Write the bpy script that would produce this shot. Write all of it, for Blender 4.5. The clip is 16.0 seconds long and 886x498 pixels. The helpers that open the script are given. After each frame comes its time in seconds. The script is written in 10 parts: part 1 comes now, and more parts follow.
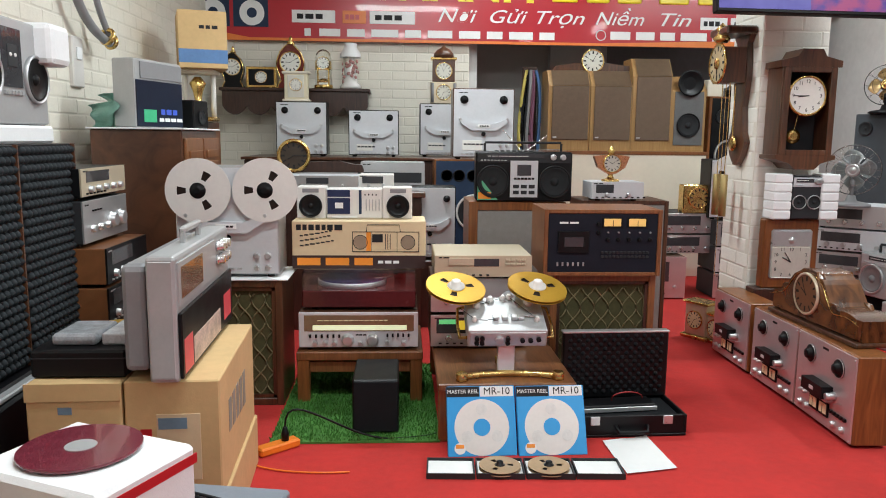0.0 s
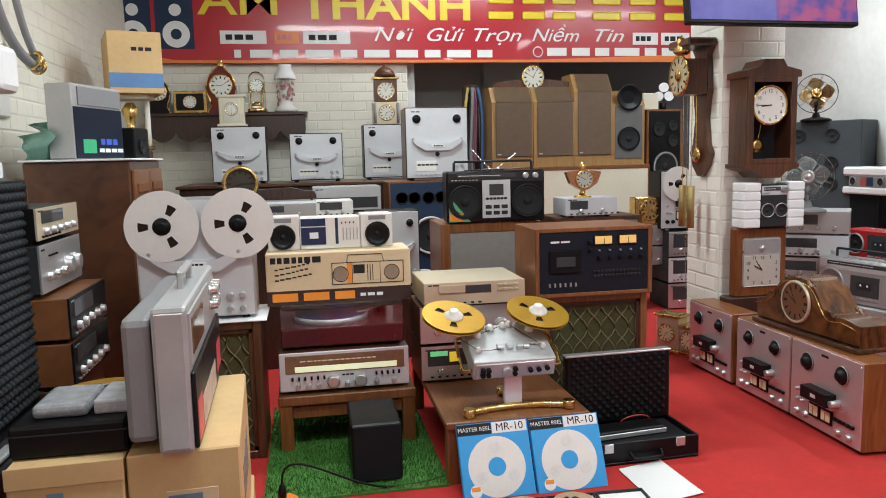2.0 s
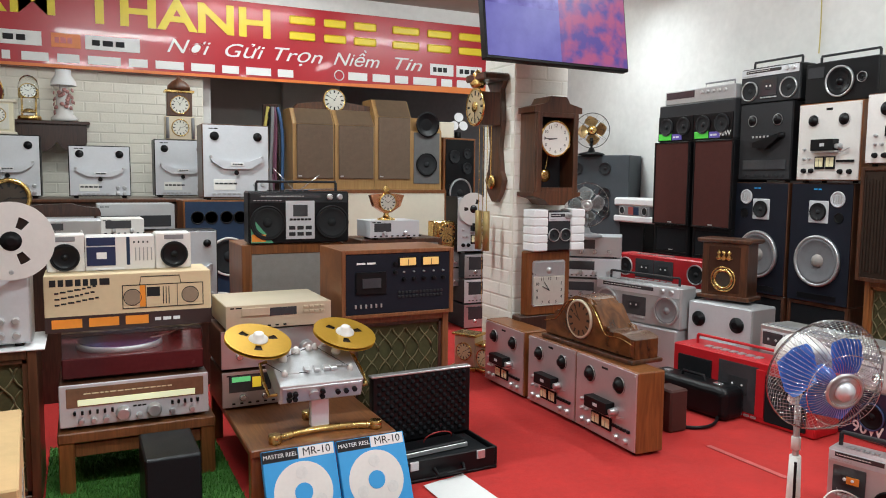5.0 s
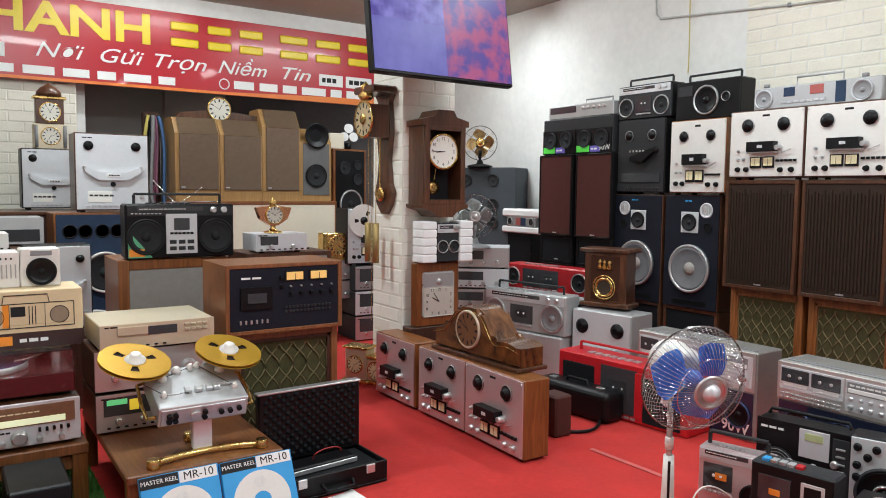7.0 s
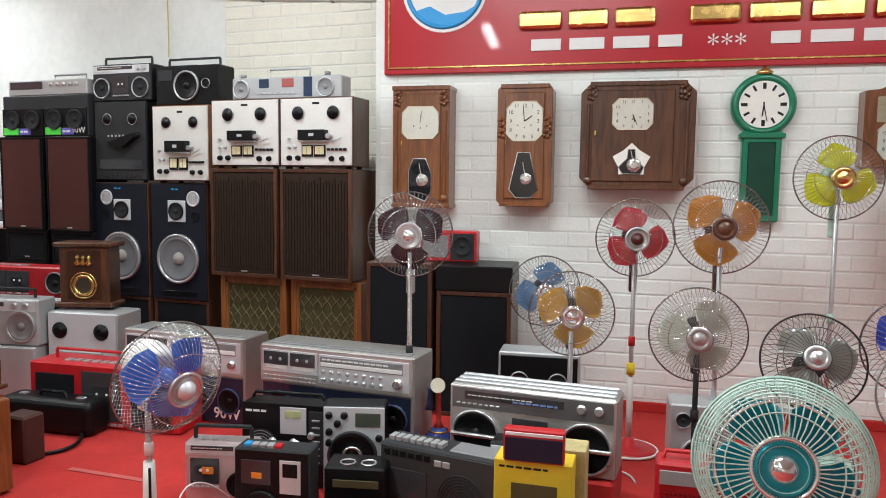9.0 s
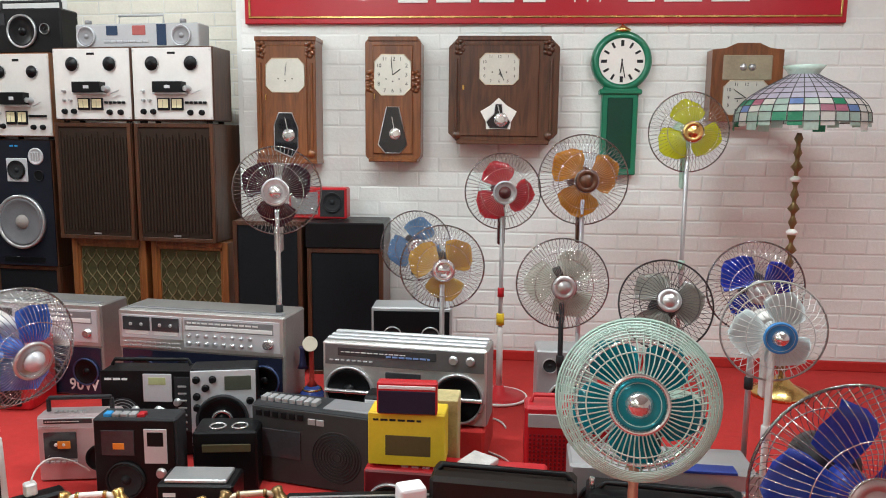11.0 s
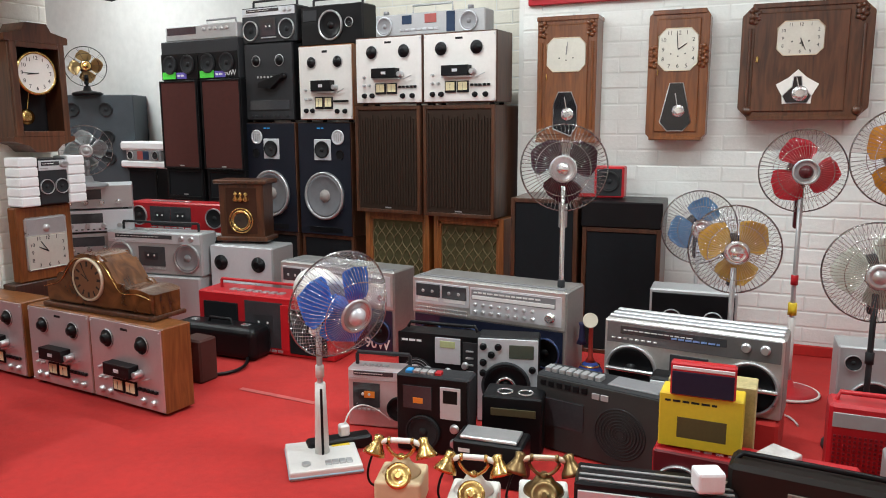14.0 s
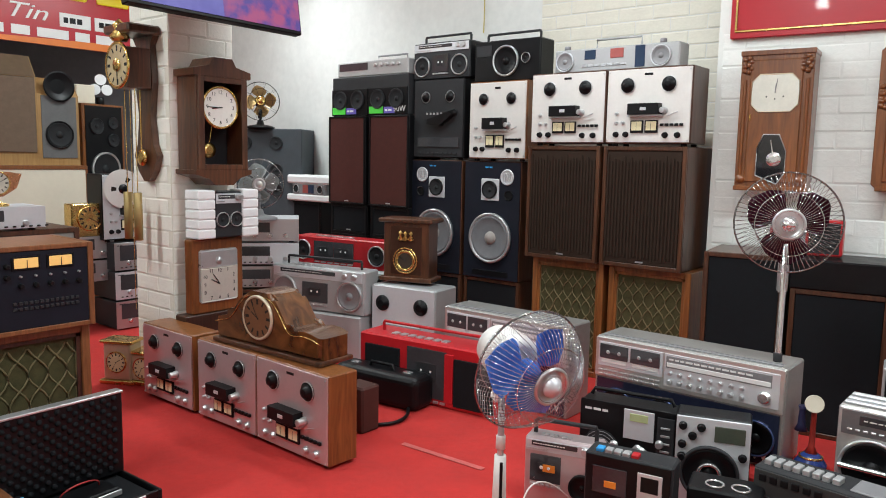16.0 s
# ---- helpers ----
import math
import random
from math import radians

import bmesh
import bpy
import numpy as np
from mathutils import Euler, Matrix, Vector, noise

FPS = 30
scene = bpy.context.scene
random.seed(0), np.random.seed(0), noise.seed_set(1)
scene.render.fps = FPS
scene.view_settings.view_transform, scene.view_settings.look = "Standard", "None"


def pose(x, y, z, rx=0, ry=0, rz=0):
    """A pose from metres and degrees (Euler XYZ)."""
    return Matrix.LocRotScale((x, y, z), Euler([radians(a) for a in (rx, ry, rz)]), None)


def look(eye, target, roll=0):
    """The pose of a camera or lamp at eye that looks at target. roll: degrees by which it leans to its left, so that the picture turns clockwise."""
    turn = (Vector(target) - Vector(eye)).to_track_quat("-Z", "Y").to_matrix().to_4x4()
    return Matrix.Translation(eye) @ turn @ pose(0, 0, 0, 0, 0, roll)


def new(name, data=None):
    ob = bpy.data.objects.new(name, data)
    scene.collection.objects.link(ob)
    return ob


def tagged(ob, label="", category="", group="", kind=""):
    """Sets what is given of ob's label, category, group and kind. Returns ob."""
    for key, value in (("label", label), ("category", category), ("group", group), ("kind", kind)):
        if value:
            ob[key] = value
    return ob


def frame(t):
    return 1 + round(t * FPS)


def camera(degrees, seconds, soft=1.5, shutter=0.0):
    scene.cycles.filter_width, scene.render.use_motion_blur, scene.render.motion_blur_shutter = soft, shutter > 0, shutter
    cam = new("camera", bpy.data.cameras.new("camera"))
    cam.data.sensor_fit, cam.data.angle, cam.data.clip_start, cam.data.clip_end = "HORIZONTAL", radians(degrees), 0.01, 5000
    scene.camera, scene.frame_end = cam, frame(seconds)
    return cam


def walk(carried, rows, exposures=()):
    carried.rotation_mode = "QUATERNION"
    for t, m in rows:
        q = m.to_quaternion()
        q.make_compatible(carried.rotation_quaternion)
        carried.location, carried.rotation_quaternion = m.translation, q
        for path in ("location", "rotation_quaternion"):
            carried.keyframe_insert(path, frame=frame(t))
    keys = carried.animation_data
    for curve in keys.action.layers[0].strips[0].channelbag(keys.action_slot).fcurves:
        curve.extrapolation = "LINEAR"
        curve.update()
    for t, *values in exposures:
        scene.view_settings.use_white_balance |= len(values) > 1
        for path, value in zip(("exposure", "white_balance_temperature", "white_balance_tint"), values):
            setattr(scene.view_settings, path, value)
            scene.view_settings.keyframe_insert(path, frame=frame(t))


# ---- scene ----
cam = camera(61.1, 16.0, soft=1.0)
PATH = [
    (0, (0.339, 0.285, 1.109), (0.448, 2.26, 0.814), 0.6),
    (0.5, (0.301, 0.411, 1.087), (0.367, 2.392, 0.822), 0.5),
    (1, (0.221, 0.541, 1.109), (0.309, 2.527, 0.889), -0.8),
    (1.5, (0.141, 0.545, 1.114), (0.314, 2.527, 0.908), -1.5),
    (2, (0.045, 0.504, 1.113), (0.395, 2.458, 0.869), -1.4),
    (2.5, (-0.003, 0.502, 1.098), (0.554, 2.404, 0.83), -0.9),
    (3, (-0.019, 0.496, 1.099), (0.717, 2.337, 0.834), -0.3),
    (3.5, (0.002, 0.507, 1.104), (0.856, 2.3, 0.872), 0.1),
    (4, (-0.001, 0.515, 1.105), (0.879, 2.299, 0.9), 0.6),
    (4.2, (-0.006, 0.51, 1.106), (0.86, 2.301, 0.907), 0.6),
    (6.3, (0.013, 0.508, 1.112), (0.91, 2.288, 0.945), 0.5),
    (6.5, (0.012, 0.515, 1.114), (0.961, 2.268, 0.95), 0.5),
    (7, (0.02, 0.493, 1.12), (1.131, 2.148, 0.962), 0.6),
    (7.5, (0.041, 0.482, 1.107), (1.371, 1.968, 0.96), 0.9),
    (8, (0.097, 0.466, 1.12), (1.655, 1.711, 0.97), 0.9),
    (8.5, (0.14, 0.462, 1.129), (1.891, 1.415, 0.969), 0.9),
    (9, (0.169, 0.462, 1.13), (2.043, 1.138, 0.951), 0.7),
    (9.5, (0.188, 0.461, 1.13), (2.122, 0.929, 0.926), 0.5),
    (9.7, (0.21, 0.443, 1.125), (2.154, 0.861, 0.915), 0.6),
    (11.8, (0.179, 0.478, 1.111), (2.125, 0.83, 0.811), 0.6),
    (12, (0.182, 0.485, 1.105), (2.12, 0.873, 0.799), 0.5),
    (12.5, (0.18, 0.502, 1.107), (2.09, 1.001, 0.785), 0.2),
    (13, (0.157, 0.52, 1.109), (2.022, 1.162, 0.779), -0.1),
    (13.5, (0.126, 0.541, 1.102), (1.928, 1.343, 0.77), -0.2),
    (14, (0.113, 0.587, 1.097), (1.843, 1.535, 0.765), -0.2),
    (14.5, (0.127, 0.69, 1.106), (1.788, 1.754, 0.779), -0.1),
    (15, (0.189, 0.805, 1.112), (1.802, 1.949, 0.813), 0.4),
    (15.5, (0.222, 0.857, 1.113), (1.8, 2.056, 0.842), 0.7),
    (16, (0.239, 0.88, 1.115), (1.778, 2.134, 0.874), 1.1),
]
walk(cam, [(t, look(eye, target, roll)) for t, eye, target, roll in PATH])

# ---- world and light ----
world = bpy.data.worlds.new("world")
scene.world = world
world.use_nodes = True
world.node_tree.nodes["Background"].inputs[0].default_value = (0.8, 0.9, 1.0, 1)
world.node_tree.nodes["Background"].inputs[1].default_value = 0.1
scene.view_settings.exposure = -0.15
CEIL = 2.62


def area(x, y, z, sx, sy, watts, tilt, turn, colour=(0.90, 1.0, 1.02)):
    """One half of a tube's light: an area lamp tilted about the tube."""
    data = bpy.data.lights.new("ceiling_lamp", "AREA")
    data.shape, data.size, data.size_y, data.energy, data.color = "RECTANGLE", sx, sy, watts, colour
    ob = new("ceiling_lamp", data)
    ob.location = (x, y, z)
    ob.rotation_euler = (radians(tilt), 0, radians(turn))
    return ob


# x, y, watts, and the turn of the tube
# the last lamp is added only to brighten the right wall
LAMPS = [(0.2, 1.9, 45, 0), (2.2, 1.2, 39, 90), (0.4, 4.2, 46, 0), (2.9, 2.9, 31, 90), (1.3, 5.9, 15, 0), (2.3, -0.6, 40, 90), (3.1, 5.2, 34, 0)]
for lx, ly, watts, turn in LAMPS:
    for tilt in (-27, 27):
        area(lx, ly, CEIL - 0.075, 1.15, 0.10, watts / 2, tilt, turn)

# ---- materials ----
MATS = {}


def mat(name, colour, rough=0.5, metal=0.0, vary=0.12, scale=12.0, bump=0.0, bscale=200.0, coat=0.0, trans=0.0, alpha=1.0, rand=0.0, stretch=None, emit=0.0):
    """A surface with broad and fine variation of colour, and fine relief."""
    if name in MATS:
        return MATS[name]
    m = bpy.data.materials.new(name)
    m.use_nodes = True
    nt = m.node_tree
    b = nt.nodes["Principled BSDF"]
    b.inputs["Roughness"].default_value, b.inputs["Metallic"].default_value = rough, metal
    b.inputs["Coat Weight"].default_value = coat
    if max(colour) < 0.16 and not metal:
        b.inputs["Specular IOR Level"].default_value = 0.22
    b.inputs["Transmission Weight"].default_value = trans
    b.inputs["Alpha"].default_value = alpha
    co = nt.nodes.new("ShaderNodeTexCoord")
    mp = nt.nodes.new("ShaderNodeMapping")
    mp.inputs["Scale"].default_value = stretch or (1, 1, 1)
    nt.links.new(co.outputs["Object"], mp.inputs[0])
    n1 = nt.nodes.new("ShaderNodeTexNoise")
    n1.inputs["Scale"].default_value, n1.inputs["Detail"].default_value = scale, 6
    nt.links.new(mp.outputs[0], n1.inputs["Vector"])
    n2 = nt.nodes.new("ShaderNodeTexNoise")
    n2.inputs["Scale"].default_value, n2.inputs["Detail"].default_value = scale * 7, 3
    nt.links.new(mp.outputs[0], n2.inputs["Vector"])
    add = nt.nodes.new("ShaderNodeMath")
    add.operation = "MULTIPLY_ADD"
    nt.links.new(n1.outputs[0], add.inputs[0])
    add.inputs[1].default_value = 0.6
    half = nt.nodes.new("ShaderNodeMath")
    half.operation = "MULTIPLY"
    half.inputs[1].default_value = 0.4
    nt.links.new(n2.outputs[0], half.inputs[0])
    nt.links.new(half.outputs[0], add.inputs[2])
    fac = add.outputs[0]
    if rand:
        oi = nt.nodes.new("ShaderNodeObjectInfo")
        ra = nt.nodes.new("ShaderNodeMath")
        ra.operation = "MULTIPLY_ADD"
        nt.links.new(oi.outputs["Random"], ra.inputs[0])
        ra.inputs[1].default_value = rand
        nt.links.new(fac, ra.inputs[2])
        fac = ra.outputs[0]
    ramp = nt.nodes.new("ShaderNodeValToRGB")
    ramp.color_ramp.elements[0].position, ramp.color_ramp.elements[1].position = 0.3, 0.7
    ramp.color_ramp.elements[0].color = (*[c * (1 - vary) for c in colour], 1)
    ramp.color_ramp.elements[1].color = (*[min(1, c * (1 + vary)) for c in colour], 1)
    nt.links.new(fac, ramp.inputs[0])
    nt.links.new(ramp.outputs[0], b.inputs["Base Color"])
    ro = nt.nodes.new("ShaderNodeMapRange")
    ro.inputs[3].default_value, ro.inputs[4].default_value = max(0.02, rough - 0.08), min(1, rough + 0.1)
    nt.links.new(n1.outputs[0], ro.inputs[0])
    nt.links.new(ro.outputs[0], b.inputs["Roughness"])
    if bump:
        n3 = nt.nodes.new("ShaderNodeTexNoise")
        n3.inputs["Scale"].default_value, n3.inputs["Detail"].default_value = bscale, 4
        nt.links.new(mp.outputs[0], n3.inputs["Vector"])
        bp = nt.nodes.new("ShaderNodeBump")
        bp.inputs["Strength"].default_value, bp.inputs["Distance"].default_value = bump, 0.004
        nt.links.new(n3.outputs[0], bp.inputs["Height"])
        nt.links.new(bp.outputs[0], b.inputs["Normal"])
    if emit:
        b.inputs["Emission Color"].default_value = (*colour, 1)
        b.inputs["Emission Strength"].default_value = emit
    MATS[name] = m
    return m


def wood(name, dark, light, rough=0.35, grain=(30, 2.5, 2.5), coat=0.25):
    """Veneer with grain along one axis."""
    if name in MATS:
        return MATS[name]
    m = bpy.data.materials.new(name)
    m.use_nodes = True
    nt = m.node_tree
    b = nt.nodes["Principled BSDF"]
    b.inputs["Roughness"].default_value, b.inputs["Coat Weight"].default_value = rough, coat
    b.inputs["Coat Roughness"].default_value = 0.25
    co = nt.nodes.new("ShaderNodeTexCoord")
    mp = nt.nodes.new("ShaderNodeMapping")
    mp.inputs["Scale"].default_value = grain
    nt.links.new(co.outputs["Object"], mp.inputs[0])
    n1 = nt.nodes.new("ShaderNodeTexNoise")
    n1.inputs["Scale"].default_value, n1.inputs["Detail"].default_value, n1.inputs["Distortion"].default_value = 3, 9, 1.2
    nt.links.new(mp.outputs[0], n1.inputs["Vector"])
    n2 = nt.nodes.new("ShaderNodeTexNoise")
    n2.inputs["Scale"].default_value = 2.2
    nt.links.new(co.outputs["Object"], n2.inputs["Vector"])
    mix = nt.nodes.new("ShaderNodeMath")
    mix.operation = "MULTIPLY_ADD"
    mix.inputs[1].default_value = 0.35
    nt.links.new(n2.outputs[0], mix.inputs[0])
    sc = nt.nodes.new("ShaderNodeMath")
    sc.operation = "MULTIPLY"
    sc.inputs[1].default_value = 0.65
    nt.links.new(n1.outputs[0], sc.inputs[0])
    nt.links.new(sc.outputs[0], mix.inputs[2])
    ramp = nt.nodes.new("ShaderNodeValToRGB")
    ramp.color_ramp.elements[0].position, ramp.color_ramp.elements[1].position = 0.36, 0.64
    ramp.color_ramp.elements[0].color, ramp.color_ramp.elements[1].color = (*dark, 1), (*light, 1)
    nt.links.new(mix.outputs[0], ramp.inputs[0])
    nt.links.new(ramp.outputs[0], b.inputs["Base Color"])
    bp = nt.nodes.new("ShaderNodeBump")
    bp.inputs["Strength"].default_value, bp.inputs["Distance"].default_value = 0.12, 0.002
    nt.links.new(n1.outputs[0], bp.inputs["Height"])
    nt.links.new(bp.outputs[0], b.inputs["Normal"])
    MATS[name] = m
    return m


CARPET = mat("red_carpet", (0.49, 0.024, 0.020), 0.95, vary=0.16, scale=5, bump=0.5, bscale=420)
BRICKW = mat("white_brick", (0.79, 0.82, 0.79), 0.6, vary=0.05, scale=9, bump=0.35, bscale=60, rand=0.25)
BRICKC = mat("cream_brick", (0.78, 0.745, 0.65), 0.65, vary=0.06, scale=9, bump=0.35, bscale=60, rand=0.25)
PLASTER = mat("plaster", (0.80, 0.80, 0.78), 0.85, vary=0.08, scale=3, bump=0.15, bscale=40)
BRICKP = mat("pillar_brick", (0.86, 0.84, 0.77), 0.65, vary=0.05, scale=9, bump=0.35, bscale=60, rand=0.25)
JOINT = mat("brick_joint", (0.78, 0.75, 0.66), 0.8, vary=0.06, scale=5, bump=0.2, bscale=80)
CEILM = mat("ceiling_paint", (0.42, 0.38, 0.34), 0.8, vary=0.08, scale=3)
DARKW = mat("dark_wall", (0.16, 0.16, 0.17), 0.7, vary=0.15, scale=3)
SILVER = mat("brushed_silver", (0.56, 0.56, 0.57), 0.32, 0.75, vary=0.06, scale=18, bump=0.03, bscale=300, stretch=(1, 1, 30))
SILVERL = mat("light_silver_panel", (0.66, 0.68, 0.71), 0.36, 0.3, vary=0.05, scale=10)
WHITEP = mat("white_panel", (0.74, 0.72, 0.69), 0.42, 0.15, vary=0.05, scale=10)
PINKS = mat("rose_silver_panel", (0.60, 0.50, 0.51), 0.34, 0.6, vary=0.06, scale=12)
GREYP = mat("grey_plastic", (0.24, 0.24, 0.25), 0.45, 0.1, vary=0.07, scale=14, bump=0.06, bscale=500)
LGREYP = mat("light_grey_plastic", (0.44, 0.445, 0.45), 0.36, 0.3, vary=0.06, scale=12, bump=0.05, bscale=500)
DGREYP = mat("dark_grey_plastic", (0.030, 0.031, 0.034), 0.5, vary=0.12, scale=14, bump=0.08, bscale=500)
BLACK = mat("black_plastic", (0.006, 0.006, 0.007), 0.36, vary=0.25, scale=14, bump=0.06, bscale=400)
WIRE = mat("cage_wire", (0.55, 0.55, 0.55), 0.2, 1.0, vary=0.04, scale=20)
BLACKM = mat("black_cloth", (0.008, 0.009, 0.011), 0.9, vary=0.3, scale=30, bump=0.3, bscale=700)
RUBBER = mat("rubber", (0.015, 0.015, 0.016), 0.65, vary=0.2, scale=20)
CONE = mat("paper_cone", (0.022, 0.023, 0.025), 0.75, vary=0.2, scale=30)
CONEG = mat("grey_cone", (0.15, 0.15, 0.16), 0.7, vary=0.15, scale=25)
CHROME = mat("chrome", (0.80, 0.81, 0.81), 0.14, 0.85, vary=0.04, scale=20)
STEEL = mat("steel", (0.58, 0.59, 0.60), 0.30, 0.7, vary=0.07, scale=20)
GOLD = mat("brass", (0.72, 0.50, 0.18), 0.25, 1.0, vary=0.12, scale=22)
GOLDR = mat("gold_reel", (0.62, 0.36, 0.04), 0.35, 0.65, vary=0.06, scale=10)
GLASS = mat("clear_glass", (0.95, 0.97, 0.97), 0.03, trans=1.0, vary=0.0)
SMOKE = mat("smoked_glass", (0.05, 0.05, 0.055), 0.1, vary=0.2, coat=0.6)
AMBER = mat("amber_dial", (0.80, 0.50, 0.16), 0.4, vary=0.1, scale=30, emit=0.35)
GREEND = mat("green_display", (0.15, 0.65, 0.25), 0.4, vary=0.1, emit=0.5)
CREAMD = mat("cream_meter", (0.82, 0.76, 0.48), 0.4, vary=0.08, scale=40)
DIALW = mat("dial_white", (0.82, 0.81, 0.76), 0.5, vary=0.05, scale=12)
DIALG = mat("dial_silvered", (0.66, 0.65, 0.58), 0.35, 0.4, vary=0.08, scale=12)
INK = mat("ink", (0.02, 0.02, 0.022), 0.6, vary=0.1)
WALNUT = wood("walnut", (0.055, 0.020, 0.010), (0.13, 0.050, 0.023))
WALNUTV = wood("walnut_upright", (0.038, 0.014, 0.007), (0.105, 0.040, 0.018), grain=(14, 14, 1.2))
TEAK = wood("teak", (0.14, 0.050, 0.018), (0.26, 0.10, 0.037))
TEAKV = wood("teak_upright", (0.13, 0.042, 0.012), (0.29, 0.105, 0.030), grain=(14, 14, 1.2))
DARKWOOD = wood("dark_wood", (0.022, 0.010, 0.007), (0.065, 0.028, 0.018))
CLOCKW = wood("clock_wood", (0.11, 0.032, 0.008), (0.25, 0.082, 0.021), grain=(14, 14, 1.5), coat=0.5)
CLOCKD = wood("dark_clock_wood", (0.040, 0.015, 0.007), (0.125, 0.046, 0.020), grain=(14, 14, 1.5), coat=0.5)
LATT = mat("olive_grille_cloth", (0.075, 0.068, 0.030), 0.9, vary=0.3, scale=40, bump=0.4, bscale=500)
GRILLBR = mat("brown_grille_cloth", (0.075, 0.024, 0.020), 0.9, vary=0.15, scale=30, bump=0.3, bscale=700)
GRILLGR = mat("grey_grille_cloth", (0.26, 0.25, 0.235), 0.9, vary=0.12, scale=30, bump=0.3, bscale=700)
GRILLTP = mat("taupe_grille_cloth", (0.15, 0.105, 0.075), 0.9, vary=0.12, scale=30, bump=0.3, bscale=700)
RIDGE = mat("dark_ridged_grille", (0.030, 0.017, 0.011), 0.75, vary=0.2, scale=30)
BLUEF = mat("navy_baffle", (0.022, 0.04, 0.08), 0.55, vary=0.12, scale=14)
JBLF = mat("blue_black_baffle", (0.008, 0.010, 0.018), 0.55, vary=0.2, scale=14)
CARD = mat("cardboard", (0.62, 0.42, 0.20), 0.8, vary=0.09, scale=6, bump=0.1, bscale=120)
CARDL = mat("pale_cardboard", (0.68, 0.53, 0.33), 0.75, vary=0.07, scale=6, bump=0.08, bscale=120)
RED = mat("red_plastic", (0.50, 0.015, 0.022), 0.35, vary=0.08, scale=12)
SIGNR = mat("sign_red", (0.44, 0.010, 0.022), 0.3, vary=0.05, scale=3, coat=0.2)
SIGNO = mat("sign_orange", (0.74, 0.20, 0.035), 0.4, vary=0.06, scale=3)
SIGNY = mat("sign_yellow", (0.78, 0.60, 0.02), 0.35, vary=0.04, scale=6)
WHITE = mat("white_print", (0.80, 0.80, 0.79), 0.45, vary=0.03, scale=6)
FOAM = mat("white_foam", (0.82, 0.83, 0.84), 0.8, vary=0.04, scale=14, bump=0.15, bscale=260)
BLUE = mat("cyan_blue_print", (0.03, 0.33, 0.72), 0.4, vary=0.05, scale=5)
GRASS = mat("artificial_turf", (0.06, 0.20, 0.03), 0.85, vary=0.35, scale=60, bump=0.5, bscale=400)
MAROON = mat("maroon_lacquer", (0.075, 0.014, 0.016), 0.22, vary=0.2, scale=8, coat=0.5)
CHAMP = mat("champagne_metal", (0.66, 0.57, 0.42), 0.38, 0.5, vary=0.05, scale=12)
CREAM = mat("cream_board", (0.75, 0.69, 0.56), 0.6, vary=0.05, scale=4)
GREENL = mat("green_lacquer", (0.008, 0.19, 0.10), 0.3, vary=0.15, scale=10, coat=0.4)
YELP = mat("yellow_print", (0.78, 0.56, 0.03), 0.45, vary=0.08, scale=10)
ORANGE = mat("orange_print", (0.85, 0.28, 0.03), 0.45, vary=0.06, scale=10)
BEIGES = wood("beige_oak", (0.30, 0.165, 0.06), (0.42, 0.25, 0.10), grain=(14, 14, 1.2), coat=0.1)


def tint(name, colour, rough=0.18, clear=0.25):
    """Translucent coloured plastic of fan blades."""
    return mat(name, colour, rough, vary=0.06, scale=10, trans=clear, coat=0.3)


TV = bpy.data.materials.new("tv_picture")

# ---- builders ----
AX = {"x": Vector((1, 0, 0)), "y": Vector((0, 1, 0)), "z": Vector((0, 0, 1)), "-y": Vector((0, -1, 0)), "-x": Vector((-1, 0, 0))}


def part(name, bm, material, parent, label=""):
    """Links a bmesh as one mesh object under a thing or a part."""
    me = bpy.data.meshes.new(name)
    bm.to_mesh(me)
    bm.free()
    me.materials.append(material)
    ob = new(name, me)
    ob.parent = parent
    if label:
        tagged(ob, label)
    return ob


def thing(name, label, category, m, group="", kind=""):
    ob = new(name)
    ob.empty_display_size = 0.05
    ob.matrix_world = m
    return tagged(ob, label, category, group, kind)


def solid(name, bm, material, label, category, m=None, group="", kind=""):
    """A thing that is a single mesh."""
    ob = part(name, bm, material, None)
    ob.matrix_world = m or Matrix()
    return tagged(ob, label, category, group, kind)


def nb():
    return bmesh.new()


def box(bm, x0, y0, z0, x1, y1, z1, bev=0.0, seg=1):
    vs = [bm.verts.new((x, y, z)) for x in (x0, x1) for y in (y0, y1) for z in (z0, z1)]
    fs = [bm.faces.new([vs[i] for i in q]) for q in ((0, 1, 3, 2), (4, 6, 7, 5), (0, 4, 5, 1), (2, 3, 7, 6), (0, 2, 6, 4), (1, 5, 7, 3))]
    if bev:
        es = list({e for f in fs for e in f.edges})
        bmesh.ops.bevel(bm, geom=es, offset=bev, segments=seg, affect="EDGES", profile=0.5)
    return bm


def frm(p, axis):
    a = AX[axis] if isinstance(axis, str) else Vector(axis).normalized()
    return Matrix.Translation(p) @ a.to_track_quat("Z", "Y").to_matrix().to_4x4()


def lathe(bm, p, axis, prof, n=24, close=True):
    """Turns a profile of (radius, height) round an axis through p."""
    m = frm(p, axis)
    loops = []
    for r, h in prof:
        loops.append([bm.verts.new(m @ Vector((r * math.cos(2 * math.pi * i / n), r * math.sin(2 * math.pi * i / n), h))) for i in range(n)])
    for a, b in zip(loops, loops[1:]):
        for i in range(n):
            f = bm.faces.new((a[i], a[(i + 1) % n], b[(i + 1) % n], b[i]))
            f.smooth = True
    if close:
        bm.faces.new(list(reversed(loops[0])))
        bm.faces.new(loops[-1])
    return bm


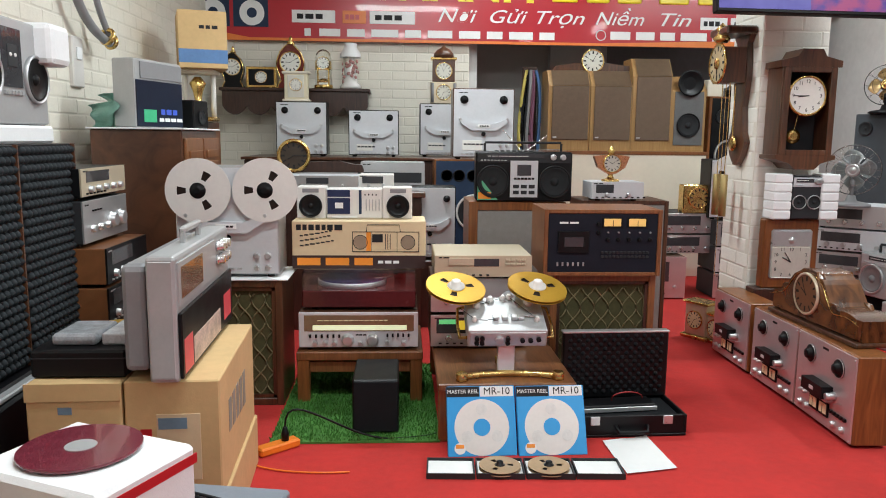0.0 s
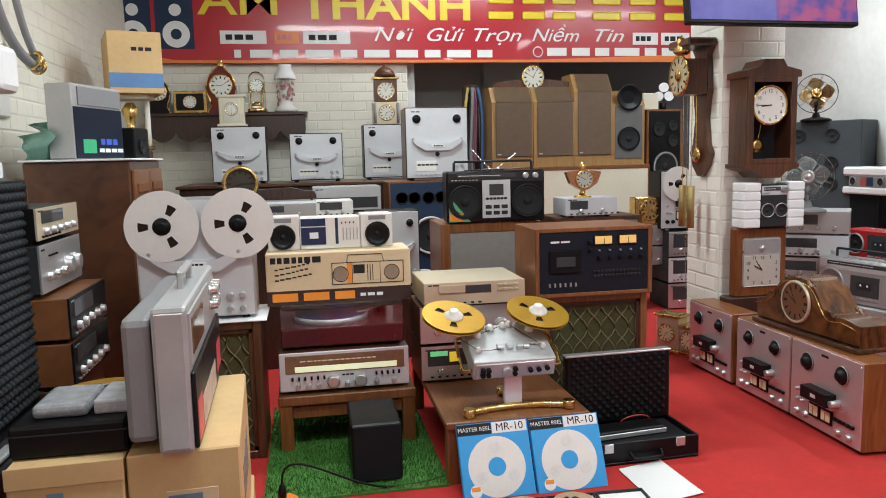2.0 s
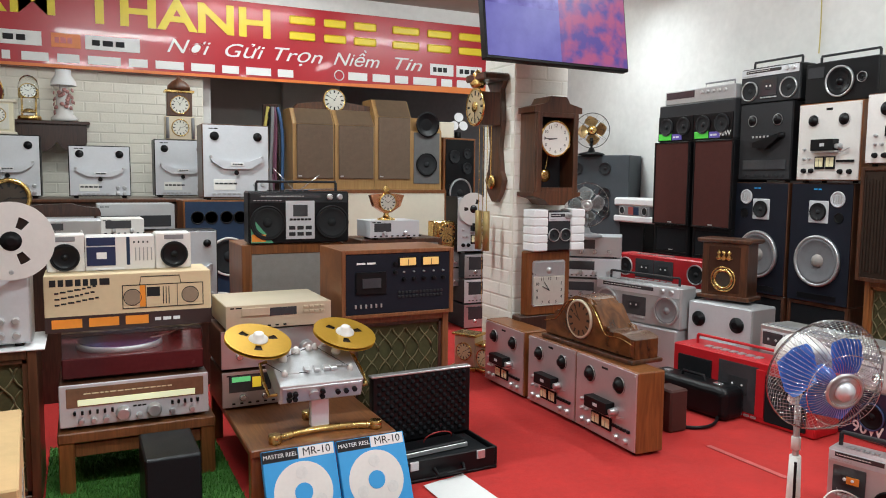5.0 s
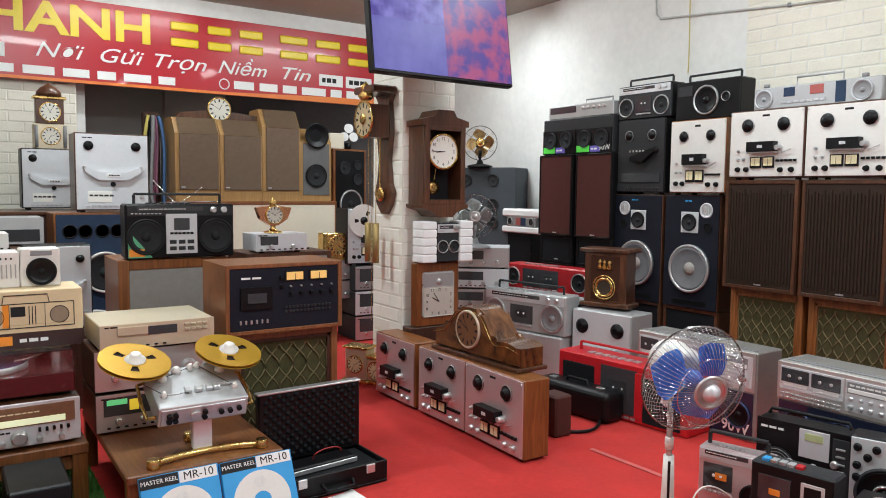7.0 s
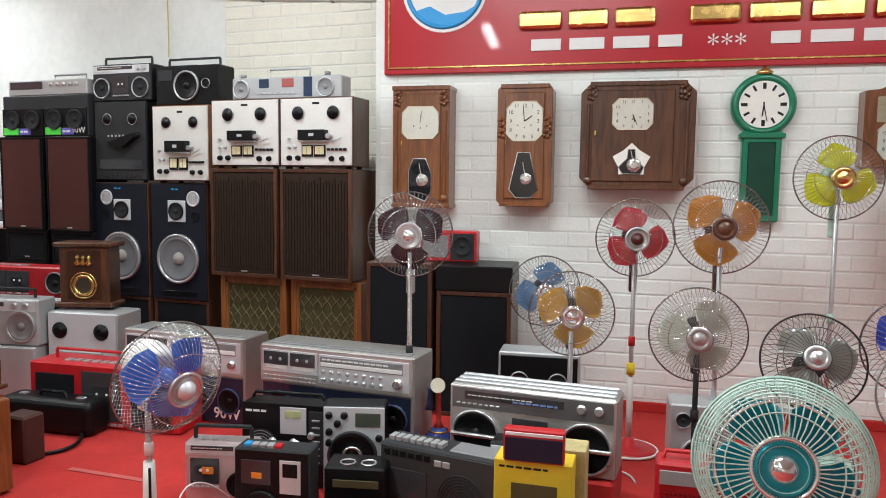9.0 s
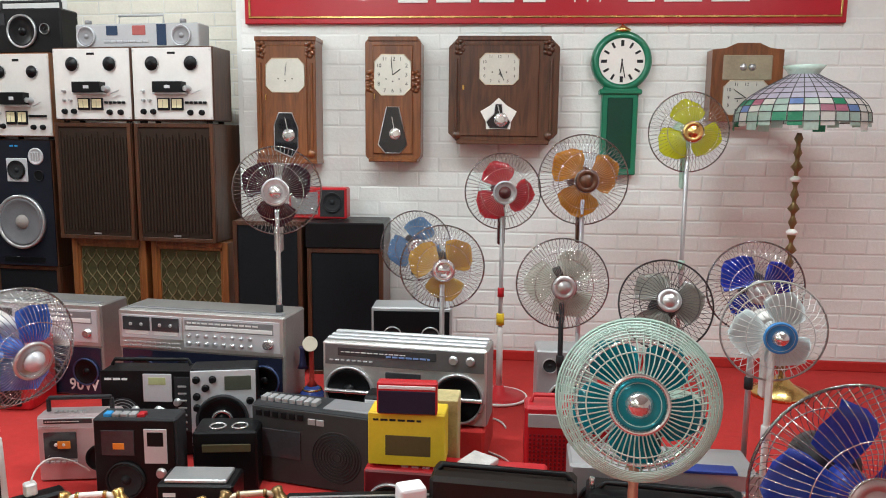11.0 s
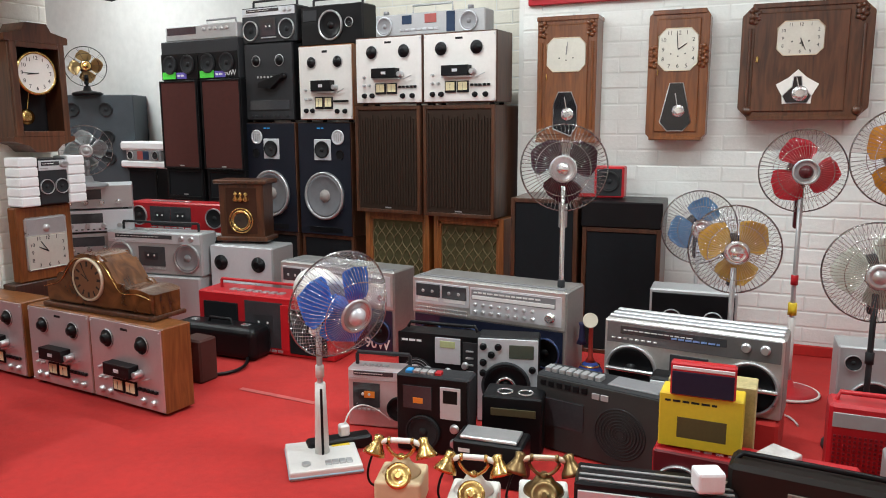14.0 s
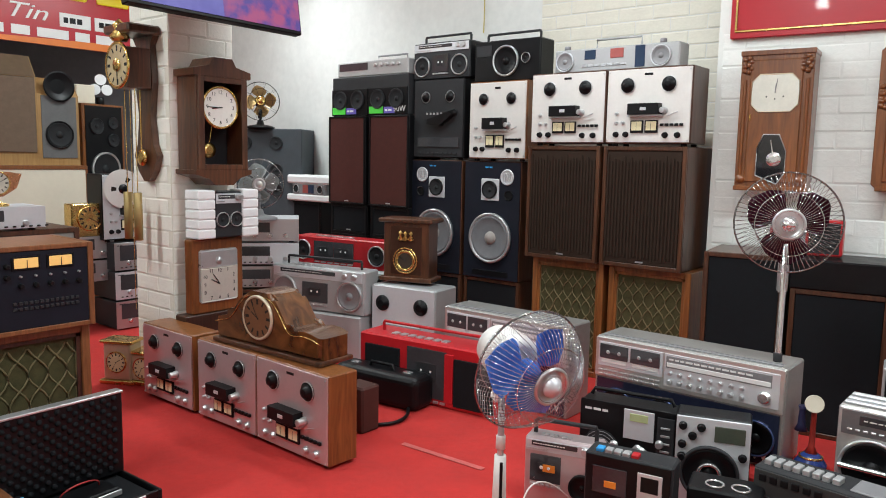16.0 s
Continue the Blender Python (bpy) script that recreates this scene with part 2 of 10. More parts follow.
def cyl(bm, p, axis, r, h, n=24, r2=None):
    r2 = r if r2 is None else r2
    c = min(r, abs(h)) * 0.12
    return lathe(bm, p, axis, [(r, 0), (r, h * 0.5), (r2, h - c), (max(1e-4, r2 - c), h)], n)


def ring(bm, p, axis, R, r, n=32, m=6):
    t = frm(p, axis)
    loops = []
    for i in range(n):
        a = 2 * math.pi * i / n
        loops.append([bm.verts.new(t @ Vector(((R + r * math.cos(2 * math.pi * j / m)) * math.cos(a), (R + r * math.cos(2 * math.pi * j / m)) * math.sin(a), r * math.sin(2 * math.pi * j / m)))) for j in range(m)])
    for i in range(n):
        for j in range(m):
            f = bm.faces.new((loops[i][j], loops[(i + 1) % n][j], loops[(i + 1) % n][(j + 1) % m], loops[i][(j + 1) % m]))
            f.smooth = True
    return bm


def tube(bm, pts, r, m=6):
    pts = [Vector(p) for p in pts]
    prev = None
    up = Vector((0, 0, 1))
    for i, p in enumerate(pts):
        d = (pts[min(i + 1, len(pts) - 1)] - pts[max(i - 1, 0)]).normalized()
        s = d.cross(up)
        if s.length < 0.1:
            s = d.cross(Vector((1, 0, 0)))
        s.normalize()
        u = s.cross(d)
        lp = [bm.verts.new(p + (s * math.cos(2 * math.pi * j / m) + u * math.sin(2 * math.pi * j / m)) * r) for j in range(m)]
        if prev:
            for j in range(m):
                f = bm.faces.new((prev[j], prev[(j + 1) % m], lp[(j + 1) % m], lp[j]))
                f.smooth = True
        prev = lp
    return bm


def prism(bm, outline, y0, y1):
    """An outline of (x, z) given thickness from y0 to y1."""
    a = [bm.verts.new((x, y0, z)) for x, z in outline]
    b = [bm.verts.new((x, y1, z)) for x, z in outline]
    bm.faces.new(a)
    bm.faces.new(list(reversed(b)))
    n = len(a)
    for i in range(n):
        bm.faces.new((a[(i + 1) % n], a[i], b[i], b[(i + 1) % n]))
    return bm


def bez(a, b, c, d, n=14):
    a, b, c, d = map(Vector, (a, b, c, d))
    return [(1 - t) ** 3 * a + 3 * t * (1 - t) ** 2 * b + 3 * t * t * (1 - t) * c + t ** 3 * d for t in (i / n for i in range(n + 1))]


def words(name, text, size, material, parent, m, depth=0.001, align="CENTER", shear=0.0, bold=0.0, label="", width=0.0):
    """Lettering as a mesh that faces local -y, stretched to a width where one is given."""
    cu = bpy.data.curves.new(name, "FONT")
    cu.body, cu.size, cu.extrude, cu.align_x, cu.align_y, cu.shear, cu.offset = text, size, depth, align, "CENTER", shear, bold
    cu.resolution_u = 3
    ob = bpy.data.objects.new(name, cu)
    me = bpy.data.meshes.new_from_object(ob)
    bpy.data.objects.remove(ob)
    if width:
        xs = [v.co.x for v in me.vertices]
        k = width / max(1e-4, max(xs) - min(xs))
        for v in me.vertices:
            v.co.x *= k
    me.materials.clear()
    me.materials.append(material)
    o = new(name, me)
    o.parent = parent
    o.matrix_basis = m @ pose(0, 0, 0, 90, 0, 0)
    if label:
        tagged(o, label)
    return o


def knobs(root, spots, r, mat_k, h=0.012, name="knob", y=0.0):
    for x, z in spots:
        bm = nb()
        lathe(bm, (x, y, z), "-y", [(r, -0.002), (r, h * 0.3), (r * 0.86, h * 0.35), (r * 0.84, h), (r * 0.7, h + 0.001)], 18)
        part(name, bm, mat_k, root)


def buttons(root, spots, w, hh, mat_b, d=0.006, name="button", y=0.0):
    for x, z in spots:
        part(name, box(nb(), x - w / 2, y - d, z - hh / 2, x + w / 2, y + 0.002, z + hh / 2, 0.0012), mat_b, root)


def plate(root, name, x0, z0, x1, z1, material, d=0.003, y=0.0, label="", bev=0.001):
    return part(name, box(nb(), x0, y - d, z0, x1, y + 0.002, z1, bev), material, root, label)


def bars(root, name, x0, z, h, n, step, material, y=0.0, seed=1, d=0.0012, drop=0.0, split=False, width=0.0):
    """Writing that cannot be read: one bar a word."""
    if width:
        rng = random.Random(seed)
        ws = [rng.uniform(0.55, 1.25) for i in range(n)]
        step = width / (sum(ws) + 0.25 * (n - 1))
    if split:
        rng = random.Random(seed)
        x = x0
        for i in range(n):
            w = step * rng.uniform(0.55, 1.25)
            part(name, box(nb(), x, y - d, z - h / 2, x + w, y + 0.0005, z + h / 2), material, root)
            x += w + step * 0.25
        return None
    rng = random.Random(seed)
    bm = nb()
    x = x0
    for i in range(n):
        w = step * rng.uniform(0.55, 1.25)
        box(bm, x, y - d, z - h / 2 + i * drop, x + w, y + 0.0005, z + h / 2 + i * drop)
        x += w + step * 0.25
    return part(name, bm, material, root)


def driver(root, x, z, r, cone=None, rim=None, y=0.0, name="woofer", cap=None):
    """A loudspeaker driver: rim, surround, cone and dust cap."""
    bm = nb()
    lathe(bm, (x, y, z), "-y", [(r * 0.9, 0.0), (r, 0.0), (r, 0.004 + r * 0.09), (r * 0.95, 0.006 + r * 0.10), (r * 0.89, 0.003 + r * 0.09), (r * 0.87, 0.001 + r * 0.06)], 36, False)
    w = part(name, bm, rim or RUBBER, root)
    bm = nb()
    lathe(bm, (x, y, z), "-y", [(r * 0.9, 0.001 + r * 0.06), (r * 0.84, 0.004 + r * 0.10), (r * 0.77, 0.001 + r * 0.07), (r * 0.5, 0.001 + r * 0.035), (r * 0.22, 0.0015)], 36, False)
    part("cone", bm, cone or CONE, w)
    bm = nb()
    lathe(bm, (x, y, z), "-y", [(r * 0.27, 0.0), (r * 0.25, r * 0.06), (r * 0.17, r * 0.13), (r * 0.06, r * 0.165), (0.0005, r * 0.17)], 24, False)
    part("dust_cap", bm, cap or cone or CONE, w)
    return w


def case(root, w, d, h, material, bev=0.004, y0=0.003, name="body", z0=0.0):
    return part(name, box(nb(), -w / 2, y0, z0, w / 2, d, h, bev), material, root)


def feet(root, w, d, material=RUBBER, h=0.012, r=0.014):
    for x in (-w / 2 + 0.04, w / 2 - 0.04):
        for y in (0.04, d - 0.04):
            part("foot", cyl(nb(), (x, y, 0), "z", r, h, 14), material, root)

# ---- kinds of things (front towards local -y, origin at the front's foot) ----


def reel_disc(root, x, z, r, material, y=-0.03, axis="-y", name="reel"):
    """A tape reel with three openings, a hub and a centre cap."""
    m = frm((x, y, z), axis)
    bm = nb()
    n = 60
    # the flange: rings with gaps left open in three sectors
    radii = [0.24, 0.36, 0.64, 1.0]
    grid = [[[bm.verts.new(m @ Vector((q * r * math.cos(2 * math.pi * i / n), q * r * math.sin(2 * math.pi * i / n), s))) for i in range(n)] for q in radii] for s in (0.0, 0.0015)]
    for k in range(3):
        for i in range(n):
            if k == 1 and i % 20 in (8, 9, 10, 11):
                continue
            j = (i + 1) % n
            bm.faces.new((grid[1][k][i], grid[1][k][j], grid[1][k + 1][j], grid[1][k + 1][i]))
            bm.faces.new((grid[0][k][j], grid[0][k][i], grid[0][k + 1][i], grid[0][k + 1][j]))
    for i in range(n):
        j = (i + 1) % n
        bm.faces.new((grid[1][3][i], grid[1][3][j], grid[0][3][j], grid[0][3][i]))
    o = part(name, bm, material, root)
    part("hub", lathe(nb(), m @ Vector((0, 0, -0.006)), axis, [(r * 0.25, 0), (r * 0.25, 0.008), (r * 0.17, 0.009), (r * 0.16, 0.02), (r * 0.08, 0.022)], 24), BLACK if material is not GOLDR else WHITE, o)
    back = nb()
    lathe(back, m @ Vector((0, 0, -0.008)), axis, [(r * 0.9, 0), (r * 0.9, 0.004)], 40)
    part("tape_pack", back, mat("tape_pack", (0.022, 0.013, 0.010), 0.45, vary=0.2), o, "dark brown tape wound on the hub")
    rim = nb()
    lathe(rim, m @ Vector((0, 0, -0.0105)), axis, [(r, 0), (r, 0.002)], 40)
    part("back_flange", rim, material, o)
    return o


def reel_deck(m, w=0.44, h=0.335, d=0.20, face=PINKS, side=WALNUTV, style="small", label="", reels=None, group="", lid=None):
    """A reel-to-reel tape deck."""
    root = thing("reel_tape_deck", label, "tape deck", m, group)
    z0 = 0.012
    case(root, w, d, h, side, 0.004, 0.012, z0=z0)
    feet(root, w, d)
    plate(root, "faceplate", -w / 2 + 0.006, z0 + 0.006, w / 2 - 0.006, h - 0.006, face, 0.006, 0.012)
    y = 0.006
    sp = w * 0.24
    zr = h * 0.78 if style != "gx" else h * 0.84
    rh = w * (0.085 if style != "gx" else 0.07)
    for x in (-sp if style != "gx" else -w * 0.32, sp if style != "gx" else w * 0.32):
        part("reel_hub", lathe(nb(), (x, y, zr), "-y", [(rh, 0), (rh, 0.004), (rh * 0.92, 0.006), (rh * 0.55, 0.007), (rh * 0.5, 0.022), (rh * 0.2, 0.023)], 28), BLACK, root)
        part("hub_ring", ring(nb(), (x, y - 0.004, zr), "-y", rh * 0.98, 0.002, 30, 5), STEEL, root)
    if style == "gx":
        # wide head bridge with swept arms
        zb = h * 0.50
        out = [(-w * 0.40, zb + h * 0.06), (-w * 0.36, zb + h * 0.075), (-w * 0.18, zb + h * 0.01), (w * 0.18, zb + h * 0.01), (w * 0.36, zb + h * 0.075), (w * 0.40, zb + h * 0.06), (w * 0.36, zb), (w * 0.2, zb - h * 0.09), (-w * 0.2, zb - h * 0.09), (-w * 0.36, zb)]
        part("head_bridge", prism(nb(), list(reversed(out)), y - 0.028, y), SILVERL, root, "pale silver swept head cover")
        plate(root, "counter", -w * 0.1, zb - h * 0.05, w * 0.1, zb - h * 0.005, WHITE, 0.004, y - 0.028)
        bars(root, "lettering", -w * 0.07, zb - h * 0.028, 0.008, 4, 0.014, INK, y - 0.032, 3)
        knobs(root, [(-w * 0.38, zb + h * 0.07), (w * 0.38, zb + h * 0.07)], 0.009, STEEL, 0.03, "tape_guide", y)
        knobs(root, [(0, zb - h * 0.14)], 0.014, BLACK, 0.02, "pinch_knob", y)
        plate(root, "meter", -w * 0.34, h * 0.13, -w * 0.02, h * 0.27, DIALW, 0.003, y)
        bars(root, "meter_scale", -w * 0.32, h * 0.215, 0.01, 5, 0.02, DGREYP, y - 0.003, 5)
        buttons(root, [(-w * 0.34 + i * w * 0.075, h * 0.08) for i in range(7)], 0.018, 0.01, STEEL, name="key", y=y)
        knobs(root, [(w * 0.28, h * 0.2), (w * 0.39, h * 0.2), (w * 0.28, h * 0.09), (w * 0.39, h * 0.09)], 0.013, STEEL, 0.014, y=y)
        bars(root, "lettering", -w * 0.4, h * 0.94, 0.006, 2, 0.02, INK, y, 2)
    elif style == "black":
        plate(root, "head_cover", -w * 0.2, h * 0.50, w * 0.22, h * 0.60, DGREYP, 0.03, y)
        out = [(-w * 0.15, h * 0.50), (w * 0.3, h * 0.60), (w * 0.34, h * 0.56), (w * 0.1, h * 0.42), (-w * 0.15, h * 0.44)]
        part("head_arm", prism(nb(), out, y - 0.036, y), BLACK, root)
        plate(root, "meter_window", -w * 0.4, h * 0.16, w * 0.42, h * 0.28, SMOKE, 0.006, y)
        knobs(root, [(w * 0.33, h * 0.58)], 0.02, BLACK, 0.03, "capstan", y)
        buttons(root, [(-w * 0.15 + i * w * 0.07, h * 0.57) for i in range(5)], 0.012, 0.012, STEEL, 0.034, "key", y)
        buttons(root, [(-w * 0.36 + i * w * 0.09, h * 0.08) for i in range(9)], 0.02, 0.012, DGREYP, name="key", y=y)
    else:
        plate(root, "head_cover", -w * 0.19, h * 0.40, w * 0.17, h * 0.54, BLACK, 0.045, y, "black glossy head cover")
        plate(root, "cover_badge", -w * 0.04, h * 0.45, w * 0.03, h * 0.49, SILVERL, 0.002, y - 0.045)
        plate(root, "cover_sill", -w * 0.21, h * 0.375, w * 0.19, h * 0.40, STEEL, 0.03, y)
        knobs(root, [(w * 0.2, h * 0.45)], 0.016, STEEL, 0.035, "capstan", y)
        for x in (-w * 0.11, w * 0.06):
            v = plate(root, "vu_meter", x - w * 0.075, h * 0.17, x + w * 0.075, h * 0.33, BLACK, 0.008, y)
            plate(v, "meter_dial", x - w * 0.06, h * 0.2, x + w * 0.06, h * 0.315, CREAMD, 0.002, y - 0.008)
            part("needle", box(nb(), x - 0.0006, y - 0.0115, h * 0.2, x + 0.0006, y - 0.0105, h * 0.30), INK, v)
        knobs(root, [(-w * 0.36, h * 0.15), (-w * 0.24, h * 0.15), (w * 0.22, h * 0.14), (w * 0.36, h * 0.14)], 0.014, BLACK if face is not PINKS else STEEL, 0.016, y=y)
        knobs(root, [(-w * 0.36, h * 0.30), (-w * 0.28, h * 0.30), (-w * 0.36, h * 0.42)], 0.008, STEEL, 0.016, "switch", y)
        buttons(root, [(w * 0.18 + i * w * 0.055, h * 0.27) for i in range(5)], 0.016, 0.012, BLACK, 0.01, "key", y)
        tb = nb()
        tube(tb, [(w * 0.24, y - 0.012, h * 0.38), (w * 0.36, y - 0.014, h * 0.43)], 0.003)
        part("tension_arm", tb, STEEL, root)
        plate(root, "badge", -w * 0.05, h * 0.90, w * 0.05, h * 0.93, BLACK, 0.001, y)
        for x in (-w * 0.47, w * 0.47):
            knobs(root, [(x, h * 0.95), (x, h * 0.07)], 0.004, STEEL, 0.003, "screw", y)
    if reels:
        for x, z, r, mt in reels:
            reel_disc(root, x, z, r, mt, -0.022)
    return root


def lattice_speaker(m, w=0.44, h=0.53, d=0.3, label="", wood_m=TEAK, cloth=LATT, group=""):
    """A floor speaker with a diamond lattice over woven cloth."""
    root = thing("loudspeaker", label, "speaker", m, group)
    body = nb()
    t = 0.03
    box(body, -w / 2, 0.0, 0, -w / 2 + t, d, h, 0.003)
    box(body, w / 2 - t, 0.0, 0, w / 2, d, h, 0.003)
    box(body, -w / 2 + t, 0.0, 0, w / 2 - t, d, t, 0.003)
    box(body, -w / 2 + t, 0.0, h - t, w / 2 - t, d, h, 0.003)
    box(body, -w / 2 + t, d - 0.02, t, w / 2 - t, d, h - t)
    part("cabinet", body, wood_m, root)
    part("inner_frame", box(box(box(box(nb(), -w / 2 + t, 0.008, t, -w / 2 + t + 0.014, 0.03, h - t), w / 2 - t - 0.014, 0.008, t, w / 2 - t, 0.03, h - t), -w / 2 + t, 0.008, h - t - 0.014, w / 2 - t, 0.03, h - t), -w / 2 + t, 0.008, t, w / 2 - t, 0.03, t + 0.014), DARKWOOD if wood_m is TEAK else wood_m, root)
    cl = part("grille", box(nb(), -w / 2 + t, 0.022, t, w / 2 - t, 0.03, h - t), cloth, root, "dark olive woven grille cloth")
    bm = nb()
    x0, x1, z0, z1 = -w / 2 + t + 0.014, w / 2 - t - 0.014, t + 0.014, h - t - 0.014
    nx = 6
    cw = (x1 - x0) / nx
    ch = cw * 1.6
    k = -int((z1 - z0) / ch) - 2
    # wavy strips cross to form leaf-like cells
    for i in range(nx + 1):
        for s in (1, -1):
            pts = []
            zz = z0
            while zz <= z1 + 1e-6:
                x = x0 + i * cw + s * cw * 0.5 * math.sin(math.pi * (zz - z0) / ch)
                pts.append((min(max(x, x0), x1), 0.018 + 0.003 * s, zz))
                zz += ch / 5
            tube(bm, pts, 0.0032, 4)
    part("lattice", bm, mat("lattice_wood", (0.19, 0.155, 0.075), 0.7, vary=0.25, scale=30), cl)
    return root


def cloth_speaker(m, w, h, d, cloth, side, label="", frame_m=None, group="", ridged=False, badge=True, t=0.02):
    """A speaker with a plain or vertically ridged grille."""
    root = thing("loudspeaker", label, "speaker", m, group)
    case(root, w, d, h, side, 0.004, 0.006, "cabinet")
    fr = nb()
    for a in ((-w / 2, 0, -w / 2 + t, h), (w / 2 - t, 0, w / 2, h), (-w / 2 + t, 0, w / 2 - t, t), (-w / 2 + t, h - t, w / 2 - t, h)):
        box(fr, a[0], -0.006, a[1], a[2], 0.006, a[3], 0.002)
    part("front_frame", fr, frame_m or side, root)
    g = part("grille", box(nb(), -w / 2 + t, -0.001, t, w / 2 - t, 0.008, h - t, 0.003), cloth, root)
    if ridged:
        bm = nb()
        n = 22
        cw = (w - 2 * t) / n
        for i in range(n):
            x = -w / 2 + t + (i + 0.5) * cw
            hh = h - t - 0.02 - 0.035 * abs(math.sin(i * 1.3))
            box(bm, x - cw * 0.28, -0.008, t + 0.012 + 0.02 * abs(math.sin(i * 0.9)), x + cw * 0.28, 0.0, hh, 0.002)
        part("rib", bm, RIDGE, g, "uneven upright ribs of the grille")
    if badge:
        plate(root, "badge", -0.02, t + 0.006, 0.02, t + 0.014, STEEL, 0.0015, -0.001)
    return root


def three_way(m, w=0.38, h=0.67, d=0.3, label="", flip=1, group=""):
    root = thing("loudspeaker", label, "speaker", m, group)
    case(root, w, d, h, WALNUTV, 0.004, 0.008, "cabinet")
    plate(root, "baffle", -w / 2 + 0.004, 0.004, w / 2 - 0.004, h - 0.004, JBLF, 0.006, 0.008)
    driver(root, 0.0, h * 0.355, w * 0.37, CONEG, STEEL, 0.002, cap=mat("dust_cap_grey", (0.30, 0.27, 0.25), 0.6))
    sq = plate(root, "mid_plate", -flip * 0.01 - w * 0.16, h * 0.67, -flip * 0.01 + w * 0.16, h * 0.67 + w * 0.32, SILVERL, 0.004, 0.002, bev=0.03 * 0.1)
    driver(root, -flip * 0.01, h * 0.67 + w * 0.16, w * 0.13, CONE, BLACK, -0.003, "midrange")
    bm = nb()
    lathe(bm, (flip * w * 0.27, 0.002, h * 0.87), "-y", [(w * 0.115, 0), (w * 0.115, 0.004), (w * 0.09, 0.006), (w * 0.088, 0.002)], 26)
    tw = part("tweeter", bm, SILVERL, root)
    buttons(tw, [(flip * w * 0.27 + (i - 1.5) * w * 0.04, h * 0.87) for i in range(4)], w * 0.022, w * 0.11, STEEL, 0.004, "tweeter_slat", 0.0)
    part("port", lathe(nb(), (flip * w * 0.3, 0.002, h * 0.72), "-y", [(w * 0.075, 0.001), (w * 0.075, 0.004), (w * 0.06, 0.003), (w * 0.06, -0.03)], 22), BLACK, root)
    bars(root, "lettering", -w * 0.12, h * 0.95, 0.008, 2, 0.03, BLUE, 0.002, 4)
    plate(root, "level_panel", -w * 0.32, h * 0.03, w * 0.32, h * 0.075, BLACK, 0.002, 0.002)
    return root


def component(m, w=0.42, h=0.13, d=0.3, face=SILVER, body=BLACK, label="", kind="amplifier", kn=4, win=None, big=None, seed=1, group="", wmat=SMOKE, name="hifi_component"):
    """A hi-fi unit: face, window, knobs, keys, feet."""
    root = thing(name, label, kind, m, group)
    z0 = 0.01
    case(root, w, d, h, body, 0.003, 0.006, z0=z0)
    feet(root, w, d, h=0.011)
    plate(root, "faceplate", -w / 2, z0, w / 2, h, face, 0.005, 0.006)
    rng = random.Random(seed)
    hh = h - z0
    dark = BLACK if face not in (BLACK, DGREYP, SMOKE) else STEEL
    if win:
        a, b, c, e = win
        plate(root, "window", -w / 2 + a * w, z0 + b * hh, -w / 2 + c * w, z0 + e * hh, wmat, 0.002, 0.001, bev=0.0006)
    row = [(-w * 0.42 + (i + 0.5) * w * 0.84 / max(kn, 1), z0 + hh * (0.26 if win else 0.32)) for i in range(kn)]
    knobs(root, row, min(0.014, hh * 0.13), STEEL if face is not SILVER else mat("knob_silver", (0.7, 0.7, 0.7), 0.25, 0.9), 0.014, y=0.001)
    if big:
        for bx in big:
            knobs(root, [(bx * w, z0 + hh * 0.42)], min(0.03, hh * 0.3), STEEL, 0.022, "volume_knob", 0.001)
    if not win or rng.random() < 0.7:
        buttons(root, [(-w * 0.3 + i * 0.022, z0 + hh * 0.75) for i in range(rng.randint(4, 8))] if not win else [(-w * 0.4 + i * 0.03, z0 + hh * 0.1) for i in range(rng.randint(4, 9))], 0.012, 0.006, dark, y=0.001)
    bars(root, "lettering", -w * 0.46, z0 + hh * 0.9, 0.005, 2, 0.02, dark, 0.001, seed)
    return root


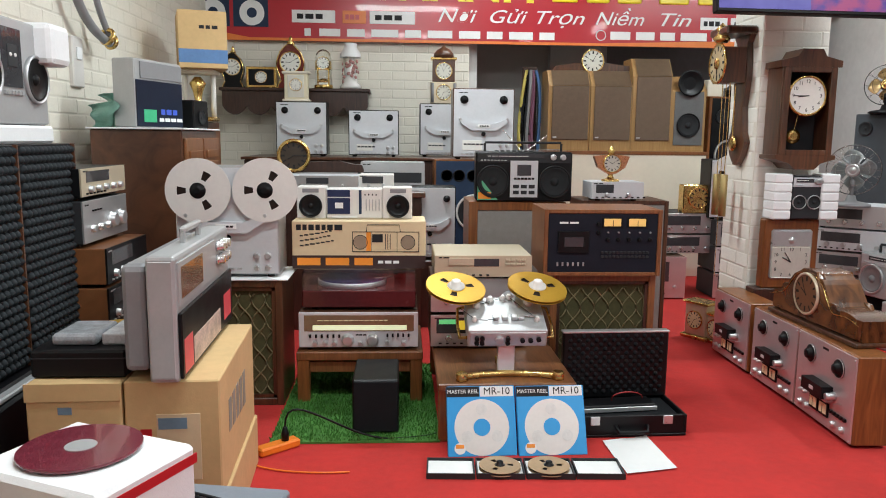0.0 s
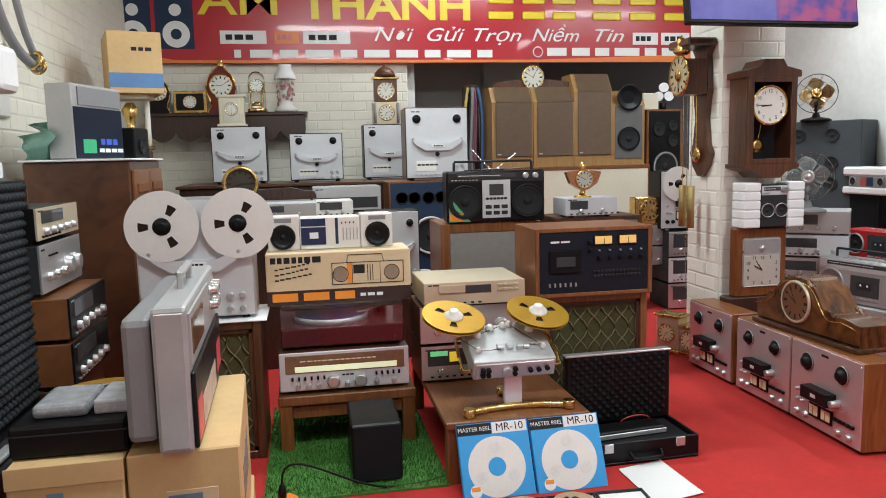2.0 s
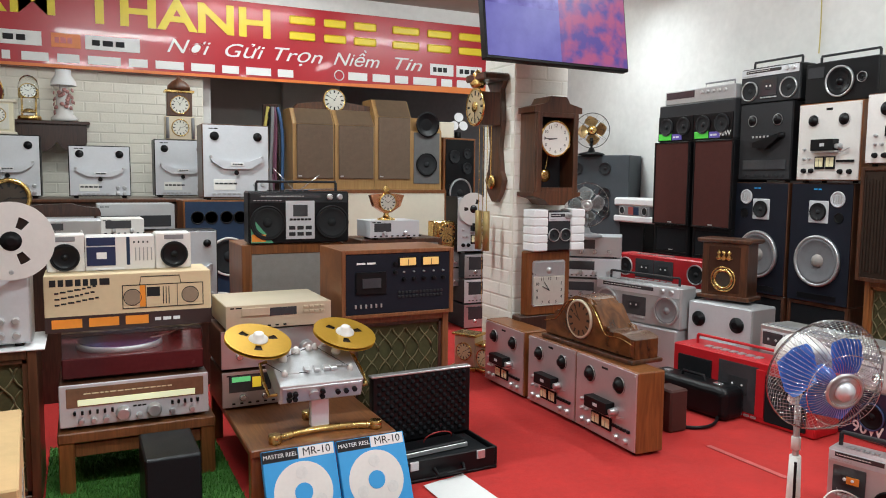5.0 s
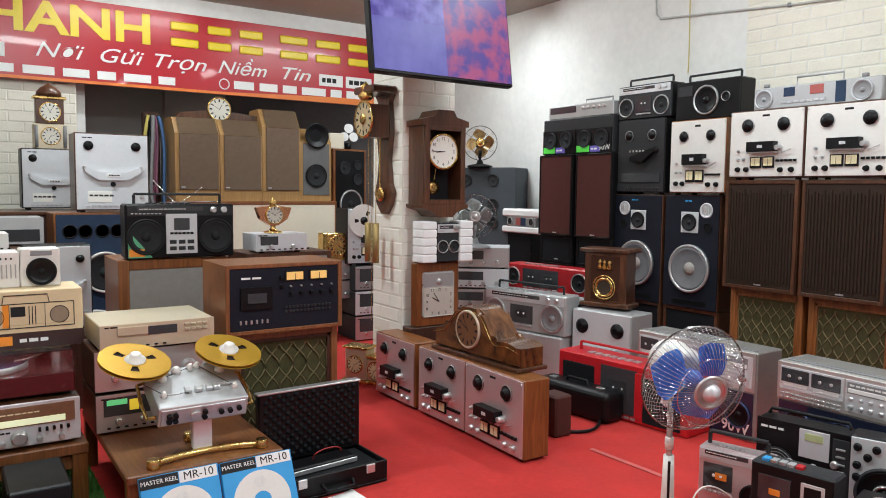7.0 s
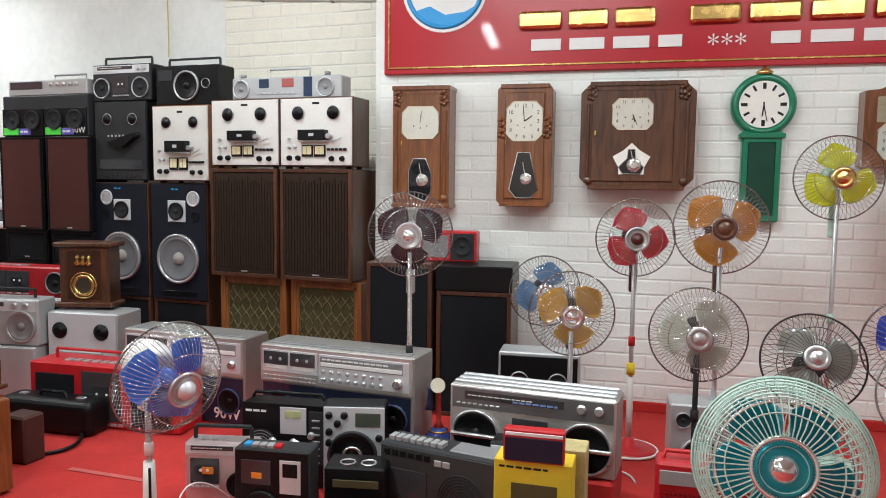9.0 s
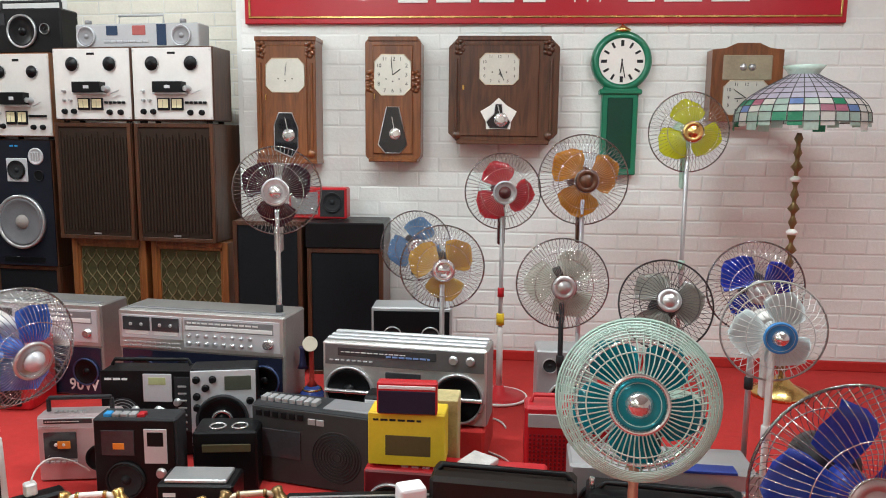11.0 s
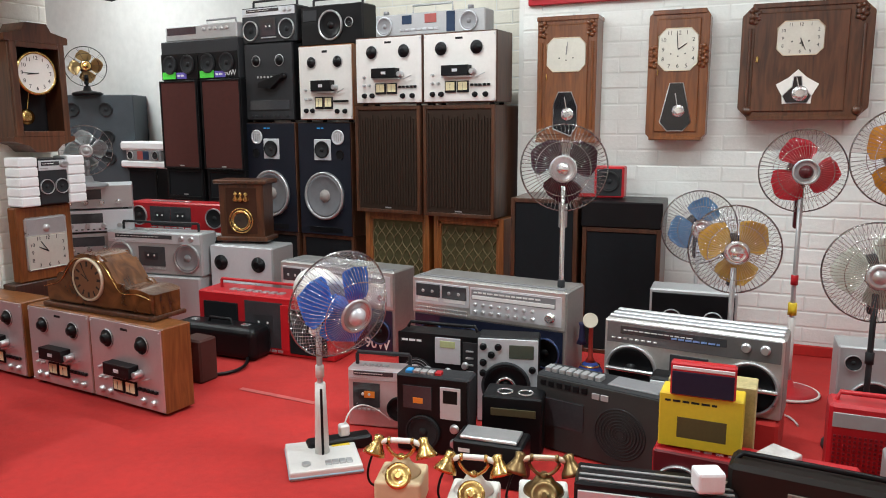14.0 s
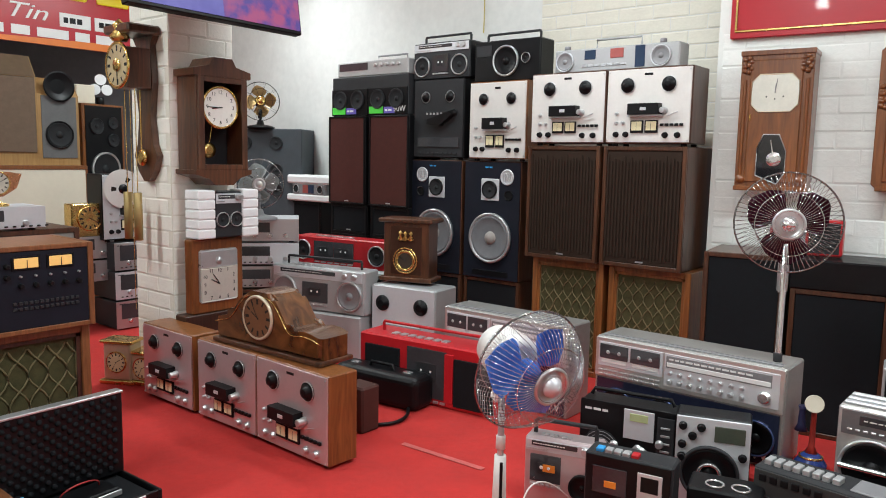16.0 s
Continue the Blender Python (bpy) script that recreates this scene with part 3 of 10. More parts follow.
def boombox(m, w, h, d, face=LGREYP, body=GREYP, label="", spk=(0.27, 0.27), r=0.3, zs=0.42, strip=0.24, cass=(0.36, 0.64, 0.15, 0.6), handle=True, antenna=True, grille=CONE, seed=1, group="", stripm=None, tapes=1, cat="boombox", hm=None):
    """A portable radio-cassette: cabinet, tuner strip, cassette bay, two speakers, handle."""
    root = thing("boombox", label, cat, m, group)
    rng = random.Random(seed)
    case(root, w, d, h, body, min(0.008, d * 0.1), 0.008)
    plate(root, "front", -w / 2 + 0.003, 0.003, w / 2 - 0.003, h - 0.003, face, 0.008, 0.012, bev=0.004)
    y = 0.004
    if strip:
        st = plate(root, "tuner_strip", -w * 0.48, h * (1 - strip), w * 0.48, h * 0.965, stripm or SILVERL, 0.003, y)
        plate(st, "tuner_scale", -w * 0.40, h * (1 - strip * 0.6), w * 0.2, h * (1 - strip * 0.25), SMOKE, 0.002, y - 0.003)
        bars(st, "scale_marks", -w * 0.38, h * (1 - strip * 0.42), h * 0.012, 12, w * 0.03, WHITE, y - 0.005, seed)
        knobs(st, [(w * 0.30, h * (1 - strip * 0.5)), (w * 0.40, h * (1 - strip * 0.5))], min(0.016, h * strip * 0.28), STEEL, 0.012, "tuning_knob", y - 0.003)
        buttons(st, [(-w * 0.44 + i * w * 0.035, h * (1 - strip * 0.8)) for i in range(8)], w * 0.022, h * 0.02, STEEL, name="key", y=y - 0.002)
    if spk:
        for sx in (-(0.5 - spk[0] * 0.5) * w + 0.0, (0.5 - spk[1] * 0.5) * w):
            driver(root, sx, h * zs, min(r * h, spk[0] * w * 0.47), grille, STEEL if face is not BLACK else RUBBER, y, "speaker")
    if cass:
        a, b, c, e = cass
        n = tapes
        for k in range(n):
            xa = -w / 2 + w * (a + (b - a) * k / n) + 0.002
            xb = -w / 2 + w * (a + (b - a) * (k + 1) / n) - 0.002
            q = plate(root, "cassette_door", xa, h * c, xb, h * e, SMOKE, 0.005, y)
            plate(q, "cassette_label", xa + (xb - xa) * 0.25, h * (c + (e - c) * 0.35), xb - (xb - xa) * 0.25, h * (c + (e - c) * 0.72), DGREYP, 0.002, y - 0.005)
            knobs(q, [((xa + xb) / 2 - (xb - xa) * 0.12, h * (c + (e - c) * 0.55)), ((xa + xb) / 2 + (xb - xa) * 0.12, h * (c + (e - c) * 0.55))], min(0.006, (xb - xa) * 0.06), WHITE, 0.002, "spool", y - 0.007)
        buttons(root, [(-w / 2 + w * (a + (b - a) * (i + 0.5) / 6), h * c - h * 0.05) for i in range(6)], w * (b - a) * 0.12, h * 0.04, STEEL if face is not WHITEP else BLACK, 0.008, "key", y)
    tk = nb()
    for i in range(7):
        box(tk, -w * 0.3 + i * w * 0.06, d * 0.25, h - 0.001, -w * 0.26 + i * w * 0.06, d * 0.45, h + 0.006, 0.001)
    part("top_key", tk, STEEL if body is not BLACK else DGREYP, root)
    if handle:
        hb = nb()
        hz = h + 0.045
        box(hb, -w * 0.4, d * 0.45, hz - 0.006, w * 0.4, d * 0.45 + 0.016, hz + 0.006, 0.003)
        for s in (-1, 1):
            box(hb, s * w * 0.4 - 0.006, d * 0.45 + 0.002, h - 0.03, s * w * 0.4 + 0.006, d * 0.45 + 0.014, hz - 0.003, 0.002)
        part("handle", hb, hm or DGREYP, root)
    if antenna:
        part("aerial", tube(nb(), [(-w * 0.1, d * 0.85, h + 0.004), (w * 0.42, d * 0.85, h + 0.01)], 0.0028), CHROME, root)
    return root


def dial(root, x, z, r, y, face=DIALW, rim=GOLD, numerals="arabic", shown=(10, 9), octo=False, sc=1.0):
    """A clock dial with numerals, pointers and a bezel."""
    bm = nb()
    n = 8 if octo else 40
    lathe(bm, (x, y, z), "-y", [(r, 0), (r, 0.003), (r * 0.98, 0.004)], n)
    if octo:
        bmesh.ops.rotate(bm, verts=bm.verts, cent=(x, y, z), matrix=Matrix.Rotation(math.pi / 8, 3, "Y"))
    o = part("dial", bm, face, root)
    if not octo and rim:
        part("bezel", lathe(nb(), (x, y, z), "-y", [(r * 1.10, 0), (r * 1.10, 0.006), (r * 1.04, 0.010), (r * 0.97, 0.007)], 40, False), rim, o)
    yy = y - 0.0045
    if numerals == "arabic":
        for k in range(1, 13):
            a = math.pi / 2 - k * math.pi / 6
            words("numeral", str(k), r * 0.27, INK, o, pose(x + r * 0.76 * math.cos(a), yy, z + r * 0.76 * math.sin(a)), 0.0004)
    else:
        for k in range(1, 13):
            bm = nb()
            a = math.pi / 2 - k * math.pi / 6
            wd = r * (0.10 if k % 3 else 0.14)
            c = Vector((x + r * 0.78 * math.cos(a), yy, z + r * 0.78 * math.sin(a)))
            u, v = Vector((math.cos(a), 0, math.sin(a))), Vector((-math.sin(a), 0, math.cos(a)))
            q = [bm.verts.new(c + u * s * r * 0.13 + v * t * wd / 2) for s, t in ((-1, -1), (-1, 1), (1, 1), (1, -1))]
            bm.faces.new(q)
            part("numeral", bm, INK, o)
    bm = nb()
    for val, ln, wd in ((shown[0] / 12, 0.5, 0.05), (shown[1] / 60, 0.72, 0.035)):
        a = math.pi / 2 - val * 2 * math.pi
        tube(bm, [(x - r * 0.1 * math.cos(a), yy - 0.002, z - r * 0.1 * math.sin(a)), (x + r * ln * math.cos(a), yy - 0.002, z + r * ln * math.sin(a))], r * wd * 0.5, 4)
    part("pointer", bm, INK, o)
    return o


def fan(m, R, blade, zc, label, cage=CHROME, blades=3, pole=STEEL, base=None, tilt=0, wires=44, hub=CHROME, base_m=None, neck=None, turn=0, group="", square=False, cagew=0.0010, pan=0, fwd=0.0, deep=0.0, cap=None, band=0):
    """A pedestal fan: base, pole, neck, motor, blades, hub and a wire cage in two halves."""
    root = thing("pedestal_fan", label, "fan", m, group)
    cage = WIRE if cage in (STEEL, CHROME) else cage
    if square:
        bb = part("base", box(nb(), -0.115, -0.10, 0, 0.115, 0.13, 0.03, 0.006, 2), base_m or WHITEP, root, "cream square base with piano keys")
        kb = nb()
        for i in range(4):
            box(kb, 0.0 + i * 0.022, -0.075, 0.026, 0.02 + i * 0.022, -0.045, 0.036, 0.002)
        part("key", kb, STEEL, bb)
        part("price_tag", box(nb(), 0.035, 0.06, 0.029, 0.095, 0.11, 0.0312), YELP, bb)
        part("dial_knob", cyl(nb(), (-0.06, -0.055, 0.026), "z", 0.014, 0.012, 16), STEEL, bb)
        part("base_trim", box(nb(), -0.117, -0.102, 0.006, 0.117, 0.132, 0.013, 0.002), mat("pale_blue_trim", (0.30, 0.52, 0.62), 0.4), bb)
        col = part("column", lathe(nb(), (0, 0.03, 0.026), "z", [(0.024, 0), (0.017, zc * 0.42)], 16), WHITEP, root)
        part("column_stripe", box(nb(), -0.004, 0.005, 0.03, 0.004, 0.012, zc * 0.44), BLACK, col)
    else:
        part("base", lathe(nb(), (0, 0.03, 0), "z", [(R * 0.75, 0), (R * 0.75, 0.012), (R * 0.6, 0.02), (0.03, 0.03), (0.02, 0.06)], 28), base_m or DGREYP, root)
    part("pole", cyl(nb(), (0, 0.03, 0.02), "z", 0.0095, max(0.05, zc - R * 0.55), 14), pole, root)
    part("pole_collar", cyl(nb(), (0, 0.03, max(0.03, zc * 0.5)), "z", 0.014, 0.04, 16), base_m or DGREYP, root)
    head = Matrix.Translation((0, 0.03, zc)) @ pose(0, 0, 0, tilt, 0, pan) @ Matrix.Translation((0, -fwd, 0))

    def P(v):
        return head @ Vector(v)

    def put(bm):
        bmesh.ops.transform(bm, matrix=head, verts=bm.verts)
        return bm

    ny = max(0.03, fwd - 0.016)
    part("neck", put(box(nb(), -0.016, ny, -R * (1.45 if neck and not fwd else 0.9), 0.016, ny + 0.032, 0.0, 0.006)), neck or base_m or DGREYP, root)
    if fwd:
        part("motor", put(lathe(nb(), (0, 0.075 + fwd, 0), "-y", [(0.01, 0), (R * 0.22, 0.006), (R * 0.36, 0.03), (R * 0.42, 0.07), (R * 0.42, 0.10 + fwd * 0.4), (R * 0.3, 0.03 + fwd)], 28)), neck or base_m or DGREYP, root)
    else:
        part("motor", put(lathe(nb(), (0, 0.135, 0), "-y", [(0.012, 0), (R * 0.26, 0.012), (R * 0.3, 0.04), (R * 0.3, 0.09), (R * 0.2, 0.10)], 24)), neck or base_m or DGREYP, root)
    # blades: broad rounded petals with pitch
    for b in range(blades):
        bm = nb()
        a0 = 2 * math.pi * b / blades + radians(turn)
        span = 2 * math.pi / blades * (0.39 if blades == 3 else 0.43)
        rows = []
        for i in range(8):
            q = i / 7
            rad = R * (0.18 + 0.66 * q)
            wd = span * (0.62 + 0.75 * math.sin(math.pi * min(1.0, q * 0.8 + 0.1)) * 0.55) * (1 - 0.85 * max(0, q - 0.72) ** 1.4 / 0.17)
            row = []
            for j in range(7):
                s = j / 6 * 2 - 1
                an = a0 + s * wd + 0.18 * q
                row.append(bm.verts.new((rad * math.cos(an), -s * R * 0.10 + 0.0, rad * math.sin(an))))
            rows.append(row)
        for i in range(7):
            for j in range(6):
                f = bm.faces.new((rows[i][j], rows[i][j + 1], rows[i + 1][j + 1], rows[i + 1][j]))
                f.smooth = True
        bmesh.ops.solidify(bm, geom=bm.faces[:], thickness=0.002)
        part("blade", put(bm), blade, root)
    part("hub", put(lathe(nb(), (0, 0.02, 0), "-y", [(R * 0.17, 0), (R * 0.17, 0.03), (R * 0.12, 0.045), (0.001, 0.052)], 24)), blade, root)
    yf, yb = -0.055 - deep, 0.06 + deep * 0.5
    # cage halves
    for nm, yy, depth in (("front_guard", yf, -0.02), ("rear_guard", yb, 0.012)):
        bm = nb()
        pts = []
        for q in (0.0, 0.35, 0.7, 0.9, 1.0):
            rad = R * (0.24 + 0.76 * q)
            bul = (yy + depth) * (1 - max(0, q - 0.55) / 0.45) if q > 0.55 else yy + depth
            sw = 0.10 * q if nm == "front_guard" else 0.0
            pts.append((rad * math.cos(sw), bul, rad * math.sin(sw)))
        wb_ = tube(nb(), pts, cagew, 3)
        wm = bpy.data.meshes.new("wire")
        wb_.to_mesh(wm)
        wb_.free()
        wm.materials.append(cage)
        ring(bm, (0, 0, 0), "y", R, 0.003, 48, 5)
        ring(bm, (0, yy + depth, 0), "y", R * 0.26, 0.002, 30, 4)
        ring(bm, (0, (yy + depth) * 0.98, 0), "y", R * 0.62, 0.0013, 44, 4)
        guard = part(nm, put(bm), cage, root)
        for k in range(band):
            part("guard_ring", put(ring(nb(), (0, (yy + depth) * min(0.95, 0.10 + 0.14 * k), 0), "y", R * (1.0 - 0.034 * k), cagew * 1.05, 48, 5)), cage, guard)
        for i in range(wires):
            wo = new("wire", wm)
            wo.parent = guard
            wo.matrix_basis = head @ Matrix.Rotation(2 * math.pi * i / wires, 4, "Y")
    if cap:
        part("badge_ring", put(lathe(nb(), (0, yf - 0.017, 0), "-y", [(R * 0.31, 0), (R * 0.31, 0.005), (R * 0.27, 0.009), (R * 0.26, 0.004), (R * 0.15, 0.004)], 30, False)), cap, root)
        if band:
            part("chrome_ring", put(ring(ring(nb(), (0, yf - 0.018, 0), "y", R * 0.34, 0.005, 40, 6), (0, yf * 0.86, 0), "y", R * 0.74, 0.0035, 48, 6)), CHROME, root)
        part("guard_badge", put(lathe(nb(), (0, yf - 0.016, 0), "-y", [(R * 0.17, 0), (R * 0.16, 0.012), (R * 0.10, 0.024), (0.001, 0.030)], 28)), hub, root)
        return root
    part("guard_badge", put(lathe(nb(), (0, yf - 0.016, 0), "-y", [(R * 0.26, 0), (R * 0.25, 0.006), (R * 0.17, 0.010), (R * 0.16, 0.006), (R * 0.14, 0.006), (R * 0.1, 0.014), (0.001, 0.016)], 28)), hub, root)
    return root

# ---- structure ----
def slab(name, x0, y0, z0, x1, y1, z1, material, label, cat="wall"):
    return solid(name, box(nb(), x0, y0, z0, x1, y1, z1), material, label, cat, kind="structure")


slab("floor", -1.6, -3.0, -0.12, 5.2, 8.0, 0.0, CARPET, "worn bright red carpet over the whole floor", "floor")
slab("ceiling", -1.6, -3.0, CEIL, 5.2, 8.0, CEIL + 0.12, CEILM, "plain brownish painted ceiling", "ceiling")
LW = -1.25     # left wall
BW = 6.74      # back wall
slab("wall_left", LW - 0.15, -3.0, 0, LW, 8.0, CEIL, JOINT, "cream wall behind brick-pattern panels")
slab("wall_back", LW, BW, 0, 0.9, BW + 0.15, CEIL, JOINT, "cream back wall behind brick-pattern panels")
slab("wall_alcove", 0.9, 7.75, 0, 5.2, 7.9, CEIL, DARKW, "dark grey wall at the back of the alcove")
slab("wall_alcove_side", 0.9, BW + 0.15, 0, 0.98, 7.75, CEIL, PLASTER, "grey plaster side of the alcove")
slab("lintel", 0.9, BW, 2.2, 4.15, BW + 0.15, CEIL, PLASTER, "plaster beam over the alcove opening")
slab("wall_right", 4.16, 2.14, 0, 4.3, 8.0, CEIL, PLASTER, "cream plaster wall with a crack")
slab("wall_front", -1.6, -3.1, 0, 5.2, -2.95, CEIL, PLASTER, "plain plaster wall of the shop")
DIRW = Vector((0.0958, -0.9954, 0))
NRMW = Vector((0.9954, 0.0958, 0))
KW = 4.0136
RZW = -84.5


def on_wall(u, z, off=0.0, rz=0.0):
    """A pose on the clock wall: u along it, z up, off metres in front of it."""
    p = NRMW * (KW - off) + DIRW * u
    return pose(p.x, p.y, z, 0, 0, RZW + rz)


ww = solid("wall_clocks", box(nb(), -2.12 + 1.0, 0.0, 0, 3.4, 0.12, CEIL), mat("white_joint", (0.78, 0.81, 0.78), 0.8, vary=0.05, scale=5), "white wall behind brick-pattern panels", "wall", on_wall(-1.0 + 0.33, 0), kind="structure")
pil = slab("pillar", 2.13, 4.04, 0, 2.47, 4.37, CEIL, JOINT, "cream square pillar clad in brick-pattern panels", "pillar")
slab("alcove_door", 0.98, 7.70, 0, 1.75, 7.745, 2.05, mat("grey_door", (0.42, 0.42, 0.40), 0.5, vary=0.06), "plain grey door in the alcove", "door")
slab("alcove_panel", 1.75, 7.60, 0, 2.3, 7.745, 2.3, mat("grey_panel", (0.5, 0.5, 0.48), 0.6, vary=0.06), "pale grey upright panel", "panel")
slab("baseboard", 4.03, 2.14, 0, 4.155, 2.6, 0.06, CARPET, "red carpet turned up the wall", "baseboard")
sk = solid("skirting", box(nb(), -1.1, -0.02, 0, 3.3, -0.001, 0.05, 0.004), CARPET, "red carpet edge turned up the wall", "baseboard", on_wall(-0.67, 0), kind="structure")

# lamps that hang from the ceiling; the last batten belongs to the added lamp
TUBEM = mat("lamp_tube", (1.0, 0.97, 0.92), 0.4, vary=0.0, emit=9.0)
for lx, ly, watts, turn in LAMPS:
    t = thing("ceiling_light", "white batten light on the ceiling, in a set extended for brightness", "lamp", pose(lx, ly, CEIL, 0, 0, turn), "ceiling lights")
    part("batten", box(nb(), -0.6, -0.04, -0.035, 0.6, 0.04, -0.001, 0.006), WHITEP, t)
    part("tube", cyl(nb(), (-0.57, 0, -0.052), "x", 0.013, 1.14, 14), TUBEM, t, "glowing white tube")
t = thing("ceiling_bulb", "round white bulb lit on the ceiling", "lamp", pose(1.05, 6.25, CEIL))
part("socket", cyl(nb(), (0, 0, -0.09), "z", 0.02, 0.089, 16), WHITEP, t)
part("bulb", lathe(nb(), (0, 0, -0.20), "z", [(0.002, 0), (0.035, 0.012), (0.05, 0.05), (0.035, 0.09), (0.02, 0.115)], 24), mat("lit_bulb", (1.0, 0.98, 0.95), 0.4, vary=0.0, emit=14.0), t, "glowing white bulb")

# the long red sign over the back
SB, ST = 1.875, 2.48
sg = thing("shop_sign", "long red shop sign with yellow letters and orange edge", "sign", pose(0, 6.66, 0), kind="")
part("panel", box(nb(), -1.36, 0, SB, 3.55, 0.04, ST, 0.004), SIGNR, sg)
bm = nb()
prism(bm, [(-1.36, SB), (3.55, SB), (3.55, SB + 0.075), (2.9, SB + 0.05), (2.0, SB + 0.022), (-0.9, SB + 0.022), (-1.36, SB + 0.10)], -0.004, 0.0)
part("edge_band", bm, SIGNO, sg, "orange wave along the lower edge")
words("lettering", "ÂM", 0.31, SIGNY, sg, pose(-0.40, -0.004, 2.335), 0.004, "CENTER", bold=0.003, label="yellow capitals", width=0.6)
words("lettering", "THANH", 0.31, SIGNY, sg, pose(0.745, -0.004, 2.31), 0.004, "CENTER", bold=0.008, label="yellow capitals", width=1.37)
for x, w in ((1.57, 0.25), (1.86, 0.22), (2.12, 0.23), (2.47, 0.29), (2.80, 0.27), (3.11, 0.29), (3.44, 0.1)):
    part("name_bar", box(nb(), x, -0.008, 2.345, x + w * 0.86, 0.0, 2.41, 0.012, 2), SIGNY, sg, "plain yellow bar")
    part("name_bar", box(nb(), x, -0.008, 2.22, x + w * 0.86, 0.0, 2.285, 0.012, 2), SIGNY, sg, "plain yellow bar")
for tx_, xa, xb in (("Nơi", 0.61, 0.93), ("Gửi", 1.03, 1.34), ("Trọn", 1.42, 1.82), ("Niềm", 1.93, 2.34), ("Tin", 2.46, 2.72)):
    words("slogan", tx_, 0.15, WHITE, sg, pose((xa + xb) / 2, -0.004, 2.09), 0.003, "CENTER", shear=0.35, label="white slanted lettering", width=xb - xa)
bars(sg, "address_bar", -0.34, 1.945, 0.06, 9, 0.16, WHITE, -0.003, 7, 0.002, split=True, width=1.94)
bars(sg, "address_mark", -0.46, 1.945, 0.06, 1, 0.08, WHITE, -0.003, 1, 0.002, split=True)
bars(sg, "phone_bar", 2.07, 1.96, 0.065, 6, 0.15, WHITE, -0.003, 9, 0.002, split=True, width=1.2)
part("phone_ring", ring(nb(), (1.99, -0.004, 1.96), "-y", 0.04, 0.005, 24, 5), WHITE, sg)
for x, w, mt in ((-0.56, 0.35, WHITE), (-0.15, 0.19, SIGNO), (0.07, 0.37, WHITE), (2.83, 0.23, WHITE), (3.09, 0.26, WHITE)):
    lo = plate(sg, "logo_plate", x, 2.02, x + w, 2.12, mt, 0.003, -0.001)
    bars(lo, "logo_shape", x + w * 0.12, 2.07, 0.04, 3, w * 0.2, INK if mt is WHITE else SIGNR, -0.004, 3, 0.002, split=True)
for x in (-1.19, -0.88):
    sp = plate(sg, "printed_speaker", x - 0.15, 1.98, x + 0.13, 2.45, BLUEF, 0.003, -0.001, "picture of a blue speaker with white cones")
    part("printed_cone", lathe(nb(), (x, -0.004, 2.09), "-y", [(0.10, 0), (0.10, 0.002)], 32), WHITE, sp)
    part("printed_cone", lathe(nb(), (x, -0.004, 2.27), "-y", [(0.045, 0), (0.045, 0.002)], 24), WHITE, sp)
    part("printed_cap", lathe(nb(), (x, -0.006, 2.09), "-y", [(0.04, 0), (0.04, 0.002)], 24), BLUEF, sp)

# the red sign above the clocks
s2 = thing("wall_sign", "red wall sign with gold frame and gold raised letters", "sign", on_wall(-0.31, 1.68, 0.03))
W2 = 1.425
part("panel", box(nb(), -W2, 0, 0, W2 + 0.02, 0.03, 0.62, 0.003), SIGNR, s2)
fr = nb()
for a in ((-W2 + 0.02, 0.026, W2 - 0.0, 0.036), (-W2 + 0.02, 0.58, W2, 0.59), (-W2 + 0.02, 0.036, -W2 + 0.03, 0.58), (W2 - 0.01, 0.036, W2, 0.58)):
    box(fr, a[0], -0.006, a[1], a[2], 0, a[3], 0.002)
part("gold_frame", fr, GOLD, s2)
lg = part("logo_disc", lathe(nb(), (-1.105, 0.0, 0.425), "-y", [(0.222, 0), (0.222, 0.004)], 40), WHITE, s2, "round white and blue emblem")
part("logo_ring", ring(nb(), (-1.105, -0.005, 0.425), "-y", 0.195, 0.012, 40, 4), BLUE, lg)
bm = nb()
prism(bm, [(-1.27, 0.31), (-1.18, 0.335), (-1.10, 0.29), (-1.0, 0.30), (-0.94, 0.33), (-1.0, 0.262), (-1.10, 0.235), (-1.2, 0.258)], -0.008, -0.004)
part("logo_wave", bm, BLUE, lg)
x = -0.72
for w in (0.22, 0.2, 0.2, 0.0, 0.24, 0.24, 0.24, 0.24):
    if w:
        part("name_bar", box(nb(), x, -0.035, 0.20, x + w * 0.94, 0, 0.285, 0.014, 2), GOLD, s2, "polished gold bar")
        part("name_bar", box(nb(), x, -0.035, 0.355, x + w * 0.94, 0, 0.46, 0.014, 2), GOLD, s2, "polished gold bar")
    x += (w or 0.1) + 0.02
bars(s2, "phone_bar", -0.66, 0.125, 0.055, 4, 0.165, WHITE, -0.001, 12, 0.006, split=True)
for k in range(3):
    words("star", "*", 0.12, WHITE, s2, pose(0.19 + k * 0.06, -0.002, 0.10), 0.002)
bars(s2, "phone_bar", 0.44, 0.125, 0.055, 3, 0.17, WHITE, -0.001, 13, 0.006, split=True)

# ---- the display in front of the back wall ----
# bench with receiver, turntable, carton and white boombox
b = thing("low_bench", "reddish brown wooden bench under the receiver", "table", pose(0.165, 3.32, 0))
part("top", box(nb(), -0.262, 0, 0.185, 0.262, 0.45, 0.222, 0.004), TEAK, b)
for x in (-0.235, 0.235):
    for y in (0.03, 0.42):
        part("leg", box(nb(), x - 0.025, y - 0.025, 0, x + 0.025, y + 0.025, 0.187, 0.003), TEAKV, b)
part("rail", box(nb(), -0.21, 0.02, 0.13, 0.21, 0.04, 0.175, 0.002), TEAK, b)

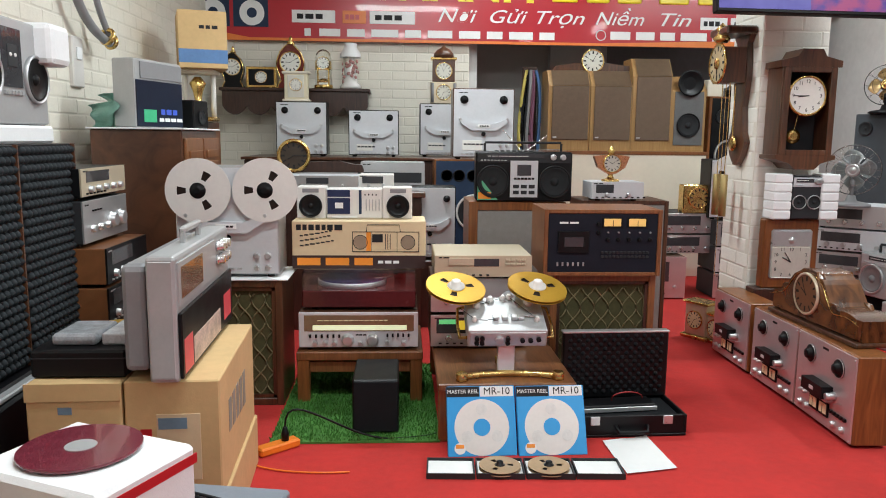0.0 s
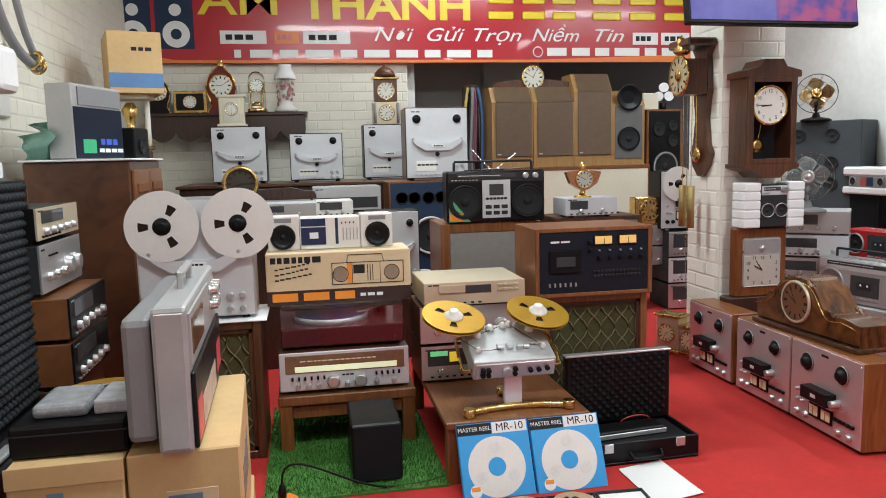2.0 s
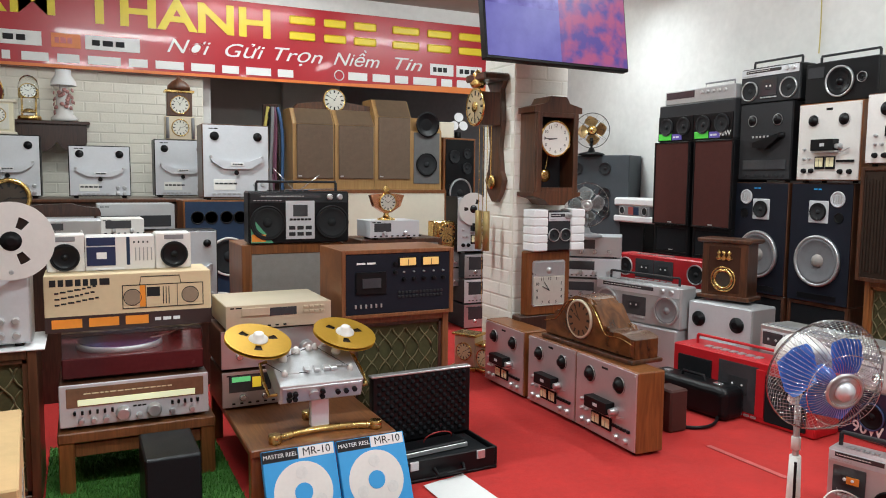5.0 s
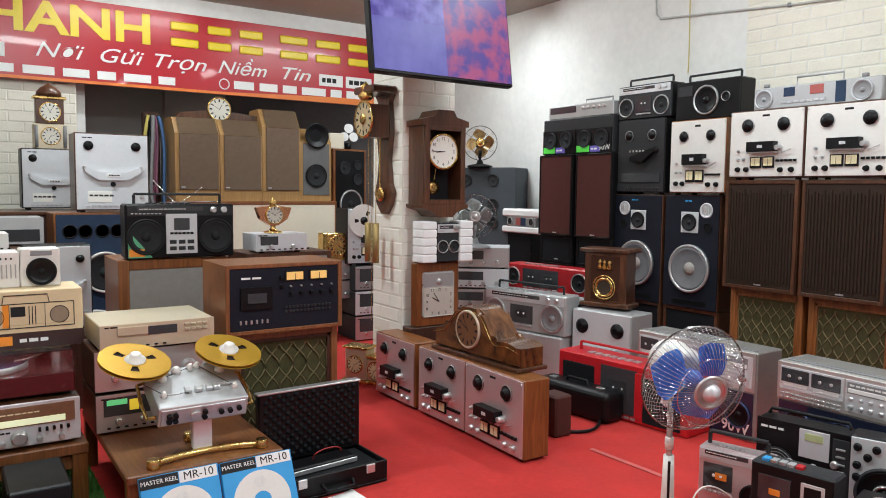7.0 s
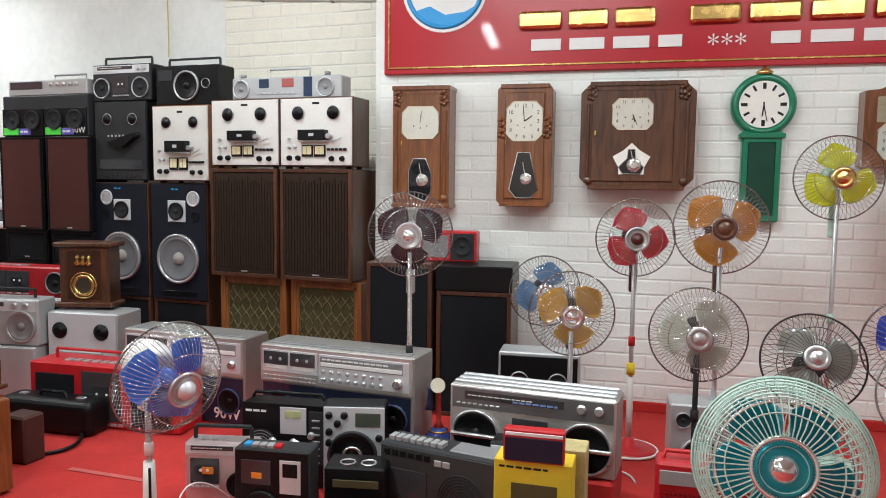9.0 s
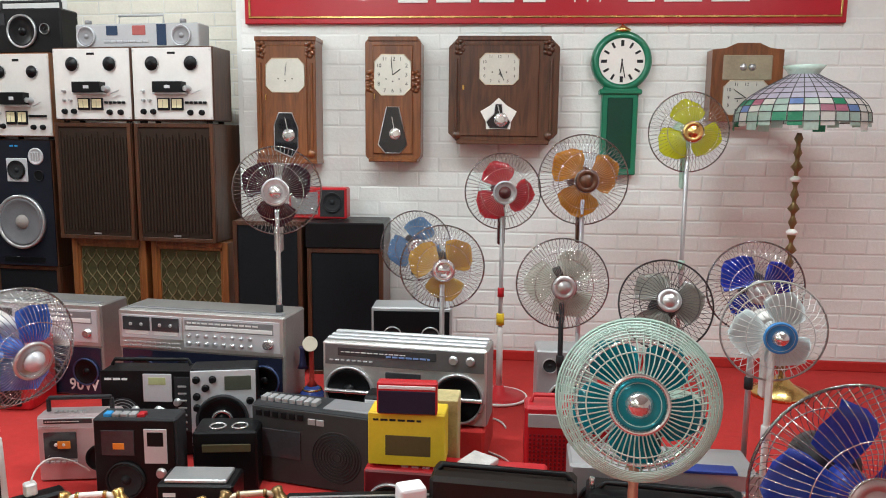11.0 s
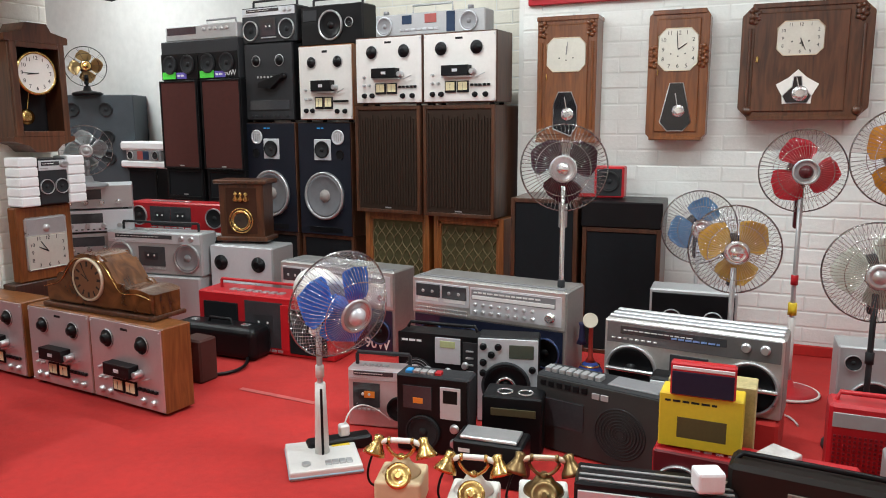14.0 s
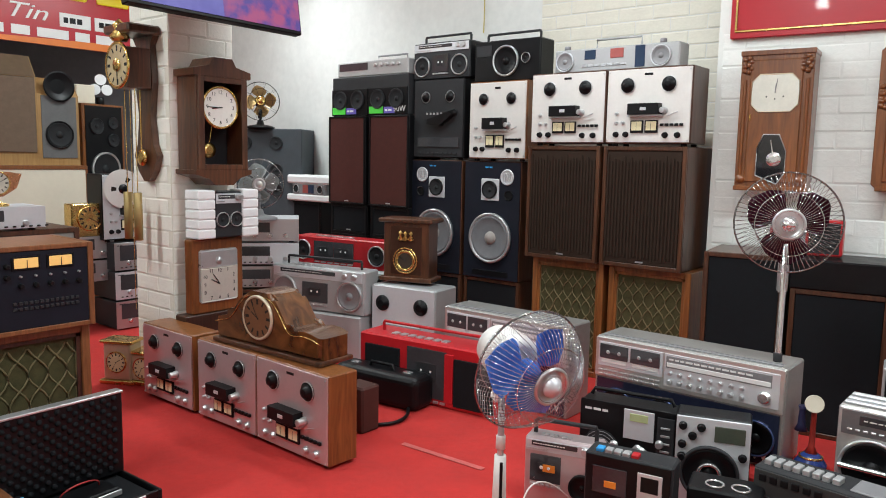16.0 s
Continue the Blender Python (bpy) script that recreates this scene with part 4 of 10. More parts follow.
r = thing("stereo_receiver", "large silver stereo receiver with amber tuning dial", "receiver", pose(0.159, 3.345, 0.223))
case(r, 0.496, 0.36, 0.162, WALNUT, 0.003, 0.006, z0=0.012)
feet(r, 0.49, 0.36)
plate(r, "faceplate", -0.248, 0.012, 0.248, 0.162, SILVERL, 0.006, 0.006, bev=0.003)
w_ = plate(r, "tuning_window", -0.225, 0.082, 0.23, 0.15, mat("dial_dark", (0.20, 0.12, 0.07), 0.15, vary=0.2, coat=0.5), 0.003, 0.0, "brown glass tuning window")
plate(w_, "dial_scale", -0.19, 0.086, 0.20, 0.108, mat("dial_lit", (0.80, 0.85, 0.55), 0.4, vary=0.08, scale=20, emit=0.5), 0.001, -0.003)
bars(w_, "scale_marks", -0.17, 0.128, 0.004, 14, 0.018, CREAMD, -0.003, 2, 0.001)
knobs(r, [(-0.045, 0.045), (0.058, 0.045)], 0.026, STEEL, 0.026, "volume_knob")
knobs(r, [(-0.18, 0.032), (-0.14, 0.032), (-0.10, 0.032), (0.12, 0.034), (0.188, 0.032), (0.008, 0.03)], 0.011, STEEL, 0.016)
buttons(r, [(-0.20 + i * 0.024, 0.062) for i in range(6)] + [(0.12 + i * 0.022, 0.065) for i in range(5)], 0.008, 0.014, BLACK, 0.012, "switch")
bars(r, "lettering", -0.012, 0.066, 0.006, 3, 0.012, INK, 0.0, 5)

tt = thing("turntable", "dark maroon turntable under a clear dust cover", "turntable", pose(0.16, 3.38, 0.385))
part("plinth", box(nb(), -0.237, 0, 0.012, 0.237, 0.37, 0.083, 0.004), MAROON, tt)
feet(tt, 0.46, 0.36)
pl = part("platter", cyl(nb(), (-0.04, 0.19, 0.083), "z", 0.15, 0.022, 48), STEEL, tt)
part("record", cyl(nb(), (-0.04, 0.19, 0.105), "z", 0.146, 0.004, 48), mat("record_vinyl", (0.05, 0.035, 0.09), 0.2, vary=0.2), pl, "purple-black record")
part("tonearm", tube(nb(), bez((0.17, 0.30, 0.125), (0.18, 0.2, 0.125), (0.14, 0.12, 0.12), (0.06, 0.12, 0.115)), 0.004), CHROME, tt)
part("arm_base", cyl(nb(), (0.17, 0.30, 0.083), "z", 0.028, 0.045, 24), BLACK, tt)
cv = nb()
for a in ((-0.235, 0.002, 0.084, 0.235, 0.005, 0.158), (-0.235, 0.365, 0.084, 0.235, 0.368, 0.158), (-0.235, 0.005, 0.084, -0.232, 0.365, 0.158), (0.232, 0.005, 0.084, 0.235, 0.365, 0.158), (-0.235, 0.002, 0.158, 0.235, 0.368, 0.161)):
    box(cv, *a)
o = part("dust_cover", cv, GLASS, tt, "clear acrylic cover")
o.visible_shadow = False

tb = thing("radio_carton", "tan printed carton for a radio cassette recorder", "box", pose(0.157, 3.46, 0.548))
part("carton", box(nb(), -0.283, 0, 0, 0.283, 0.22, 0.205, 0.003), CARDL, tb)
plate(tb, "brown_band", -0.283, 0.001, 0.283, 0.058, mat("brown_print", (0.05, 0.028, 0.026), 0.5), 0.0012, 0.0)
bars(tb, "brand_shape", -0.265, 0.178, 0.024, 7, 0.028, INK, 0.0, 4)
bars(tb, "product_shape", -0.262, 0.032, 0.032, 3, 0.105, ORANGE, -0.002, 6, width=0.32)
bars(tb, "model_bar", 0.08, 0.03, 0.012, 3, 0.03, WHITE, -0.002, 3)
for i in range(3):
    bars(tb, "text_bar", -0.25, 0.10 + i * 0.021, 0.006, 7, 0.018, INK, 0.0, 11 + i, drop=0.0035)
pr = plate(tb, "printed_radio", -0.03, 0.085, 0.255, 0.16, CARDL, 0.0012, 0.0, "line drawing of a radio cassette")
ln = nb()
for a in ((-0.03, 0.158, 0.255, 0.161), (-0.03, 0.073, 0.255, 0.076), (-0.03, 0.076, -0.027, 0.158), (0.252, 0.076, 0.255, 0.158), (0.05, 0.076, 0.052, 0.158), (0.16, 0.076, 0.162, 0.158), (0.055, 0.115, 0.10, 0.15), (0.11, 0.085, 0.113, 0.15), (0.12, 0.085, 0.123, 0.15), (0.13, 0.085, 0.133, 0.15)):
    box(ln, a[0], -0.0022, a[1], a[2], -0.001, a[3])
tube(ln, [(0.03, -0.002, 0.16), (0.035, -0.002, 0.19), (0.17, -0.002, 0.19), (0.175, -0.002, 0.16)], 0.0015, 4)
for x in (0.005, 0.207):
    ring(ln, (x, -0.0015, 0.115), "-y", 0.03, 0.0015, 28, 4)
part("line_drawing", ln, INK, pr)
for x in (0.005, 0.207):
    part("drawn_cone", lathe(nb(), (x, -0.0005, 0.115), "-y", [(0.028, 0), (0.028, 0.0012)], 28), mat("print_grey", (0.30, 0.22, 0.15), 0.7), pr)
plate(pr, "orange_patch", 0.03, 0.078, 0.05, 0.158, ORANGE, 0.001, -0.001)

wb = thing("boombox", "small white radio cassette with black speakers", "boombox", pose(0.133, 3.56, 0.753))
for x0, x1 in ((-0.25, -0.125), (-0.123, 0.118), (0.12, 0.25)):
    part("section", box(nb(), x0, 0, 0, x1, 0.11, 0.138 if x0 != -0.123 else 0.13, 0.004), WHITEP, wb)
for x in (-0.19, 0.188):
    driver(wb, x, 0.055, 0.05, BLACK, RUBBER, -0.001, "speaker")
    plate(wb, "tweeter_grille", x - 0.035, 0.113, x + 0.035, 0.13, GREYP, 0.002, 0.0)
cd = plate(wb, "cassette_door", -0.118, 0.02, -0.02, 0.09, mat("blue_smoke", (0.02, 0.03, 0.08), 0.15, coat=0.5), 0.004, 0.0)
plate(wb, "tuner_window", -0.118, 0.095, -0.02, 0.125, mat("blue_smoke", (0.02, 0.03, 0.08), 0.15), 0.003, 0.0)
plate(cd, "cassette_label", -0.085, 0.045, -0.05, 0.07, WHITE, 0.001, -0.004)
plate(wb, "blue_stripe", 0.018, 0.02, 0.03, 0.125, BLUEF, 0.002, 0.0)
buttons(wb, [(0.05 + i * 0.014, 0.06) for i in range(5)], 0.004, 0.05, LGREYP, 0.004, "slider")
buttons(wb, [(0.045 + i * 0.016, 0.105) for i in range(4)], 0.005, 0.008, INK, 0.003)
plate(wb, "foot_bar", -0.1, 0.003, 0.01, 0.01, WHITE, 0.004, 0.0)

# left lattice speaker with the large tape deck
lattice_speaker(pose(-0.357, 3.305, 0), 0.42, 0.527, 0.32, "walnut floor speaker with dark diamond lattice grille", WALNUTV)
solid("white_cloth", box(nb(), -0.25, -0.01, 0, 0.235, 0.3, 0.006, 0.002), FOAM, "white cloth folded over the speaker top", "cloth", pose(-0.357, 3.305, 0.5275))
reel_deck(pose(-0.365, 3.33, 0.534), 0.41, 0.45, 0.2, SILVERL, STEEL, "gx", "silver tape deck carrying two large white reels", [(-0.105, 0.355, 0.128, WHITEP), (0.158, 0.358, 0.128, WHITEP)])

# stack with the disc player
nt_ = thing("display_table", "low dark brown wooden table under the tape recorder", "table", pose(0.725, 2.90, 0))
part("top", box(nb(), -0.255, 0, 0.195, 0.255, 0.86, 0.222, 0.004), TEAK, nt_)
for x in (-0.23, 0.23):
    for y in (0.03, 0.83):
        part("leg", box(nb(), x - 0.022, y - 0.022, 0, x + 0.022, y + 0.022, 0.196, 0.003), TEAKV, nt_)
component(pose(0.665, 3.36, 0.223), 0.41, 0.145, 0.3, SILVER, WALNUT, "silver cassette deck with green and yellow meters", "cassette deck", 4, (0.06, 0.42, 0.45, 0.92), seed=3)
g_ = thing("level_display", "lit green and yellow level display", "display", pose(0.56, 3.352, 0.30))
plate(g_, "green_lamp", -0.065, 0.03, 0.005, 0.05, GREEND, 0.003, 0.008)
plate(g_, "yellow_lamp", 0.012, 0.005, 0.045, 0.045, mat("yellow_lamp", (0.9, 0.65, 0.05), 0.4, vary=0.05, emit=0.5), 0.003, 0.008)
component(pose(0.665, 3.37, 0.369), 0.41, 0.155, 0.3, SILVER, WALNUT, "silver amplifier in a walnut case", "amplifier", 5, None, (0.3,), 4)
component(pose(0.677, 3.34, 0.525), 0.405, 0.1, 0.34, CHAMP, CHAMP, "champagne coloured disc player with dark display", "disc player", 0, (0.4, 0.5, 0.66, 0.85), seed=8)
p_ = thing("disc_tray", "champagne disc drawer with raised edge", "disc drawer", pose(0.677, 3.336, 0.58))
plate(p_, "drawer", -0.145, 0.005, -0.04, 0.035, CHAMP, 0.006, 0.004)
buttons(p_, [(0.10 + i * 0.022, 0.028) for i in range(4)] + [(0.10 + i * 0.022, 0.01) for i in range(4)], 0.017, 0.009, CHAMP, 0.004, y=0.002)

# portable recorder with gold reels on a brass stand
ng = thing("portable_tape_recorder", "silver portable tape recorder on a brass stand with gold reels", "tape recorder", pose(0.73, 2.97, 0.223))
st = nb()
tube(st, bez((-0.17, -0.03, 0.012), (-0.08, 0.03, 0.012), (0.08, 0.03, 0.012), (0.19, -0.02, 0.012)), 0.012, 8)
for x, y in ((-0.17, -0.03), (0.19, -0.02), (0.0, 0.18)):
    cyl(st, (x, y, 0), "z", 0.022, 0.03, 20)
tube(st, [(0.0, 0.02, 0.014), (0.0, 0.18, 0.014)], 0.011, 8)
part("stand", st, GOLD, ng, "brass tripod stand")
part("column", box(nb(), -0.032, 0.02, 0.02, 0.032, 0.05, 0.13, 0.003), SILVERL, ng)
T = pose(0.0, 0.01, 0.115, 22)


def tilted(bm):
    bmesh.ops.transform(bm, matrix=T, verts=bm.verts)
    return bm


bd = part("recorder_body", tilted(box(nb(), -0.148, 0, 0, 0.148, 0.22, 0.075, 0.006, 2)), mat("scuffed_aluminium", (0.50, 0.51, 0.52), 0.4, 0.5, vary=0.14, scale=30), ng)
part("front_panel", tilted(box(nb(), -0.14, -0.004, 0.008, 0.14, 0.004, 0.068, 0.002)), STEEL, bd)
for i, (x, z) in enumerate(((-0.115, 0.045), (-0.095, 0.045), (-0.115, 0.025), (-0.095, 0.025), (-0.03, 0.036), (0.0, 0.045), (0.0, 0.025), (0.055, 0.036), (0.085, 0.036), (0.115, 0.04))):
    big = 0.017 if i == 4 else 0.009
    part("knob", tilted(cyl(nb(), (x, -0.003, z), "-y", big, 0.012, 16)), STEEL if i in (4,) else BLACK, bd)
for x, y, rr in ((-0.05, 0.19, 0.016), (0.0, 0.20, 0.012), (0.025, 0.205, 0.012), (-0.105, 0.15, 0.015), (0.095, 0.17, 0.017), (-0.12, 0.06, 0.01), (0.115, 0.06, 0.01)):
    part("tape_roller", tilted(lathe(nb(), (x, y, 0.075), "z", [(rr, 0), (rr, 0.012), (rr * 0.6, 0.016), (rr * 0.5, 0.022)], 18)), WHITEP, bd)
hd = nb()
for x in (-0.04, -0.005, 0.03, 0.055):
    box(hd, x - 0.012, 0.06, 0.075, x + 0.012, 0.085, 0.092, 0.003)
tube(hd, [(-0.12, 0.06, 0.084), (-0.07, 0.055, 0.084)], 0.003)
tube(hd, [(0.06, 0.085, 0.084), (0.12, 0.075, 0.084)], 0.003)
part("tape_head", tilted(hd), STEEL, bd)
tp = nb()
for a, c in (((-0.17, 0.13), (-0.12, 0.06)), ((-0.12, 0.06), (-0.04, 0.055)), ((0.0, 0.20), (-0.105, 0.15)), ((0.025, 0.205), (0.115, 0.06))):
    tube(tp, [(*a, 0.085), (*c, 0.085)], 0.0016, 4)
part("tape", tilted(tp), INK, bd)
for s in (-1, 1):
    part("side_handle", tilted(tube(nb(), [(s * 0.15, 0.02, 0.03), (s * 0.175, 0.03, 0.02), (s * 0.18, 0.10, 0.03), (s * 0.175, 0.19, 0.04), (s * 0.15, 0.2, 0.04)], 0.006, 8)), GOLD, ng)
ax = tuple(T.to_3x3() @ Vector((0, 0, 1)))
for x in (-0.183, 0.134):
    rr_ = reel_disc(ng, 0, 0, 0.116, GOLDR, 0.0, "z", "gold_reel")
    for o in (rr_,):
        o.matrix_basis = Matrix.Translation((x, 0.152, 0.315)) @ pose(0, 0, 0, 20, 0, 20)
    part("reel_nut", lathe(nb(), (x, 0.152, 0.315), ax, [(0.034, 0), (0.034, 0.006), (0.02, 0.008), (0.018, 0.026), (0.01, 0.03)], 24), WHITEP, ng, "white ribbed reel nut")
    part("reel_arm", tube(nb(), [(x, 0.155, 0.305), (x * 0.45, 0.19, 0.27), (x * 0.3, 0.2, 0.23)], 0.008, 8), STEEL, ng)

# cartons for master reels lean against the table
for x in (0.625, 0.876):
    mr = thing("reel_carton", "blue and white carton with a printed tape reel", "box", pose(x, 2.775, 0.0, -24 + 0.0, 0, 2), "blue reel cartons")
    part("carton", box(nb(), -0.123, 0, 0, 0.123, 0.022, 0.245, 0.002), BLUE, mr)
    pt = part("printed_reel", lathe(nb(), (0.0, 0.001, 0.10), "-y", [(0.098, 0), (0.098, 0.0016)], 44), WHITEP, mr, "printed white tape reel")
    part("printed_hub", lathe(nb(), (0.0, -0.0006, 0.10), "-y", [(0.03, 0), (0.03, 0.0016)], 28), BLUE, pt)
    for k in range(3):
        a = radians(90 + 120 * k)
        part("printed_slot", lathe(nb(), (0.062 * math.cos(a), -0.0006, 0.10 + 0.062 * math.sin(a)), "-y", [(0.02, 0), (0.02, 0.0012)], 18), mat("print_pale", (0.68, 0.68, 0.66), 0.6), pt)
    plate(mr, "black_label", -0.123, 0.207, -0.005, 0.243, INK, 0.0012, 0.0)
    plate(mr, "white_label", -0.003, 0.207, 0.118, 0.243, WHITE, 0.0012, 0.0)
    words("title", "MASTER REEL", 0.019, WHITE, mr, pose(-0.064, -0.0018, 0.225), 0.0004)
    words("model", "MR-10", 0.036, INK, mr, pose(0.058, -0.0018, 0.225), 0.0004)
    part("seal", lathe(nb(), (-0.08, 0.0, 0.028), "-y", [(0.02, 0), (0.02, 0.0018)], 22), WHITE, mr)
    plate(mr, "seal_patch", -0.095, 0.028, -0.065, 0.042, ORANGE, 0.001, -0.0015)
for i, x in enumerate((0.50, 0.665, 0.83, 0.995)):
    tr = thing("reel_box_tray", "open flat white box on the carpet" if i in (0, 3) else "open flat box holding a small brown reel", "box", pose(x, 2.60 - i * 0.006, 0, 0, 0, -3), "open reel boxes")
    part("tray", box(box(box(box(box(nb(), -0.08, 0, 0, 0.08, 0.125, 0.006), -0.08, 0, 0.006, -0.076, 0.125, 0.02), 0.076, 0, 0.006, 0.08, 0.125, 0.02), -0.076, 0, 0.006, 0.076, 0.004, 0.02), -0.076, 0.121, 0.006, 0.076, 0.125, 0.02), DGREYP, tr)
    part("lining", box(nb(), -0.075, 0.005, 0.006, 0.075, 0.12, 0.011, 0.001), WHITE, tr, "white paper lining")
    if i in (1, 2):
        reel_disc(tr, 0, 0, 0.07, mat("brown_tape_reel", (0.36, 0.24, 0.13), 0.35, vary=0.15, scale=30), 0.0, "z", "tape_reel").matrix_basis = pose(0, 0.062, 0.022)
pp = nb()
q = [pp.verts.new(v) for v in ((1.08, 2.885, 0.003), (1.255, 2.92, 0.006), (1.275, 2.65, 0.003), (1.09, 2.61, 0.004))]
pp.faces.new(list(reversed(q)))
bmesh.ops.subdivide_edges(pp, edges=pp.edges[:], cuts=6, use_grid_fill=True)
for v in pp.verts:
    v.co.z += 0.004 * noise.noise(v.co * 14) + 0.003
solid("paper_sheet", pp, WHITE, "creased white printed sheet on the carpet", "paper")

# open case
cs = thing("equipment_case", "open black case lined with egg-crate foam", "case", pose(1.2, 2.93, 0, 0, 0, 2))
bs = nb()
for a in ((-0.215, 0, 0, 0.215, 0.25, 0.012), (-0.215, 0, 0.012, -0.203, 0.25, 0.085), (0.203, 0, 0.012, 0.215, 0.25, 0.085), (-0.203, 0, 0.012, 0.203, 0.012, 0.085), (-0.203, 0.238, 0.012, 0.203, 0.25, 0.085)):
    box(bs, *a, 0.003)
part("tray", bs, BLACK, cs)
part("foam_bed", box(nb(), -0.2, 0.014, 0.012, 0.2, 0.236, 0.07, 0.004), BLACKM, cs)
part("lid", box(nb(), -0.215, 0.215, 0.08, 0.215, 0.25, 0.352, 0.006), BLACK, cs)
eg = nb()
for i in range(22):
    for k in range(14):
        x, z = -0.195 + i * 0.0177, 0.098 + k * 0.0175
        if (i + k) % 2 == 0:
            lathe(eg, (x + 0.008, 0.216, z + 0.008), "-y", [(0.0105, 0), (0.008, 0.006), (0.003, 0.010)], 6)
part("foam_lining", eg, BLACKM, cs, "dark egg-crate foam")
part("lid_trim", box(nb(), -0.217, 0.213, 0.346, 0.217, 0.252, 0.354, 0.002), STEEL, cs)
part("handle", tube(nb(), [(-0.06, -0.002, 0.045), (-0.055, -0.03, 0.03), (0.055, -0.03, 0.03), (0.06, -0.002, 0.045)], 0.008, 8), BLACK, cs)
for x in (-0.14, 0.14):
    part("latch", box(nb(), x - 0.018, -0.005, 0.05, x + 0.018, 0.002, 0.084, 0.002), STEEL, cs)
sn = thing("sound_bar_unit", "black and silver slim recorder lying in the case", "recorder", pose(1.16, 3.0, 0.072, 0, 0, 6))
part("body", box(nb(), -0.14, 0, 0, 0.16, 0.09, 0.028, 0.004), BLACK, sn)
part("trim", box(nb(), -0.145, -0.006, 0.002, 0.165, 0.0, 0.02, 0.002), STEEL, sn)
part("lead", tube(nb(), bez((0.0, 0.05, 0.03), (-0.03, 0.0, 0.09), (0.12, 0.02, 0.08), (0.13, 0.06, 0.03)), 0.0025), mat("red_lead", (0.35, 0.03, 0.03), 0.5), sn)
part("lead", tube(nb(), bez((-0.14, 0.04, 0.01), (-0.22, 0.0, 0.06), (-0.2, 0.0, -0.03), (-0.12, -0.02, 0.0)), 0.004), BLACK, sn)

# right lattice speaker, large cassette deck, things on it
lattice_speaker(pose(1.2, 3.40, 0), 0.455, 0.535, 0.32, "walnut floor speaker with leaf-shaped lattice grille", TEAK)
nk = thing("studio_cassette_deck", "large black studio cassette deck in a walnut case", "cassette deck", pose(1.18, 3.36, 0.536))
fc = nb()
for a in ((-0.25, 0, 0, -0.232, 0.3, 0.28), (0.232, 0, 0, 0.25, 0.3, 0.28), (-0.232, 0, 0, 0.232, 0.3, 0.016), (-0.232, 0, 0.264, 0.232, 0.3, 0.28), (-0.232, 0.28, 0.016, 0.232, 0.3, 0.264)):
    box(fc, *a, 0.002)
part("walnut_case", fc, TEAK, nk)
part("front_panel", box(nb(), -0.232, 0.004, 0.016, 0.232, 0.02, 0.264, 0.002), JBLF, nk)
plate(nk, "cassette_bay", -0.19, 0.10, -0.06, 0.19, BLACK, 0.01, 0.004)
plate(nk, "cassette_window", -0.165, 0.125, -0.085, 0.165, SMOKE, 0.004, -0.006)
for x in (0.04, 0.145):
    v = plate(nk, "vu_meter", x - 0.045, 0.205, x + 0.04, 0.248, BLACK, 0.004, 0.004)
    plate(v, "meter_dial", x - 0.038, 0.211, x + 0.034, 0.243, AMBER, 0.001, 0.0)
    part("needle", box(nb(), x - 0.001, -0.0025, 0.211, x + 0.001, -0.001, 0.236), INK, v)
knobs(nk, [(0.02 + i * 0.045, 0.155) for i in range(5)] + [(-0.02, 0.22), (-0.02, 0.185)], 0.009, BLACK, 0.014, y=0.004)
knobs(nk, [(0.02 + i * 0.045, 0.185) for i in range(5)], 0.004, STEEL, 0.01, "switch", 0.004)
buttons(nk, [(0.0 + i * 0.016, 0.10 - k * 0.018) for i in range(13) for k in range(2)], 0.011, 0.010, DGREYP, 0.005, "key", 0.004)
buttons(nk, [(-0.19 + i * 0.022, 0.05) for i in range(6)], 0.007, 0.016, STEEL, 0.006, "switch", 0.004)
bars(nk, "lettering", -0.185, 0.225, 0.008, 2, 0.03, WHITE, 0.004, 2)
cloth_speaker(pose(1.47, 4.02, 0), 0.44, 0.80, 0.3, GRILLGR, WALNUTV, "walnut speaker behind the cassette deck")
component(pose(1.42, 4.0, 0.80), 0.265, 0.095, 0.2, SILVERL, SILVERL, "small silver cassette deck with two knobs", "cassette deck", 2, (0.08, 0.35, 0.42, 0.85), seed=5)
gc = thing("compass_clock", "rose gold table clock with winged pedestal and round crystal", "clock", pose(1.395, 4.06, 0.896))
part("pedestal", lathe(nb(), (0, 0, 0), "z", [(0.045, 0), (0.045, 0.008), (0.02, 0.014), (0.012, 0.03), (0.018, 0.04)], 24), GOLD, gc)
part("wing", prism(nb(), [(-0.09, 0.125), (-0.07, 0.07), (-0.02, 0.038), (0.02, 0.038), (0.07, 0.07), (0.09, 0.125), (0.05, 0.132), (-0.05, 0.132)], -0.02, 0.02), mat("rose_gold", (0.62, 0.30, 0.16), 0.25, 0.9, vary=0.1), gc)
dial(gc, 0, 0.09, 0.042, -0.021, DIALG, GOLD, "marks", (10, 10))
part("finial", lathe(nb(), (0, 0, 0.132), "z", [(0.02, 0), (0.012, 0.012), (0.02, 0.022), (0.008, 0.035), (0.001, 0.05)], 20), GOLD, gc)

